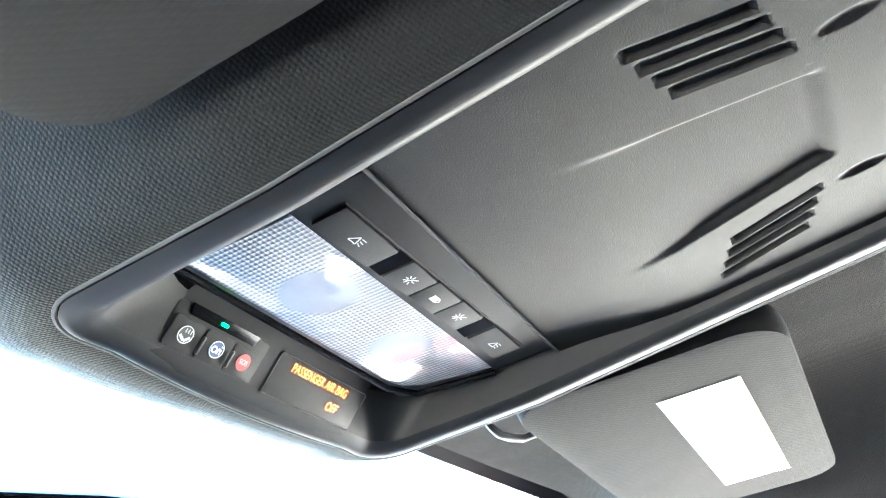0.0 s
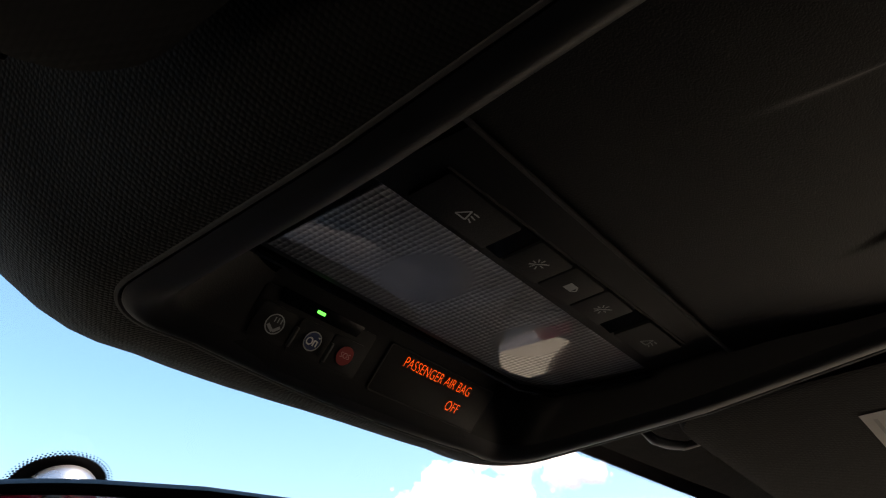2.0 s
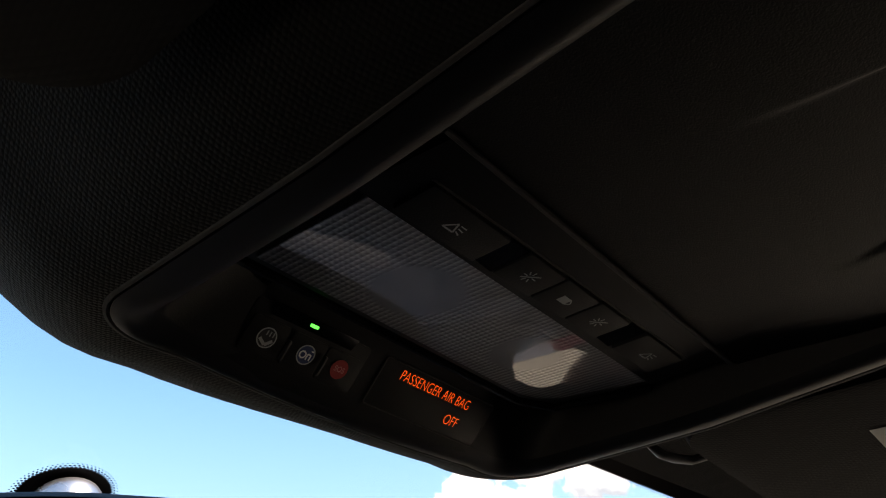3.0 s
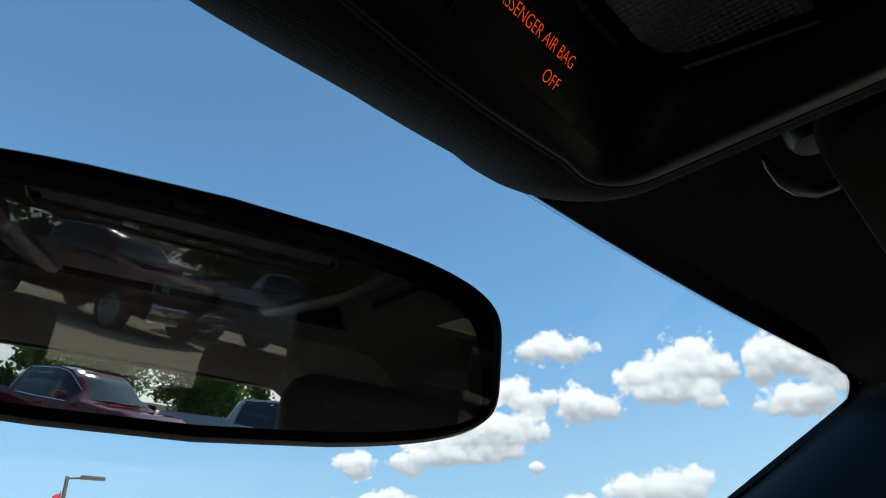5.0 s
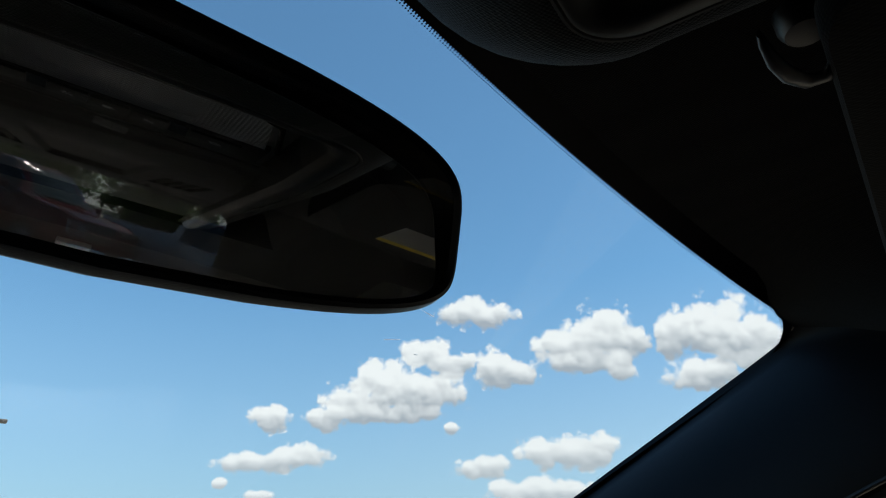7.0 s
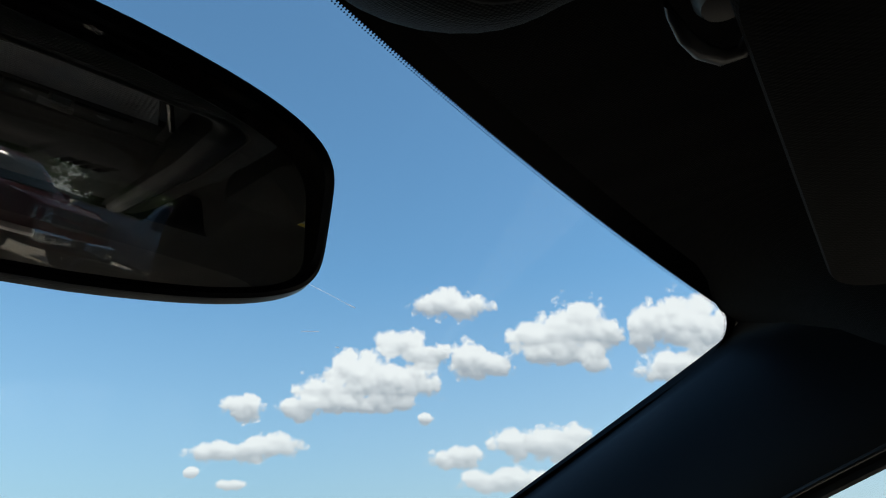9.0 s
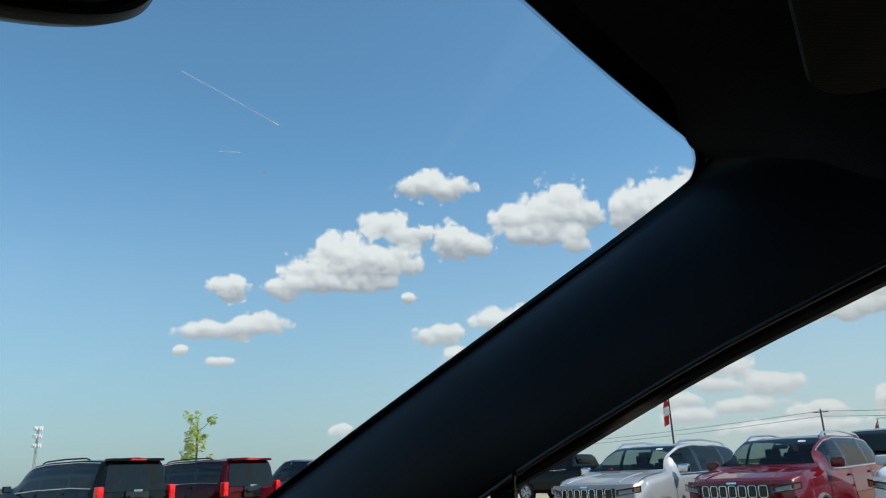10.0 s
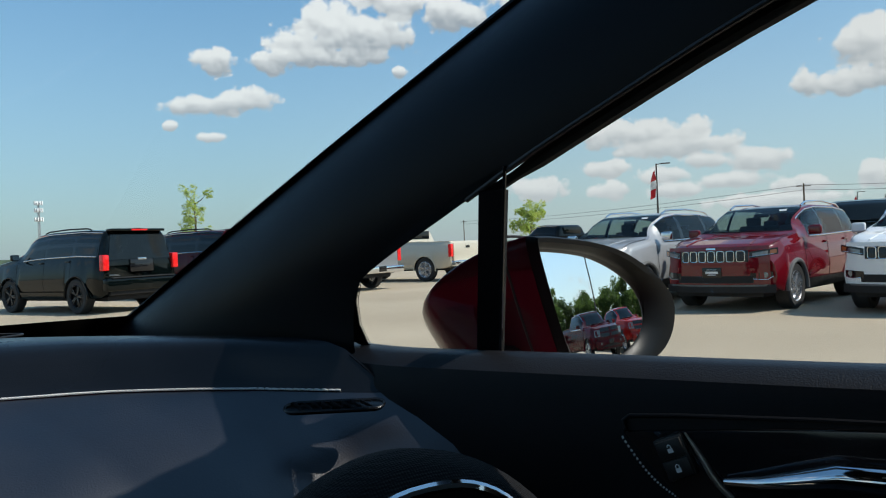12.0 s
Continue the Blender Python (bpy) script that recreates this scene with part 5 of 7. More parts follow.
def section(sh, y):
    """Right half of the body's outline at station y, from the underside to the roof's middle."""
    xs, zs = zip(*sh["top"])
    zt = interp(y, xs, zs)
    xs, zs = zip(*sh["belt"])
    zb = min(interp(y, xs, zs), zt - 0.015)
    half = sh["L"] / 2
    e = max(0.0, (abs(y) - half + 0.42) / 0.42)
    w = sh["W"] * (1 - 0.05 * e ** 2.2)
    s0 = sh["sill"] + 0.10 * e ** 2
    cabin = smooth01((zt - zb - 0.06) / 0.25)
    wr = lerp(w * 0.90, sh["wr"] + 0.02, cabin)
    arch = 0.0
    for yw in sh["wheel"]:
        d = abs(y - yw) / (sh["R"] * 1.14)
        if d < 1:
            arch = sh["R"] * 1.14 * math.sqrt(1 - d * d) + sh["R"]
    lo = max(s0, arch)
    mid = max(lo + 0.01, lerp(s0, zb, 0.38))
    up = max(mid + 0.01, zb - 0.07)
    zb = max(zb, up + 0.01)
    tb = sh.get("tumble", 0.0)
    pts = [(w * 0.72, lo + 0.0), (w * (0.945 - 0.03 * tb), lo), (w * (0.965 - 0.03 * tb), lo + 0.02), (w, mid), (w * (0.965 - 0.02 * tb), up), (w * (0.93 - 0.02 * tb), zb)]
    zt = max(zt, zb + 0.012)
    for q in (0.12, 0.5, 0.85):
        pts.append((lerp(w * (0.925 - 0.02 * tb), wr, q) + 0.02 * math.sin(math.pi * q) * cabin, lerp(zb, zt - 0.035 * cabin - 0.004, q)))
    bed = sh.get("bed")
    if bed and bed[0] < y < bed[1]:
        pts += [(w * 0.90, zt), (w * 0.86, zt - 0.005), (w * 0.85, 0.80), (0.0, 0.80)]
    else:
        pts += [(wr * 0.94, zt - 0.016 * cabin - 0.002), (wr * 0.75, zt - 0.004), (wr * 0.4, zt), (0.0, zt + 0.004)]
    return pts


def bowed(sh, x, y):
    """Nose and tail curve back towards the corners."""
    half, k = sh["L"] / 2, (abs(x) / sh["W"]) ** 2.6
    return y - 0.32 * k * smooth01((y - 1.45) / (half - 1.45)) + 0.08 * k * smooth01((-y - 1.9) / (half - 1.9))


def on_side(sh, y, q, out=0.006):
    """A point of the greenhouse's side: q 0 at the belt, 1 at the roof."""
    s = section(sh, y)
    ch = s[5:9] + [s[9]]
    f = q * (len(ch) - 1)
    i = min(int(f), len(ch) - 2)
    x, z = lerp(ch[i][0], ch[i + 1][0], f - i), lerp(ch[i][1], ch[i + 1][1], f - i)
    return Vector((x + out, y, z + out * 0.3))


def wheel_part(parent, at, R, flip, rim_mat):
    tyre = lathe([(R * 0.70, -0.11), (R * 0.93, -0.12), (R, -0.095), (R, 0.095), (R * 0.93, 0.12), (R * 0.70, 0.11), (R * 0.69, 0.06), (R * 0.69, -0.06), (R * 0.70, -0.11)], 36, "x", caps=False)
    w = part("wheel", moved(tyre, Matrix.Translation(at)), RUBBER, parent)
    spokes = [lathe([(R * 0.70, 0.105), (R * 0.66, 0.112), (R * 0.62, 0.10), (R * 0.60, 0.03), (0.0, 0.02)], 36, "x", caps=False), lathe([(0.0, 0.085), (0.05, 0.085), (0.065, 0.07), (0.07, 0.02)], 20, "x")]
    for k in range(5):
        for off in (-0.13, 0.13):
            a = 2 * math.pi * k / 5 + off
            c, s = math.cos(a), math.sin(a)
            spokes.append(moved(box(0.03, R * 0.58, 0.035, (0.082, R * 0.35, 0), 0.008), Matrix.Rotation(a, 4, "X")))
    part("rim", moved(joined(*spokes), Matrix.Translation(at) @ Matrix.Rotation(math.pi if flip else 0, 4, "Z")), rim_mat, w)


CUTS = {"crossover": [(-1.88, -1.22), (-1.16, -0.20), (-0.12, 0.62)], "large_suv": [(-2.28, -1.40), (-1.28, -0.22), (-0.12, 0.80)], "pickup": [(-0.55, 0.12), (0.20, 0.98)]}
TINTED = clear_glass("tinted_window_glass", (0.50, 0.58, 0.55))
CABIN = surface("cabin_cloth", (0.025, 0.025, 0.027), 0.85, fine=80)
LINING = surface("cabin_lining", (0.16, 0.16, 0.15), 0.9, fine=60)


def cabin(ob, sh):
    """Seats, dashboard, wheel and lining behind clear glass."""
    for y, xs in ((0.05, (-0.36, 0.36)), (-0.85, (-0.40, 0.0, 0.40))):
        for x in xs:
            seat_ = part("seat", moved(box(0.46 if len(xs) == 2 else 0.38, 0.16, 0.62, (0, 0, 0.31), 0.05, 3), Matrix.Translation((x, y - 0.10, 0.72)) @ Matrix.Rotation(radians(14), 4, "X")), CABIN, ob)
            part("headrest", box(0.25, 0.10, 0.16, (x, y - 0.27, 1.40 if len(xs) == 2 else 1.34), 0.04, 3), CABIN, seat_)
    part("dash_top", box(1.40, 0.50, 0.10, (0, sh["cowl"] - 0.28, 1.08), 0.04, 3), CABIN, ob)
    part("steering_wheel", moved(tube([(0.18 * math.cos(a), 0.18 * math.sin(a), 0) for a in np.linspace(0, 2 * math.pi, 25)[:-1]], 0.016, 8, closed=True), Matrix.Translation((-0.36, 0.48, 1.08)) @ Matrix.Rotation(radians(68), 4, "X")), CABIN, ob)
    roof = []
    for y in np.linspace(sh["roof_front"], -1.75, 12):
        roof.append([Vector((x * sgn * 0.97, y, z - 0.03)) for sgn, part_ in ((1, section(sh, y)[9:]), (-1, section(sh, y)[9:-1][::-1])) for x, z in part_])
    part("roof_lining", sheet(roof), LINING, ob)
    part("mirror_pod", box(0.24, 0.03, 0.07, (0.0, sh["roof_front"] + 0.10, 1.50), 0.015), CABIN, ob)


def vehicle(name, label, shape, colour, at, heading, details="", rim=None, group=""):
    """A parked vehicle; heading: degrees from +y towards +x of the nose."""
    sh = SHAPES[shape]
    ob = thing(name, label, "car" if shape != "pickup" else "pickup truck", group, at=(at[0], at[1], 0.0), turn=-heading)
    half = sh["L"] / 2
    ys = sorted(set([round(v, 3) for v in np.linspace(-half, half, 120)] + [round(p[0], 3) for p in sh["top"]]))
    if "bed" in sh:
        ys = sorted(set(ys + [sh["bed"][0] - 0.001, sh["bed"][0] + 0.001, sh["bed"][1] - 0.001, sh["bed"][1] + 0.001]))
    rows = []
    for y in ys:
        s = section(sh, y)
        rows.append([Vector((x, bowed(sh, x, y), z)) for x, z in s] + [Vector((-x, bowed(sh, x, y), z)) for x, z in s[-2::-1]])
    bm = sheet(rows)
    bm.verts.ensure_lookup_table()
    n = len(rows[0])
    for first in (0, (len(ys) - 1) * n):
        bm.faces.new([bm.verts[first + k] for k in range(n)])
    cuts = CUTS[shape]
    glazed = shape == "crossover"
    if glazed:
        bm.faces.ensure_lookup_table()
        gone = []
        for i, (ya, yb) in enumerate(zip(ys, ys[1:])):
            for j in range(n - 1):
                k = min(j, n - 2 - j)
                side = 5 <= k <= 8 and cuts[0][0] < ya and yb < cuts[-1][1]
                front = 9 <= k and sh["roof_front"] + 0.04 < ya and yb < sh["cowl"] - 0.04
                if side or front:
                    gone.append(bm.faces[i * (n - 1) + j])
        bmesh.ops.delete(bm, geom=gone, context="FACES_ONLY")
        cabin(ob, sh)
    part("body", bm, PAINTS[colour], ob)
    if shape != "pickup":
        for sx in (-1, 1):
            crease = [Vector((sx * lerp(0.42, 0.52, q), lerp(sh["cowl"] + 0.08, half - 0.16, q), 0)) for q in np.linspace(0, 1, 10)]
            part("hood_crease", tube([Vector((p.x, bowed(sh, p.x, p.y), section(sh, p.y)[10][1] + 0.002)) for p in crease], 0.012, 6), PAINTS[colour], ob)
            shut = [Vector((sx * sh["W"] * 0.865, y, 0)) for y in np.linspace(sh["cowl"] + 0.05, half - 0.20, 10)]
            part("hood_shut_line", tube([Vector((p.x, bowed(sh, p.x, p.y), section(sh, p.y)[9][1] + 0.002)) for p in shut], 0.005, 5), GLOSS_BLACK, ob)
    for wx in (-0.55, 0.05):
        part("wiper", tube([(wx, sh["cowl"] + 0.01, interp(sh["cowl"], *zip(*sh["top"])) + 0.025), (wx + 0.52, sh["cowl"] - 0.04, interp(sh["cowl"] - 0.04, *zip(*sh["top"])) + 0.03)], 0.008, 6), DARK_CLAD, ob)
    # underside
    part("underbody", box(sh["W"] * 1.5, sh["L"] * 0.92, 0.18, (0, 0, sh["sill"] + 0.02)), DARK_CLAD, ob)
    # side windows in panes, windshield, rear window
    y0, y1 = sh["side"]
    for sx in (-1, 1):
        first, last = cuts[0][0] - 0.04, cuts[-1][1] + 0.05
        if glazed:
            bands = [(first, last, 0.0, 0.12, PAINTS[colour]), (first, last + 0.02, 0.87, 1.0, PAINTS[colour]), (first, cuts[0][0] + 0.02, 0.1, 0.9, PAINTS[colour]), (last - 0.07, last, 0.1, 0.9, PAINTS[colour])]
            bands += [(a[1] - 0.02, b[0] + 0.02, 0.1, 0.9, GLOSS_BLACK) for a, b in zip(cuts, cuts[1:])]
        else:
            bands = [(first, last, 0.04, 0.95, GLOSS_BLACK)]
        for ya_, yb_, qa, qb, face in bands:
            band = [[Vector((sx * p.x, p.y, p.z)) for p in (on_side(sh, y, lerp(qa, qb, u), 0.003) for u in np.linspace(0, 1, 5))] for y in np.linspace(ya_, yb_, max(4, int((yb_ - ya_) / 0.09)))]
            part("window_surround", sheet(band), face, ob)
        top_trim = [on_side(sh, y, 0.90, 0.008) for y in np.linspace(cuts[0][0] - 0.02, cuts[-1][1] + 0.05, 24)]
        part("window_trim", tube([Vector((sx * p.x, p.y, p.z)) for p in top_trim], 0.011, 6), CHROME, ob)
        seams = [cuts[-1][1] + 0.28, cuts[-1][0] - 0.04] + ([cuts[-2][0] - 0.02] if len(cuts) > 2 else [cuts[0][0] - 0.03])
        for ys_ in seams:
            s = section(sh, ys_)
            part("door_seam", tube([Vector((sx * (x + 0.001), ys_, z)) for x, z in (s[5], s[4], s[3], s[2])], 0.005, 5), GLOSS_BLACK, ob)
        for yh in [v + 0.10 for v in seams[1:]]:
            s = section(sh, yh)
            part("door_handle", box(0.035, 0.19, 0.032, (sx * (s[4][0] + 0.012), yh, s[4][1] - 0.03), 0.01), PAINTS[colour], ob)
        for a, b in cuts:
            rows = []
            for y in np.linspace(a, b, 10):
                rows.append([Vector((sx * p.x, p.y, p.z)) for p in (on_side(sh, y, q) for q in (0.10, 0.35, 0.6, 0.80, 0.90))])
            part("side_window", sheet(rows), TINTED if glazed else SEE_GLASS, ob)
        trim = [on_side(sh, y, 0.02, 0.010) for y in np.linspace(cuts[0][0], cuts[-1][1], 24)]
        part("belt_trim", tube([Vector((sx * p.x, p.y, p.z)) for p in trim], 0.013, 6), CHROME if details != "plain" else DARK_CLAD, ob)
    xs, zs = zip(*sh["top"])
    ya, yb = sh["cowl"] - 0.03, sh["roof_front"] + 0.04
    ws_rows = []
    for y in np.linspace(ya, yb, 12):
        s = section(sh, y)
        hw = s[9][0] * 0.99
        zt = interp(y, xs, zs)
        ws_rows.append([Vector((hw * u, y + 0.02 - 0.05 * u * u, zt + 0.014 - 0.012 * u * u)) for u in np.linspace(-1, 1, 11)])
    part("windshield", sheet(ws_rows), TINTED if glazed else SEE_GLASS, ob)
    if shape != "pickup":
        zlo = section(sh, -half + 0.06)[5][1] + 0.10
        ztop = sh["top"][3][1] - 0.10
        prof = [(y, z) for y, z in sh["top"][:5]]
        rows = []
        for z in np.linspace(zlo, ztop, 8):
            y = interp(z, [p[1] for p in prof], [p[0] for p in prof])
            hw = lerp(sh["W"] * 0.80, sh["wr"] * 0.93, (z - zlo) / (ztop - zlo))
            rows.append([Vector((hw * u, y - 0.014 + 0.03 * u * u, z)) for u in np.linspace(-1, 1, 9)])
        part("rear_window", sheet(rows), SEE_GLASS, ob)
    else:
        part("rear_window", box(1.1, 0.02, 0.30, (0, -0.85, 1.64), 0.008), SEE_GLASS, ob)
    # wheels and arch lips
    R = sh["R"]
    rim = rim or ALLOY
    for yw in sh["wheel"]:
        for sx in (-1, 1):
            wheel_part(ob, (sx * (sh["W"] - 0.135), yw, R), R, sx < 0, rim)
            lip = [(sx * (sh["W"] * 0.992), yw + R * 1.15 * math.cos(a), R + R * 1.15 * math.sin(a)) for a in np.linspace(-0.12, math.pi + 0.12, 22)]
            part("arch_lip", tube(lip, 0.038 if shape == "crossover" else 0.020, 8), GREY_PLASTIC if shape == "crossover" else PAINTS[colour], ob)
            well = [(sx * (sh["W"] * 0.80), yw + R * 1.12 * math.cos(a), R + R * 1.12 * math.sin(a)) for a in np.linspace(0, math.pi, 14)]
            part("wheel_well", sheet([well, [(sx * sh["W"] * 0.975, p[1], p[2]) for p in well]]), DARK_CLAD, ob)
    for sx in (-1, 1):
        clad = [[Vector((sx * (sh["W"] * k + 0.008), y, z)) for k, z in ((0.93, sh["sill"] - 0.02), (0.968, sh["sill"] + 0.02), (0.985, sh["sill"] + 0.15))] for y in np.linspace(sh["wheel"][0] + R * 1.2, sh["wheel"][1] - R * 1.2, 8)]
        part("sill_cladding", sheet(clad), DARK_CLAD if shape == "crossover" else PAINTS[colour], ob)
    # door mirrors
    for sx in (-1, 1):
        ym = sh["cowl"] - 0.32
        mz = interp(ym, *zip(*sh["belt"])) + 0.11
        dm = part("door_mirror", box(0.20, 0.10, 0.15, (sx * (sh["W"] + 0.09), ym, mz), 0.04, 3), CHROME if colour in ("silver", "navy") else PAINTS[colour], ob)
        part("mirror_face", box(0.16, 0.006, 0.11, (sx * (sh["W"] + 0.09), ym - 0.053, mz)), SILVER, dm)
    front_details(ob, sh, shape, colour, details)
    rear_details(ob, sh, shape, colour)
    if shape == "crossover" or details == "rails":
        for sx in (-1, 1):
            high = 1.0 if shape == "crossover" else 0.6
            rl = [(sx * (sh["wr"] * 0.92), y, interp(y, xs, zs) + z) for y, z in ((-1.75, 0.0), (-1.6, 0.05 * high), (-0.8, 0.065 * high), (0.0, 0.055 * high), (0.18, 0.01))]
            part("roof_rail", tube(rl, 0.018, 8), CHROME if shape == "crossover" else DARK_CLAD, ob)
    return ob


def nose_y(sh, x, z):
    half = sh["L"] / 2
    return half + 0.012 - 0.32 * (abs(x) / sh["W"]) ** 2.6 - 0.16 * max(0, z - 0.82) ** 1.2


def front_details(ob, sh, shape, colour, details):
    half, W = sh["L"] / 2, sh["W"]
    up = Matrix(((1, 0, 0), (0, 0, 1), (0, 1, 0))).to_4x4()

    def plate_on(x0, x1, z0, z1, out, n=9):
        return [[Vector((x, nose_y(sh, x, z) + out, z)) for x in np.linspace(x0, x1, n)] for z in np.linspace(z0, z1, 5)]

    base = 0.80 if shape == "crossover" else 0.95
    # bonnet face so that the nose is not a flat cap
    part("nose", sheet(plate_on(-W * 0.86, W * 0.86, 0.40, base + 0.12, -0.012, 21), 0.02), PAINTS[colour], ob)
    if shape == "crossover":
        part("lower_intake", sheet(plate_on(-0.60, 0.60, 0.45, 0.56, 0.004), 0.01), DARK_CLAD, ob)
        part("bumper_lip", sheet(plate_on(-0.86, 0.86, 0.30, 0.42, -0.004, 21), 0.03), DARK_CLAD, ob)
        part("skid_strip", sheet(plate_on(-0.80, 0.80, 0.40, 0.425, 0.020, 21), 0.01), GREY_PLASTIC, ob)
        part("hood_lip", sheet(plate_on(-0.80, 0.80, 0.955, 1.01, 0.006, 21), 0.02), PAINTS[colour], ob)
        gr = part("grille", sheet(plate_on(-0.54, 0.54, 0.775, 0.950, 0.006, 15), 0.006), GLOSS_BLACK, ob)
        for k in range(7):
            x = -0.44 + 0.1467 * k
            ring = [(x + px, nose_y(sh, x + px, 0.862) + 0.018, 0.862 + pz) for px, pz in round_rect(0.112, 0.165, 0.030, 4)]
            part("grille_slot", tube(ring, 0.0080, 6, closed=True), CHROME, gr)
        part("badge", sheet(plate_on(-0.075, 0.075, 0.968, 0.995, 0.030, 3), 0.006), CHROME, ob)
        for sx in (-1, 1):
            def slanted(x0, x1, z0, z1, rise, out, n=8):
                return [[Vector((sx * x, nose_y(sh, x, z) + out, z + rise * (x - x0))) for x in np.linspace(x0, x1, n)] for z in np.linspace(z0, z1, 4)]
            hl = part("head_lamp", sheet(slanted(0.555, 0.905, 0.825, 0.925, 0.16, 0.012), 0.006), GLOSS_BLACK, ob)
            part("lamp_lens", sheet(slanted(0.60, 0.79, 0.850, 0.905, 0.16, 0.021, 6), 0.004), LAMP_CLEAR, hl)
            part("turn_lamp", sheet(slanted(0.815, 0.89, 0.885, 0.945, 0.14, 0.021, 4), 0.004), AMBER, hl)
            part("lamp_line", tube([Vector((sx * x, nose_y(sh, x, 0.85) + 0.022, 0.846 + 0.14 * (x - 0.555))) for x in np.linspace(0.555, 0.86, 8)], 0.004, 6), CHROME, hl)
            fog = part("fog_lamp", sheet(slanted(0.56, 0.84, 0.50, 0.60, 0.06, 0.010, 6), 0.004), GLOSS_BLACK, ob)
            part("fog_bezel", tube([Vector((sx * x, nose_y(sh, x, z) + 0.022, z)) for x, z in ((0.60, 0.515), (0.70, 0.505), (0.78, 0.505), (0.85, 0.55))], 0.006, 6), CHROME, fog)
            part("fog_lens", moved(lathe([(0.0, 0.01), (0.04, 0.006), (0.045, 0.0)], 16, "y"), Matrix.Translation((sx * 0.75, nose_y(sh, 0.75, 0.58) + 0.014, 0.57))), LAMP_CLEAR, fog)
        pl = part("number_plate", box(0.31, 0.012, 0.155, (0, nose_y(sh, 0, 0.68) + 0.012, 0.615), 0.004), GLOSS_BLACK, ob, "black dealer plate with pale bars")
        part("plate_bar", box(0.20, 0.004, 0.032, (0, nose_y(sh, 0, 0.68) + 0.020, 0.618)), WHITE_PRINT, pl)
        part("plate_bar", box(0.13, 0.004, 0.012, (0, nose_y(sh, 0, 0.68) + 0.020, 0.582)), WHITE_PRINT, pl)
        part("plate_bar", box(0.16, 0.004, 0.010, (0, nose_y(sh, 0, 0.68) + 0.020, 0.662)), GREY_PRINT, pl)
        st = part("window_sticker", box(0.12, 0.004, 0.05, (0, 0, 0)), WHITE_PRINT, ob, "white sticker")
        st.location = (-0.42, 0.46, 1.570)
        st.rotation_euler = (radians(58), 0, 0)
    else:
        zg = 0.98 if shape == "pickup" else 0.92
        gr = part("grille", sheet(plate_on(-0.62, 0.62, zg - 0.16, zg + 0.17, 0.004, 11), 0.008), GLOSS_BLACK, ob)
        part("grille_bar", sheet(plate_on(-0.62, 0.62, zg - 0.03, zg + 0.03, 0.016, 11), 0.008), PAINTS[colour], gr)
        part("grille_bar", sheet(plate_on(-0.06, 0.06, zg - 0.15, zg + 0.16, 0.018, 4), 0.008), PAINTS[colour], gr)
        part("bumper", box(W * 1.84, 0.18, 0.22, (0, half - 0.07, 0.60), 0.05, 3), CHROME if details == "chrome" else PAINTS[colour], ob)
        part("lower_intake", sheet(plate_on(-0.6, 0.6, 0.46, 0.54, 0.03), 0.01), DARK_CLAD, ob)
        for sx in (-1, 1):
            part("head_lamp", sheet([[Vector((sx * x, nose_y(sh, x, z) + 0.010, z)) for x in np.linspace(0.64, 0.92, 6)] for z in (zg - 0.12, zg, zg + 0.12)], 0.008), LAMP_CLEAR, ob)
            part("fog_lamp", moved(lathe([(0.0, 0.01), (0.05, 0.006), (0.055, 0.0)], 16, "y"), Matrix.Translation((sx * 0.66, half + 0.02, 0.60))), LAMP_CLEAR, ob)
        part("number_plate", box(0.31, 0.012, 0.16, (0, half + 0.03, 0.62), 0.004), GLOSS_BLACK, ob)


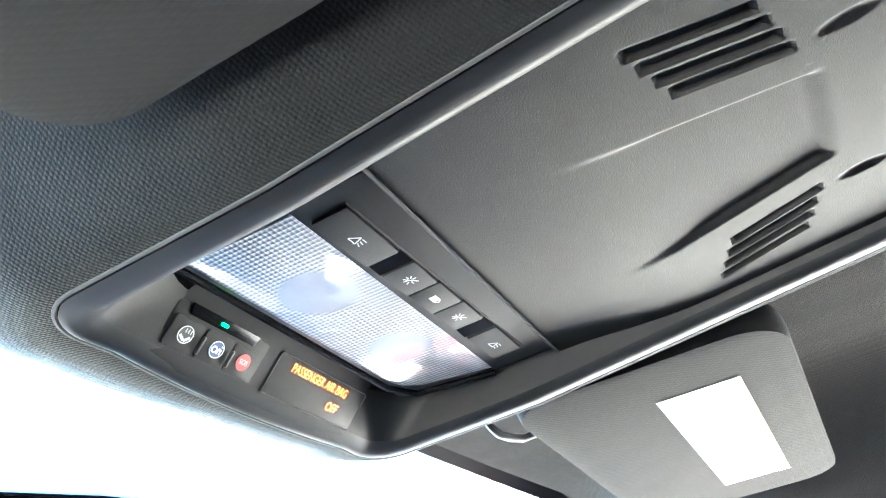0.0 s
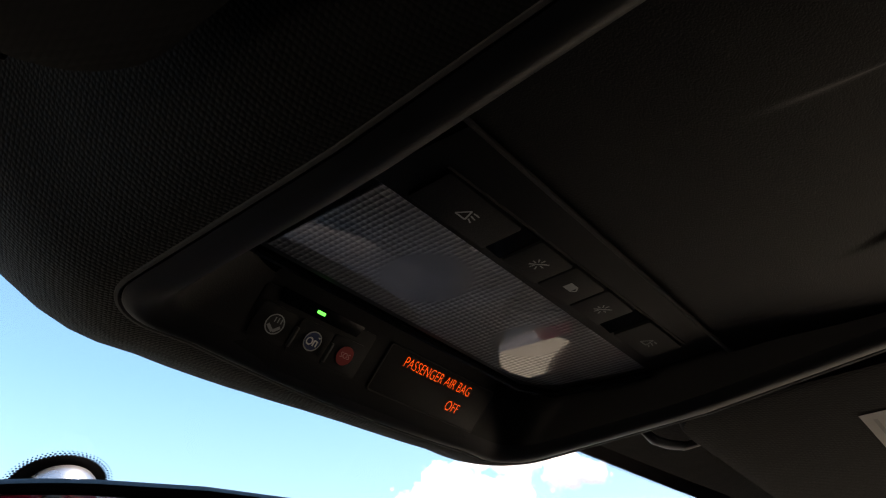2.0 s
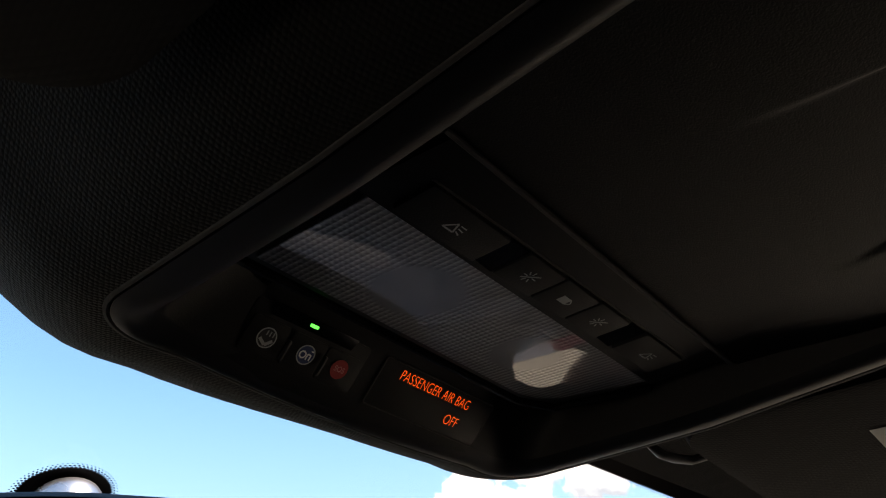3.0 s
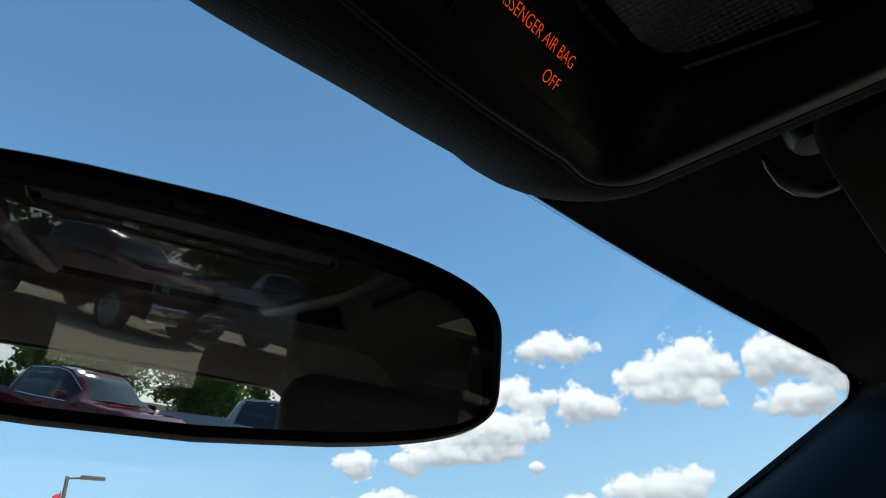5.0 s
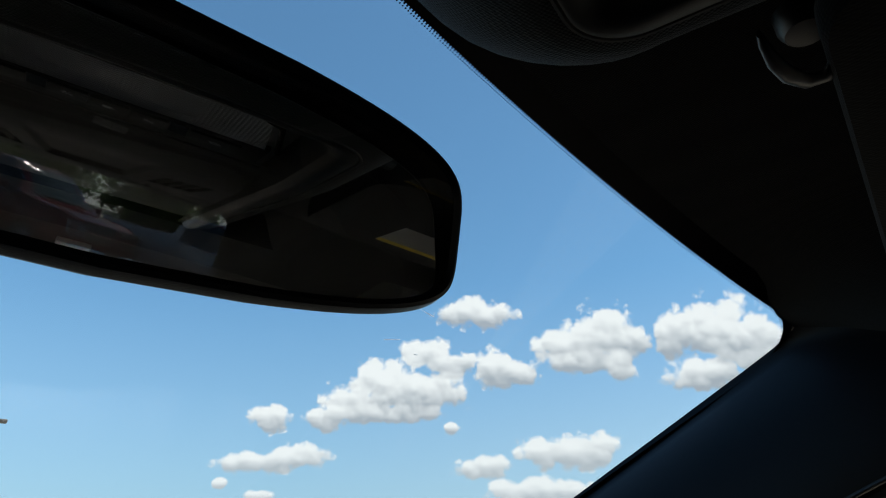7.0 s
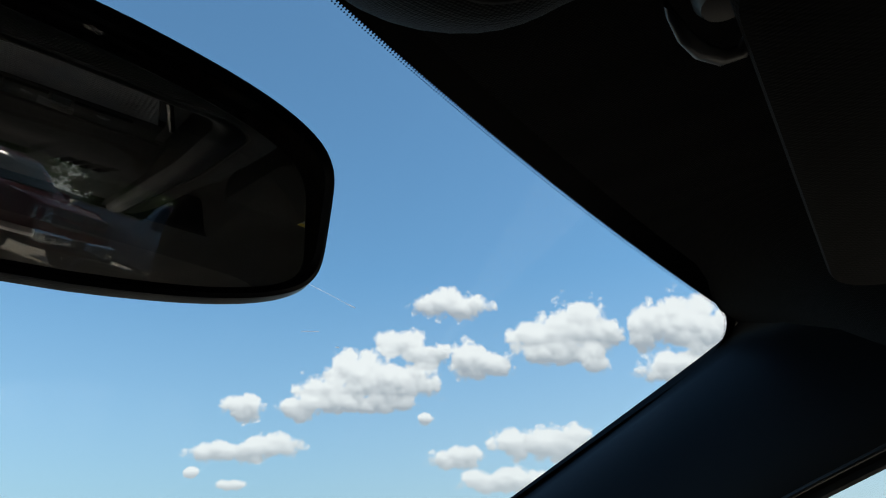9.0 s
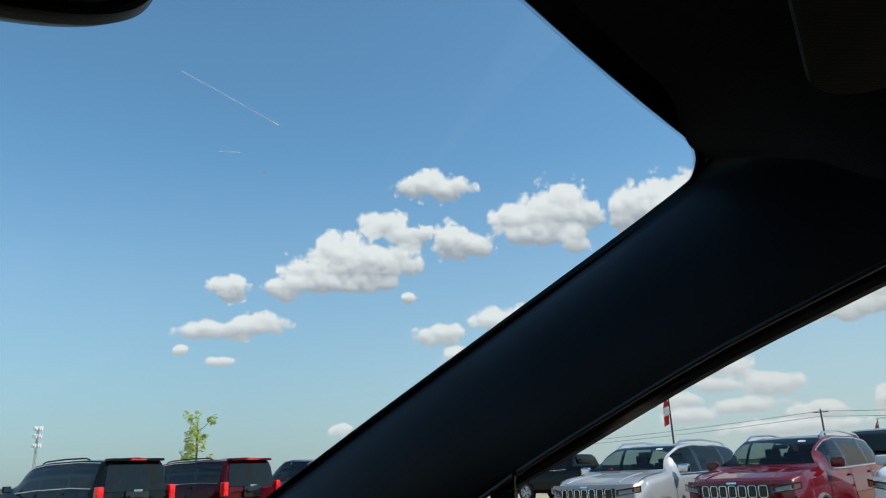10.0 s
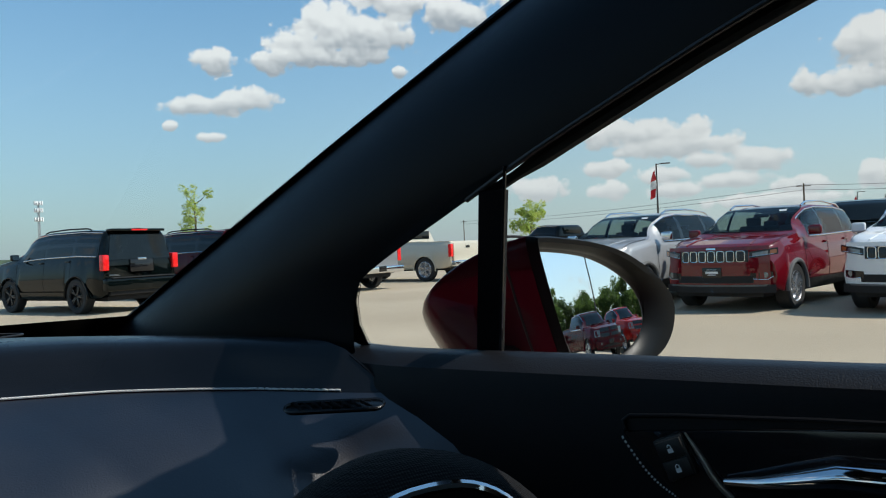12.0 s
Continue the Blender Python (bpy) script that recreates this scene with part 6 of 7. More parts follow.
def rear_details(ob, sh, shape, colour):
    half, W = sh["L"] / 2, sh["W"]
    if shape == "large_suv":
        part("bumper", box(W * 1.88, 0.20, 0.30, (0, -half + 0.02, 0.66), 0.06, 3), PAINTS[colour], ob)
        part("bumper_step", box(W * 1.6, 0.10, 0.03, (0, -half - 0.045, 0.815), 0.01), DARK_CLAD, ob)
        part("rear_valance", box(W * 1.6, 0.12, 0.12, (0, -half + 0.06, 0.48), 0.03), DARK_CLAD, ob)
        for sx in (-1, 1):
            part("tail_lamp", box(0.155, 0.16, 0.36, (sx * (W - 0.105), -half + 0.055, 1.16), 0.03, 3), TAIL_RED, ob)
        pr = part("plate_recess", box(0.62, 0.03, 0.30, (0, -half - 0.004, 1.08), 0.03), GLOSS_BLACK, ob)
        part("plate_frame", box(0.40, 0.02, 0.18, (0, -half - 0.02, 1.06), 0.01), GLOSS_BLACK, pr)
        part("badge", box(0.22, 0.015, 0.045, (0, -half - 0.02, 1.23), 0.01), CHROME, ob)
        part("lettering_bar", box(0.26, 0.008, 0.035, (-0.72, -half - 0.015, 0.88)), CHROME, ob)
        part("spoiler", box(W * 1.36, 0.24, 0.06, (0, -half + 0.16, 1.905), 0.02, 3), PAINTS[colour], ob)
        part("brake_lamp", box(0.42, 0.02, 0.035, (0, -half + 0.032, 1.905), 0.008), TAIL_RED, ob)
        part("exhaust", tube([(0.55, -half + 0.12, 0.42), (0.55, -half + 0.02, 0.41)], 0.035, 10), CHROME, ob)
    elif shape == "pickup":
        part("tailgate", box(W * 1.66, 0.05, 0.60, (0, -half + 0.01, 0.99), 0.02), PAINTS[colour], ob)
        part("gate_handle", box(0.24, 0.02, 0.08, (0, -half - 0.02, 1.16), 0.02), DARK_CLAD, ob)
        part("bumper", box(W * 1.9, 0.18, 0.20, (0, -half - 0.07, 0.60), 0.04, 3), CHROME, ob)
        for sx in (-1, 1):
            part("tail_lamp", box(0.15, 0.12, 0.44, (sx * (W - 0.075), -half + 0.05, 1.05), 0.02, 3), TAIL_RED, ob)
        part("number_plate", box(0.31, 0.012, 0.16, (0, -half - 0.165, 0.62), 0.004), GLOSS_BLACK, ob)
    else:
        part("bumper", box(W * 1.86, 0.16, 0.30, (0, -half + 0.03, 0.55), 0.06, 3), DARK_CLAD, ob)
        for sx in (-1, 1):
            part("tail_lamp", box(0.34, 0.10, 0.10, (sx * (W - 0.22), -half + 0.06, 0.98), 0.03, 3), TAIL_RED, ob)


vehicle("crossover_car", "red metallic compact crossover with chrome grille slots, parked nose out", "crossover", "red", (14.53, 1.63), -75, group="parked crossovers")
vehicle("crossover_car", "silver compact crossover with chrome grille slots, parked nose out", "crossover", "silver", (14.85, 4.05), -75, group="parked crossovers")
vehicle("crossover_car", "white compact crossover with chrome grille slots, parked nose out", "crossover", "white", (14.2, -0.95), -75, group="parked crossovers")
vehicle("large_suv", "black full-size SUV with dark wheels seen from behind", "large_suv", "black", (12.03, 17.48), 3.6, details="rails", rim=DARK_RIM, group="parked large cars")
vehicle("large_suv", "dark red full-size SUV beside the black one", "large_suv", "maroon", (15.9, 17.7), 4, details="rails", group="parked large cars")
vehicle("pickup_truck", "tan metallic pickup truck with its tailgate up", "pickup", "tan", (23.6, 15.2), 6, group="parked pickups")
vehicle("pickup_truck", "grey pickup truck beside the tan one", "pickup", "grey", (18.7, 15.5), 8, group="parked pickups")
vehicle("pickup_truck", "black pickup truck with red tail lamps", "pickup", "black", (31.2, 12.0), 20, group="parked pickups")
vehicle("large_suv", "black SUV in the row behind the crossovers", "large_suv", "black", (22.5, 0.2), -95, group="parked large cars")
vehicle("crossover_car", "red crossover in the far row", "crossover", "red", (32.0, -0.6), -95, group="parked crossovers")
vehicle("pickup_truck", "maroon pickup truck with a dark grille, facing the car", "pickup", "maroon", (8.4, -15.0), 0, group="trucks behind the car")
vehicle("pickup_truck", "bright red pickup truck with a red grille cross, facing the car", "pickup", "bright_red", (12.0, -16.5), 0, group="trucks behind the car")
vehicle("pickup_truck", "dark red pickup truck with a chrome bumper, behind the car", "pickup", "maroon", (-0.75, -16.9), 40, details="chrome", group="trucks behind the car")
vehicle("large_suv", "black SUV beside the dark red pickup behind the car", "large_suv", "black", (-4.6, -17.6), 40, group="trucks behind the car")
vehicle("pickup_truck", "grey metallic pickup truck behind the car", "pickup", "grey", (3.5, -16.6), 42, details="chrome", group="trucks behind the car")

# ---- ground, poles, trees, sky ----
m, nt, p = mat_base("lot_surface")
co = nt.nodes.new("ShaderNodeTexCoord").outputs["Object"]
n1, n2, n3 = node(nt, "ShaderNodeTexNoise", Scale=0.25, Detail=8.0), node(nt, "ShaderNodeTexNoise", Scale=60.0, Detail=4.0), node(nt, "ShaderNodeTexVoronoi", Scale=140.0)
for n in (n1, n2, n3):
    nt.links.new(co, n.inputs["Vector"])
big = mixed(nt, ramped(nt, n1.outputs[0], 0.3, 0.7), (0.415, 0.335, 0.235), (0.52, 0.425, 0.305))
g = nt.nodes.new("ShaderNodeMix")
g.data_type, g.blend_type = "RGBA", "MULTIPLY"
g.inputs[0].default_value = 0.6
nt.links.new(big, g.inputs[6])
nt.links.new(mixed(nt, ramped(nt, n2.outputs[0], 0.3, 0.7), (0.7, 0.7, 0.7), (1.1, 1.1, 1.1)), g.inputs[7])
nt.links.new(g.outputs[2], p.inputs["Base Color"])
p.inputs["Roughness"].default_value = 0.9
b = node(nt, "ShaderNodeBump", Strength=0.5, Distance=0.01)
nt.links.new(n3.outputs["Distance"], b.inputs["Height"])
nt.links.new(b.outputs[0], p.inputs["Normal"])
ground = part("ground", sheet([[(x, y, 0.0) for x in np.linspace(-2500, 2500, 21)] for y in np.linspace(-2500, 2500, 21)]), m)
tagged(ground, "pale weathered asphalt of the car lot", "ground", kind="structure")

world = bpy.data.worlds.new("sky")
scene.world = world
world.use_nodes = True
nt = world.node_tree
bg = nt.nodes["Background"]
sky = nt.nodes.new("ShaderNodeTexSky")
sky.sky_type, sky.sun_disc = "NISHITA", False
sky.sun_elevation, sky.sun_rotation = SUN_EL, SUN_AZ
sky.altitude, sky.air_density, sky.dust_density, sky.ozone_density = 200, 1.0, 0.5, 1.8
nt.links.new(sky.outputs[0], bg.inputs[0])
bg.inputs[1].default_value = 0.15

# ---- trees, poles, tower ----
BARK = surface("bark", (0.11, 0.085, 0.06), 0.9, coarse=8, fine=60, bump=0.8, depth=0.02)


def leaf_material(name, a, b):
    m, nt, p = mat_base(name)
    gi = nt.nodes.new("ShaderNodeNewGeometry")
    nt.links.new(mixed(nt, gi.outputs["Random Per Island"], a, b), p.inputs["Base Color"])
    p.inputs["Roughness"].default_value = 0.6
    p.inputs["Specular IOR Level"].default_value = 0.25
    tl, mx = nt.nodes.new("ShaderNodeBsdfTranslucent"), nt.nodes.new("ShaderNodeMixShader")
    nt.links.new(mixed(nt, gi.outputs["Random Per Island"], tuple(1.5 * c for c in a), tuple(1.5 * c for c in b)), tl.inputs[0])
    mx.inputs[0].default_value = 0.45
    nt.links.new(p.outputs[0], mx.inputs[1])
    nt.links.new(tl.outputs[0], mx.inputs[2])
    nt.links.new(mx.outputs[0], nt.nodes["Material Output"].inputs[0])
    return m


LEAF_YOUNG = leaf_material("young_leaves", (0.26, 0.34, 0.06), (0.44, 0.50, 0.15))
LEAF_DARK = leaf_material("dark_leaves", (0.045, 0.085, 0.018), (0.11, 0.16, 0.04))


def leaves(rng, clumps, per, size):
    """Small bent leaf blades strewn round clump centres."""
    bm = bmesh.new()
    for c, r in clumps:
        for _ in range(per):
            d = Vector((rng.gauss(0, 1), rng.gauss(0, 1), rng.gauss(0, 0.8)))
            q = c + d.normalized() * r * rng.random() ** 0.4
            t = Vector((rng.gauss(0, 1), rng.gauss(0, 1), rng.gauss(0, 1))).normalized()
            u = t.orthogonal().normalized()
            s = size * rng.uniform(0.6, 1.3)
            vs = [bm.verts.new(q + s * (a * t + b * u)) for a, b in ((-0.5, 0), (0, 0.28), (0.5, 0), (0, -0.28))]
            bm.faces.new(vs)
    return bm


def tree(name, label, at, height, spread, seed, leaf, per=26, size=0.16, bare=0.25, limbs=11):
    rng = random.Random(seed)
    ob = thing(name, label, "tree", "trees", at=(*at, 0))
    lean = Vector((rng.uniform(-0.04, 0.04), rng.uniform(-0.04, 0.04), 1))
    part("trunk", tube([lean * (height * q * 0.85) for q in (0, 0.3, 0.6, 1)], [0.028 * height ** 0.8, 0.022 * height ** 0.8, 0.013 * height ** 0.8, 0.003 * height], 8), BARK, ob)
    clumps, arms = [], []
    for k in range(limbs):
        q = lerp(bare, 0.95, (k + rng.random()) / limbs)
        a = rng.uniform(0, 2 * math.pi)
        base = lean * (height * q * 0.85)
        reach = spread * (0.35 + 0.65 * math.sin(math.pi * min(1, (q - bare) / (1 - bare) * 0.8 + 0.15))) * rng.uniform(0.55, 1.1)
        tip = base + Vector((math.cos(a) * reach, math.sin(a) * reach, height * rng.uniform(0.06, 0.16)))
        arms.append(tube([base, base.lerp(tip, 0.5) + Vector((0, 0, -0.02 * height)), tip], [0.010 * height ** 0.7, 0.006 * height ** 0.7, 0.002], 5))
        for j in range(4):
            c = base.lerp(tip, rng.uniform(0.35, 1.1)) + Vector((rng.gauss(0, 1), rng.gauss(0, 1), rng.gauss(0, 1))) * spread * 0.12
            clumps.append((c, spread * rng.uniform(0.14, 0.30)))
    clumps.append((lean * height * 0.93, spread * 0.22))
    part("limbs", joined(*arms), BARK, ob)
    part("crown", leaves(rng, clumps, per, size), leaf, ob, smooth=False)
    return ob


def polar(az, dist):
    return (0.08 + dist * math.sin(radians(az)), 0.07 + dist * math.cos(radians(az)))


tree("young_tree", "slim young tree with yellow-green leaves behind the parked cars", polar(42.3, 41), 5.2, 1.0, 3, LEAF_YOUNG, per=34, size=0.15, limbs=15)
tree("young_tree", "small young tree beyond the pickups", polar(67.2, 74), 5.2, 1.9, 8, LEAF_YOUNG, per=60, size=0.27, limbs=16)
big = tree("broadleaf_tree", "tall dense dark green tree at the edge of the lot", (16, -46), 7.2, 3.6, 21, LEAF_DARK, per=110, size=0.34, bare=0.08, limbs=22)
big2 = tree("broadleaf_tree", "tall dense dark green tree at the edge of the lot", (25, -48), 6.2, 3.4, 22, LEAF_DARK, per=110, size=0.34, bare=0.06, limbs=20)
rng = random.Random(5)
for k in range(20):
    x = -34 + 4.6 * k + rng.uniform(-1.5, 1.5)
    sc = rng.uniform(0.75, 1.15)
    c = copy_thing(big if k % 2 else big2, pose(x, -48 + rng.uniform(-4, 3), 0, 0, 0, rng.uniform(0, 360)))
    c.scale = (sc, sc, sc * rng.uniform(0.85, 1.1))

# far belt of woods round the horizon
N_FAR = 420
ring_pts = []
for k in range(N_FAR + 1):
    a = 2 * math.pi * k / N_FAR
    h = 3.2 + 3.2 * noise.fractal(Vector((math.cos(a) * 9, math.sin(a) * 9, 0.3)), 1.0, 2.0, 5) + 1.2 * noise.noise(Vector((math.cos(a) * 90, math.sin(a) * 90, 1)))
    ring_pts.append([(math.cos(a) * 640, math.sin(a) * 640, -0.2), (math.cos(a) * 648, math.sin(a) * 648, max(0.8, h)), (math.cos(a) * 668, math.sin(a) * 668, -0.2)])
woods = part("far_woods", sheet(ring_pts), surface("far_foliage", (0.05, 0.075, 0.045), 0.95, coarse=0.15, fine=1.2, bump=0.6, depth=0.6, var=0.4))
tagged(woods, "low green belt of woods along the horizon", "woods", kind="stuff")

POLE = surface("pole_steel", (0.06, 0.055, 0.05), 0.5, 0.4)
GALV = surface("galvanised_steel", (0.35, 0.36, 0.37), 0.5, 0.6)
FLAG_RED = surface("flag_red", (0.50, 0.015, 0.02), 0.8, coarse=4, bump=0)
FLAG_WHITE = surface("flag_white", (0.75, 0.75, 0.74), 0.8, bump=0)


def lamp_post(at, height, arm_az, flagged=True):
    ob = thing("street_lamp", "dark steel lot lamp with a red and white flag" if flagged else "dark steel lot lamp post", "street lamp", "lot lamps", at=(*at, 0))
    part("post", tube([(0, 0, 0), (0, 0, height * 0.5), (0, 0, height)], [0.12, 0.10, 0.075], 10), POLE, ob)
    d = Vector((math.sin(radians(arm_az)), math.cos(radians(arm_az)), 0))
    part("arm", tube([Vector((0, 0, height - 0.08)), d * 0.6 + Vector((0, 0, height - 0.02))], 0.04, 8), POLE, ob)
    part("lamp_head", moved(box(0.36, 0.95, 0.12, (0, 0, 0), 0.04), Matrix.Translation(d * 0.95 + Vector((0, 0, height))) @ Matrix.Rotation(-radians(arm_az), 4, "Z")), POLE, ob)
    if flagged:
        f = thing("flag", "limp red and white flag on the lamp post", "flag", "flags", at=(*at, 0))
        wv = []
        for q in np.linspace(0, 1, 14):
            z = lerp(height - 0.55, height - 3.6, q)
            wv.append([Vector((0, 0, z)) - d * (0.12 + u * (0.20 + 0.50 * q ** 0.7)) + Vector((0.10 * math.sin(7 * q + 5 * u), 0.10 * math.cos(6 * q + 4 * u), -0.25 * u)) for u in np.linspace(0, 1, 7)])
        part("cloth", sheet(wv[:6]), FLAG_RED, f)
        part("cloth_middle", sheet(wv[5:10]), FLAG_WHITE, f)
        part("cloth_end", sheet(wv[9:]), FLAG_RED, f)
    return ob


lamp_post(polar(76.4, 84), 9.0, 160)
lamp_post(polar(24.1, 34), 9.0, 110)
lamp_post(polar(89.3, 170), 8.3, 160)
lamp_post(polar(90.9, 190), 8.2, 160)
lamp_post(polar(150.0, 38), 11.0, 250, False)


def utility_pole(at, height):
    ob = thing("utility_pole", "wooden utility pole with a crossarm", "utility pole", "utility poles", at=(*at, 0))
    part("post", tube([(0, 0, 0), (0, 0, height)], [0.2, 0.14], 8), BARK, ob)
    part("crossarm", box(0.14, 2.4, 0.14, (0, 0, height - 0.5)), BARK, ob)
    for y in (-1.1, -0.4, 0.4, 1.1):
        part("insulator", lathe([(0.05, 0), (0.07, 0.08), (0.04, 0.2), (0.0, 0.22)], 10), GALV, ob).location = (0, y, height - 0.43)
    return ob


U1, U2, U3 = polar(86.1, 150), polar(108, 150), polar(62, 260)
for u in (U1, U2, U3):
    utility_pole(u, 9.6)
wires = thing("power_line", "thin sagging overhead wires", "wires")
for dz in (9.3, 8.4):
    for a, b in ((U1, U2), (U1, U3)):
        pts = []
        for q in np.linspace(0, 1, 17):
            pts.append((lerp(a[0], b[0], q), lerp(a[1], b[1], q), dz - 2.2 * 4 * q * (1 - q) * 0.5))
        part("wire", tube(pts, 0.035, 5), POLE, wires)

tower = thing("cell_tower", "slim lattice cell tower with white antenna panels", "tower", at=(*polar(32.2, 520), 0))
for k in range(3):
    a = 2 * math.pi * k / 3
    part("leg", tube([(1.1 * math.cos(a), 1.1 * math.sin(a), 0), (0.45 * math.cos(a), 0.45 * math.sin(a), 38)], 0.18, 6), GALV, tower)
    b = a + 2 * math.pi / 3
    for z in range(2, 38, 3):
        r0, r1 = lerp(1.1, 0.45, z / 38), lerp(1.1, 0.45, min(1, (z + 3) / 38))
        part("brace", tube([(r0 * math.cos(a), r0 * math.sin(a), z), (r1 * math.cos(b), r1 * math.sin(b), min(38, z + 3))], 0.09, 5), GALV, tower)
for z in (37.5, 33.0, 27.5):
    part("platform", lathe([(1.9, z - 0.12), (1.9, z + 0.12)], 12), GALV, tower)
    for k in range(8):
        a = 2 * math.pi * k / 8
        part("antenna_panel", box(0.6, 0.6, 2.4, (2.2 * math.cos(a), 2.2 * math.sin(a), z + 0.4), 0.1), FLAG_WHITE, tower)

# cumulus: azimuth and elevation of each heap, its half width and half height, in degrees
HIGH_HEAPS = [
    (25.0, 26.6, 0.9, 0.75), (25.9, 27.0, 0.8, 0.6),
    (59.0, 21.7, 2.2, 0.9), (60.8, 21.2, 2.3, 0.8),
    (53.0, 16.3, 3.2, 1.7), (55.6, 15.8, 3.0, 1.6), (50.4, 14.9, 2.6, 1.0), (56.0, 18.4, 2.0, 1.2), (57.8, 17.8, 1.8, 0.9), (48.2, 13.9, 1.6, 0.8), (52.5, 14.2, 4.5, 0.6),
    (61.3, 17.3, 1.5, 1.3), (62.8, 16.9, 1.6, 1.0),
    (67.4, 18.5, 2.6, 1.5), (69.8, 19.6, 2.1, 1.6), (71.2, 18.6, 2.0, 1.4), (70.8, 16.6, 0.9, 1.2), (68.5, 17.3, 3.2, 0.7),
    (75.3, 18.7, 1.5, 1.6), (78.2, 18.6, 2.6, 2.0), (80.3, 17.3, 2.4, 2.2), (77.0, 15.6, 2.6, 1.1),
]
MIDDLE_HEAPS = [
    (44.0, 13.9, 1.3, 0.85), (43.4, 10.8, 2.6, 0.7), (46.2, 11.3, 1.9, 0.8),
    (60.0, 10.2, 1.9, 0.7), (64.6, 11.0, 2.0, 1.0), (67.2, 11.0, 2.6, 1.1), (63.0, 8.5, 2.6, 0.8), (66.0, 8.3, 1.6, 0.7),
    (57.7, 13.1, 0.55, 0.42), (43.5, 8.5, 0.9, 0.38), (52.3, 3.5, 0.7, 0.4), (40.8, 9.4, 0.45, 0.36),
    (90.4, 12.0, 2.2, 1.6), (93.5, 11.0, 3.0, 2.0), (89.6, 9.7, 2.3, 0.9), (86.4, 10.0, 0.8, 0.8),
]
LOW_HEAPS = [
    (73.2, 7.6, 1.80, 0.99), (75.9, 7.4, 2.07, 1.10), (78.6, 7.2, 1.89, 1.10), (80.9, 6.4, 1.36, 0.78), (77.0, 6.3, 3.52, 0.59),
    (79.9, 5.3, 1.36, 0.59), (83.2, 5.2, 1.98, 0.88), (72.8, 5.2, 1.52, 0.65), (67.8, 3.9, 1.98, 0.88), (73.0, 3.5, 1.20, 0.65),
    (76.8, 4.4, 1.60, 0.59), (81.5, 3.8, 2.24, 0.52), (86.2, 3.2, 1.76, 0.59), (77.7, 3.3, 1.60, 0.52), (90.6, 3.6, 1.28, 0.78), (84.0, 2.2, 4.00, 0.45),
]
nt = world.node_tree
tc = nt.nodes.new("ShaderNodeTexCoord")
sep = nt.nodes.new("ShaderNodeSeparateXYZ")
nt.links.new(tc.outputs["Generated"], sep.inputs[0])


def maths(op, a, b=None, c=None):
    n = nt.nodes.new("ShaderNodeMath")
    n.operation = op
    for i, v in enumerate((a, b, c)):
        if v is None:
            continue
        if isinstance(v, (int, float)):
            n.inputs[i].default_value = v
        else:
            nt.links.new(v, n.inputs[i])
    return n.outputs[0]


az = maths("MULTIPLY", maths("ARCTAN2", sep.outputs[0], sep.outputs[1]), 180 / math.pi)
el = maths("MULTIPLY", maths("ARCSINE", sep.outputs[2]), 180 / math.pi)
pos = nt.nodes.new("ShaderNodeCombineXYZ")
nt.links.new(az, pos.inputs[0])
nt.links.new(el, pos.inputs[1])


def fbm(scale, detail, offset=(0, 0, 0), rough=0.6):
    mp = nt.nodes.new("ShaderNodeVectorMath")
    mp.operation = "ADD"
    mp.inputs[1].default_value = offset
    nt.links.new(pos.outputs[0], mp.inputs[0])
    n = node(nt, "ShaderNodeTexNoise", Scale=scale, Detail=detail, Roughness=rough)
    n.noise_dimensions = "2D"
    nt.links.new(mp.outputs[0], n.inputs["Vector"])
    return n.outputs[0]


def puffs(scale, offset=(0, 0, 0)):
    """Round swellings: distance to the nearest puff's middle, on a slightly warped sky."""
    mp = nt.nodes.new("ShaderNodeVectorMath")
    mp.operation = "ADD"
    mp.inputs[1].default_value = offset
    nt.links.new(warped, mp.inputs[0])
    v = node(nt, "ShaderNodeTexVoronoi", Scale=scale)
    v.voronoi_dimensions = "2D"
    nt.links.new(mp.outputs[0], v.inputs["Vector"])
    return v.outputs["Distance"]


warp = nt.nodes.new("ShaderNodeVectorMath")
warp.operation = "MULTIPLY_ADD"
wobble = node(nt, "ShaderNodeTexNoise", Scale=1.4, Detail=4.0, Roughness=0.6)
wobble.noise_dimensions = "2D"
nt.links.new(pos.outputs[0], wobble.inputs["Vector"])
nt.links.new(wobble.outputs["Color"], warp.inputs[0])
warp.inputs[1].default_value = (0.7, 0.7, 0)
nt.links.new(pos.outputs[0], warp.inputs[2])
warped = warp.outputs[0]
coarse_puff, coarse_lit = puffs(0.75), puffs(0.75, (0.16, 0.42, 0))
fine_puff, fine_lit = puffs(2.1), puffs(2.1, (0.06, 0.17, 0))
tiny_puff = puffs(5.2)
near, lift, weight = None, None, None
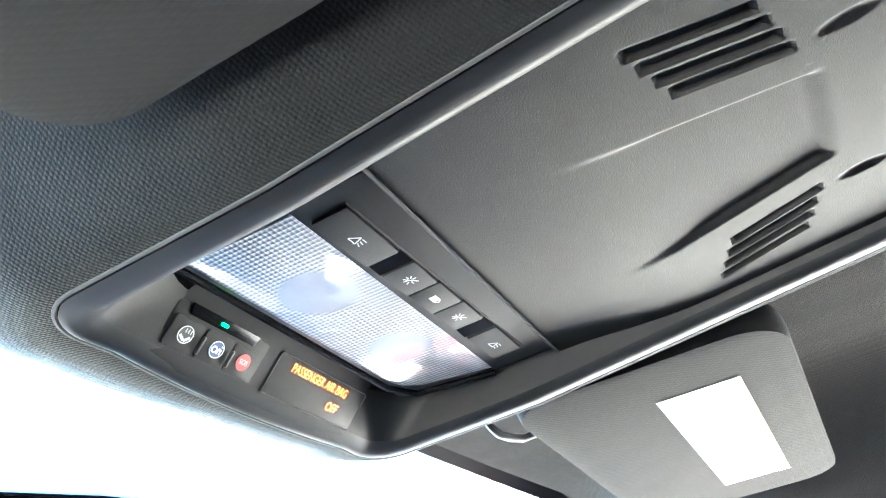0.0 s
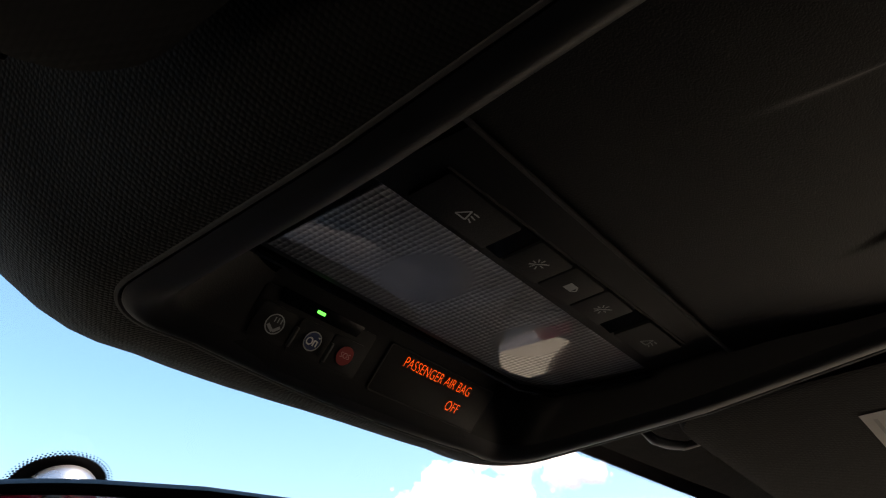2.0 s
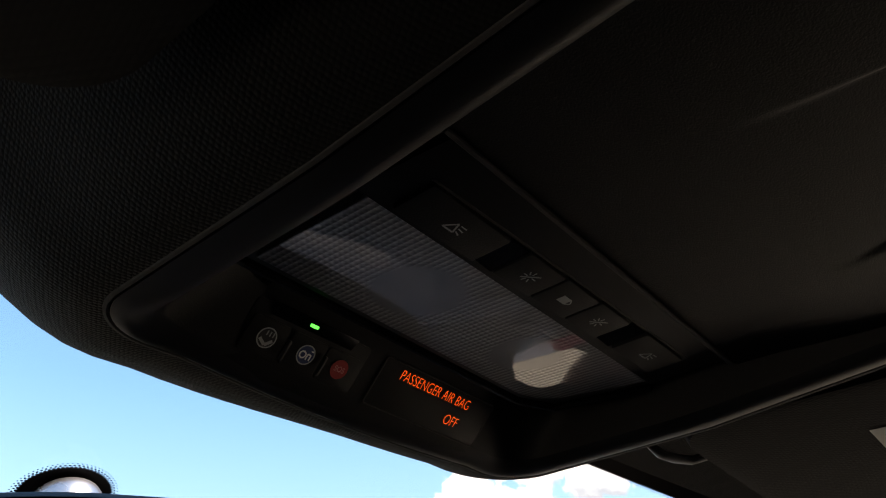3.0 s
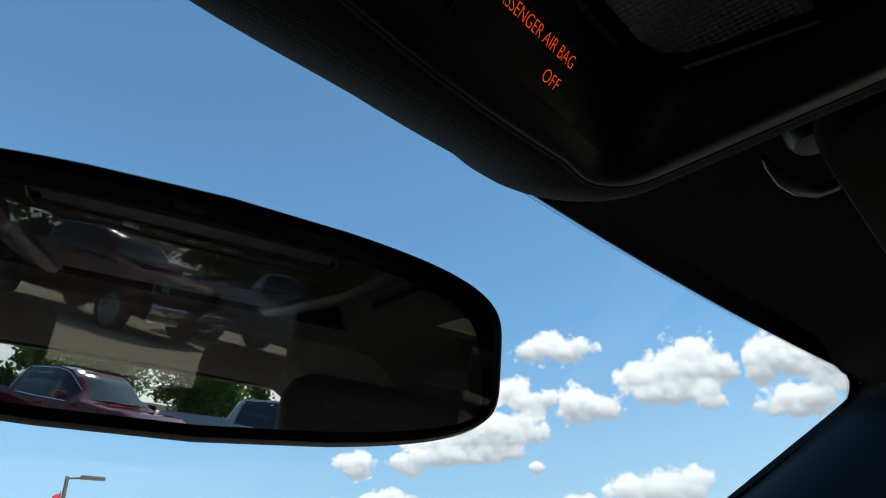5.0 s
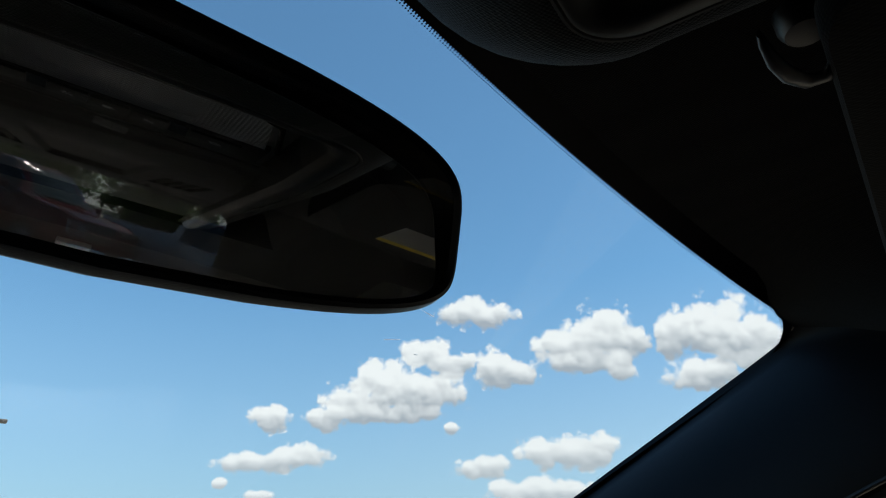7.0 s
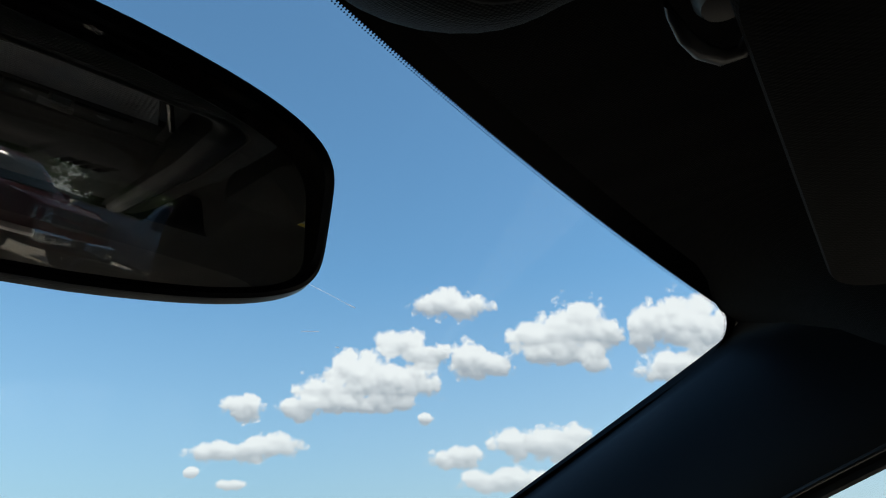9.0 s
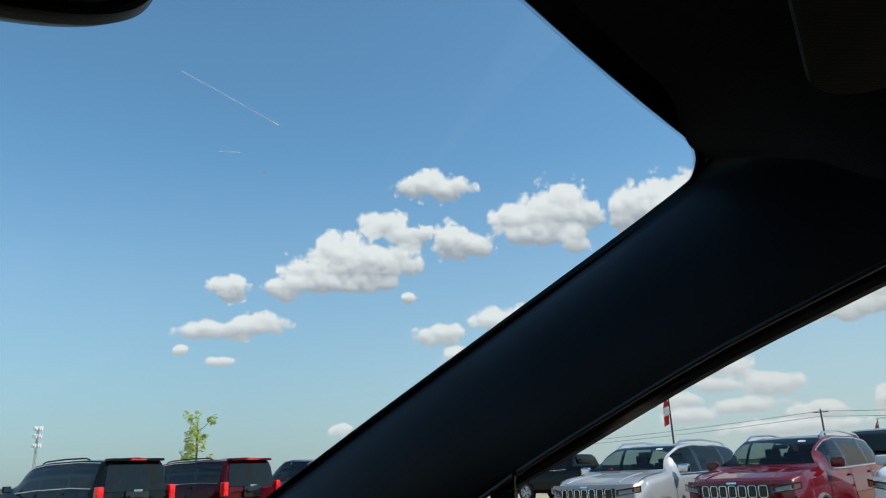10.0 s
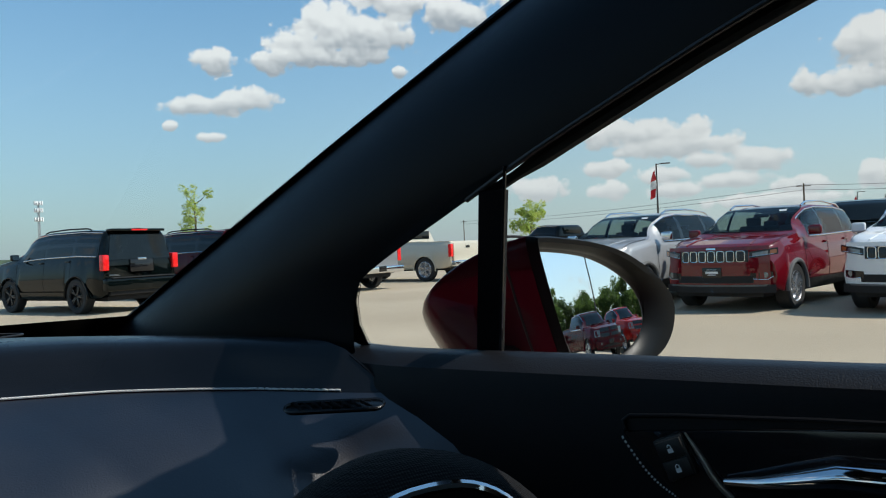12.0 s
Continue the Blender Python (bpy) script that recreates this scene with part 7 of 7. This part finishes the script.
for a, e, w, h in HIGH_HEAPS + MIDDLE_HEAPS + LOW_HEAPS:
    sub = nt.nodes.new("ShaderNodeVectorMath")
    sub.operation = "SUBTRACT"
    nt.links.new(pos.outputs[0], sub.inputs[0])
    sub.inputs[1].default_value = (a, e, 0)
    mul = nt.nodes.new("ShaderNodeVectorMath")
    mul.operation = "MULTIPLY"
    nt.links.new(sub.outputs[0], mul.inputs[0])
    mul.inputs[1].default_value = (0.72 / w, 0.72 / h, 0)
    dist = nt.nodes.new("ShaderNodeVectorMath")
    dist.operation = "LENGTH"
    nt.links.new(mul.outputs[0], dist.inputs[0])
    d = maths("SUBTRACT", 1.0, dist.outputs["Value"])
    near = d if near is None else maths("MAXIMUM", near, d)
    wgt = maths("MAXIMUM", d, 0.0)
    sp = nt.nodes.new("ShaderNodeSeparateXYZ")
    nt.links.new(mul.outputs[0], sp.inputs[0])
    lv = maths("MULTIPLY", wgt, sp.outputs[1])
    lift = lv if lift is None else maths("ADD", lift, lv)
    weight = wgt if weight is None else maths("ADD", weight, wgt)
height_in = maths("DIVIDE", lift, maths("ADD", weight, 0.05))
relief = maths("ADD", maths("MULTIPLY", maths("SUBTRACT", 0.46, coarse_puff), 0.50), maths("MULTIPLY", maths("SUBTRACT", 0.42, fine_puff), 0.19))
relief = maths("ADD", relief, maths("MULTIPLY", maths("SUBTRACT", 0.42, tiny_puff), 0.055))
dens = maths("ADD", maths("ADD", near, relief), maths("MULTIPLY", maths("SUBTRACT", fbm(0.55, 5.0, rough=0.45), 0.5), 0.55))
# scattered heaps all round, outside the stretch of sky listed above
field = ramped(nt, fbm(0.09, 6.0, (200, 40, 0)), 0.56, 0.66)
outside = maths("MAXIMUM", ramped(nt, az, 97.0, 110.0), ramped(nt, az, 10.0, -8.0))
low = maths("MULTIPLY", ramped(nt, el, 0.5, 3.0), ramped(nt, el, 50.0, 25.0))
scatter = maths("MULTIPLY", maths("MULTIPLY", field, outside), low)
cover = maths("MAXIMUM", ramped(nt, dens, 0.13, 0.36), scatter)
tone = maths("ADD", maths("MULTIPLY", height_in, 0.95), maths("MULTIPLY", maths("SUBTRACT", coarse_lit, coarse_puff), 0.42))
tone = maths("ADD", tone, maths("MULTIPLY", maths("SUBTRACT", fine_lit, fine_puff), 0.12))
lit = ramped(nt, tone, -0.46, 0.24)
CLOUD_DARK, CLOUD_LIGHT = (2.5, 2.75, 3.05), (5.75, 5.8, 5.8)
cloud = mixed(nt, lit, CLOUD_DARK, CLOUD_LIGHT)
haze = nt.nodes.new("ShaderNodeMix")
haze.data_type, haze.blend_type = "RGBA", "MULTIPLY"
haze.inputs[0].default_value = 1.0
nt.links.new(sky.outputs[0], haze.inputs[6])
haze.inputs[7].default_value = (0.79, 1.10, 1.12, 1)
both = nt.nodes.new("ShaderNodeMix")
both.data_type = "RGBA"
nt.links.new(maths("MULTIPLY", cover, 0.97), both.inputs[0])
low_haze = nt.nodes.new("ShaderNodeMix")
low_haze.data_type = "RGBA"
nt.links.new(maths("MULTIPLY", maths("POWER", ramped(nt, el, 24.0, 0.0), 1.3), 0.88), low_haze.inputs[0])
nt.links.new(haze.outputs[2], low_haze.inputs[6])
pale = nt.nodes.new("ShaderNodeMix")
pale.data_type = "RGBA"
nt.links.new(ramped(nt, az, 100.0, 140.0), pale.inputs[0])
nt.links.new(mixed(nt, ramped(nt, az, 45.0, 80.0), (2.35, 2.85, 3.2), (3.5, 3.9, 4.25)), pale.inputs[6])
pale.inputs[7].default_value = (5.4, 5.6, 5.8, 1)
nt.links.new(pale.outputs[2], low_haze.inputs[7])
nt.links.new(low_haze.outputs[2], both.inputs[6])
bright_low = nt.nodes.new("ShaderNodeMix")
bright_low.data_type = "RGBA"
nt.links.new(maths("MULTIPLY", ramped(nt, el, 14.0, 4.0), 0.5), bright_low.inputs[0])
nt.links.new(cloud, bright_low.inputs[6])
bright_low.inputs[7].default_value = (5.2, 5.5, 5.65, 1)
nt.links.new(bright_low.outputs[2], both.inputs[7])
nt.links.new(both.outputs[2], bg.inputs[0])
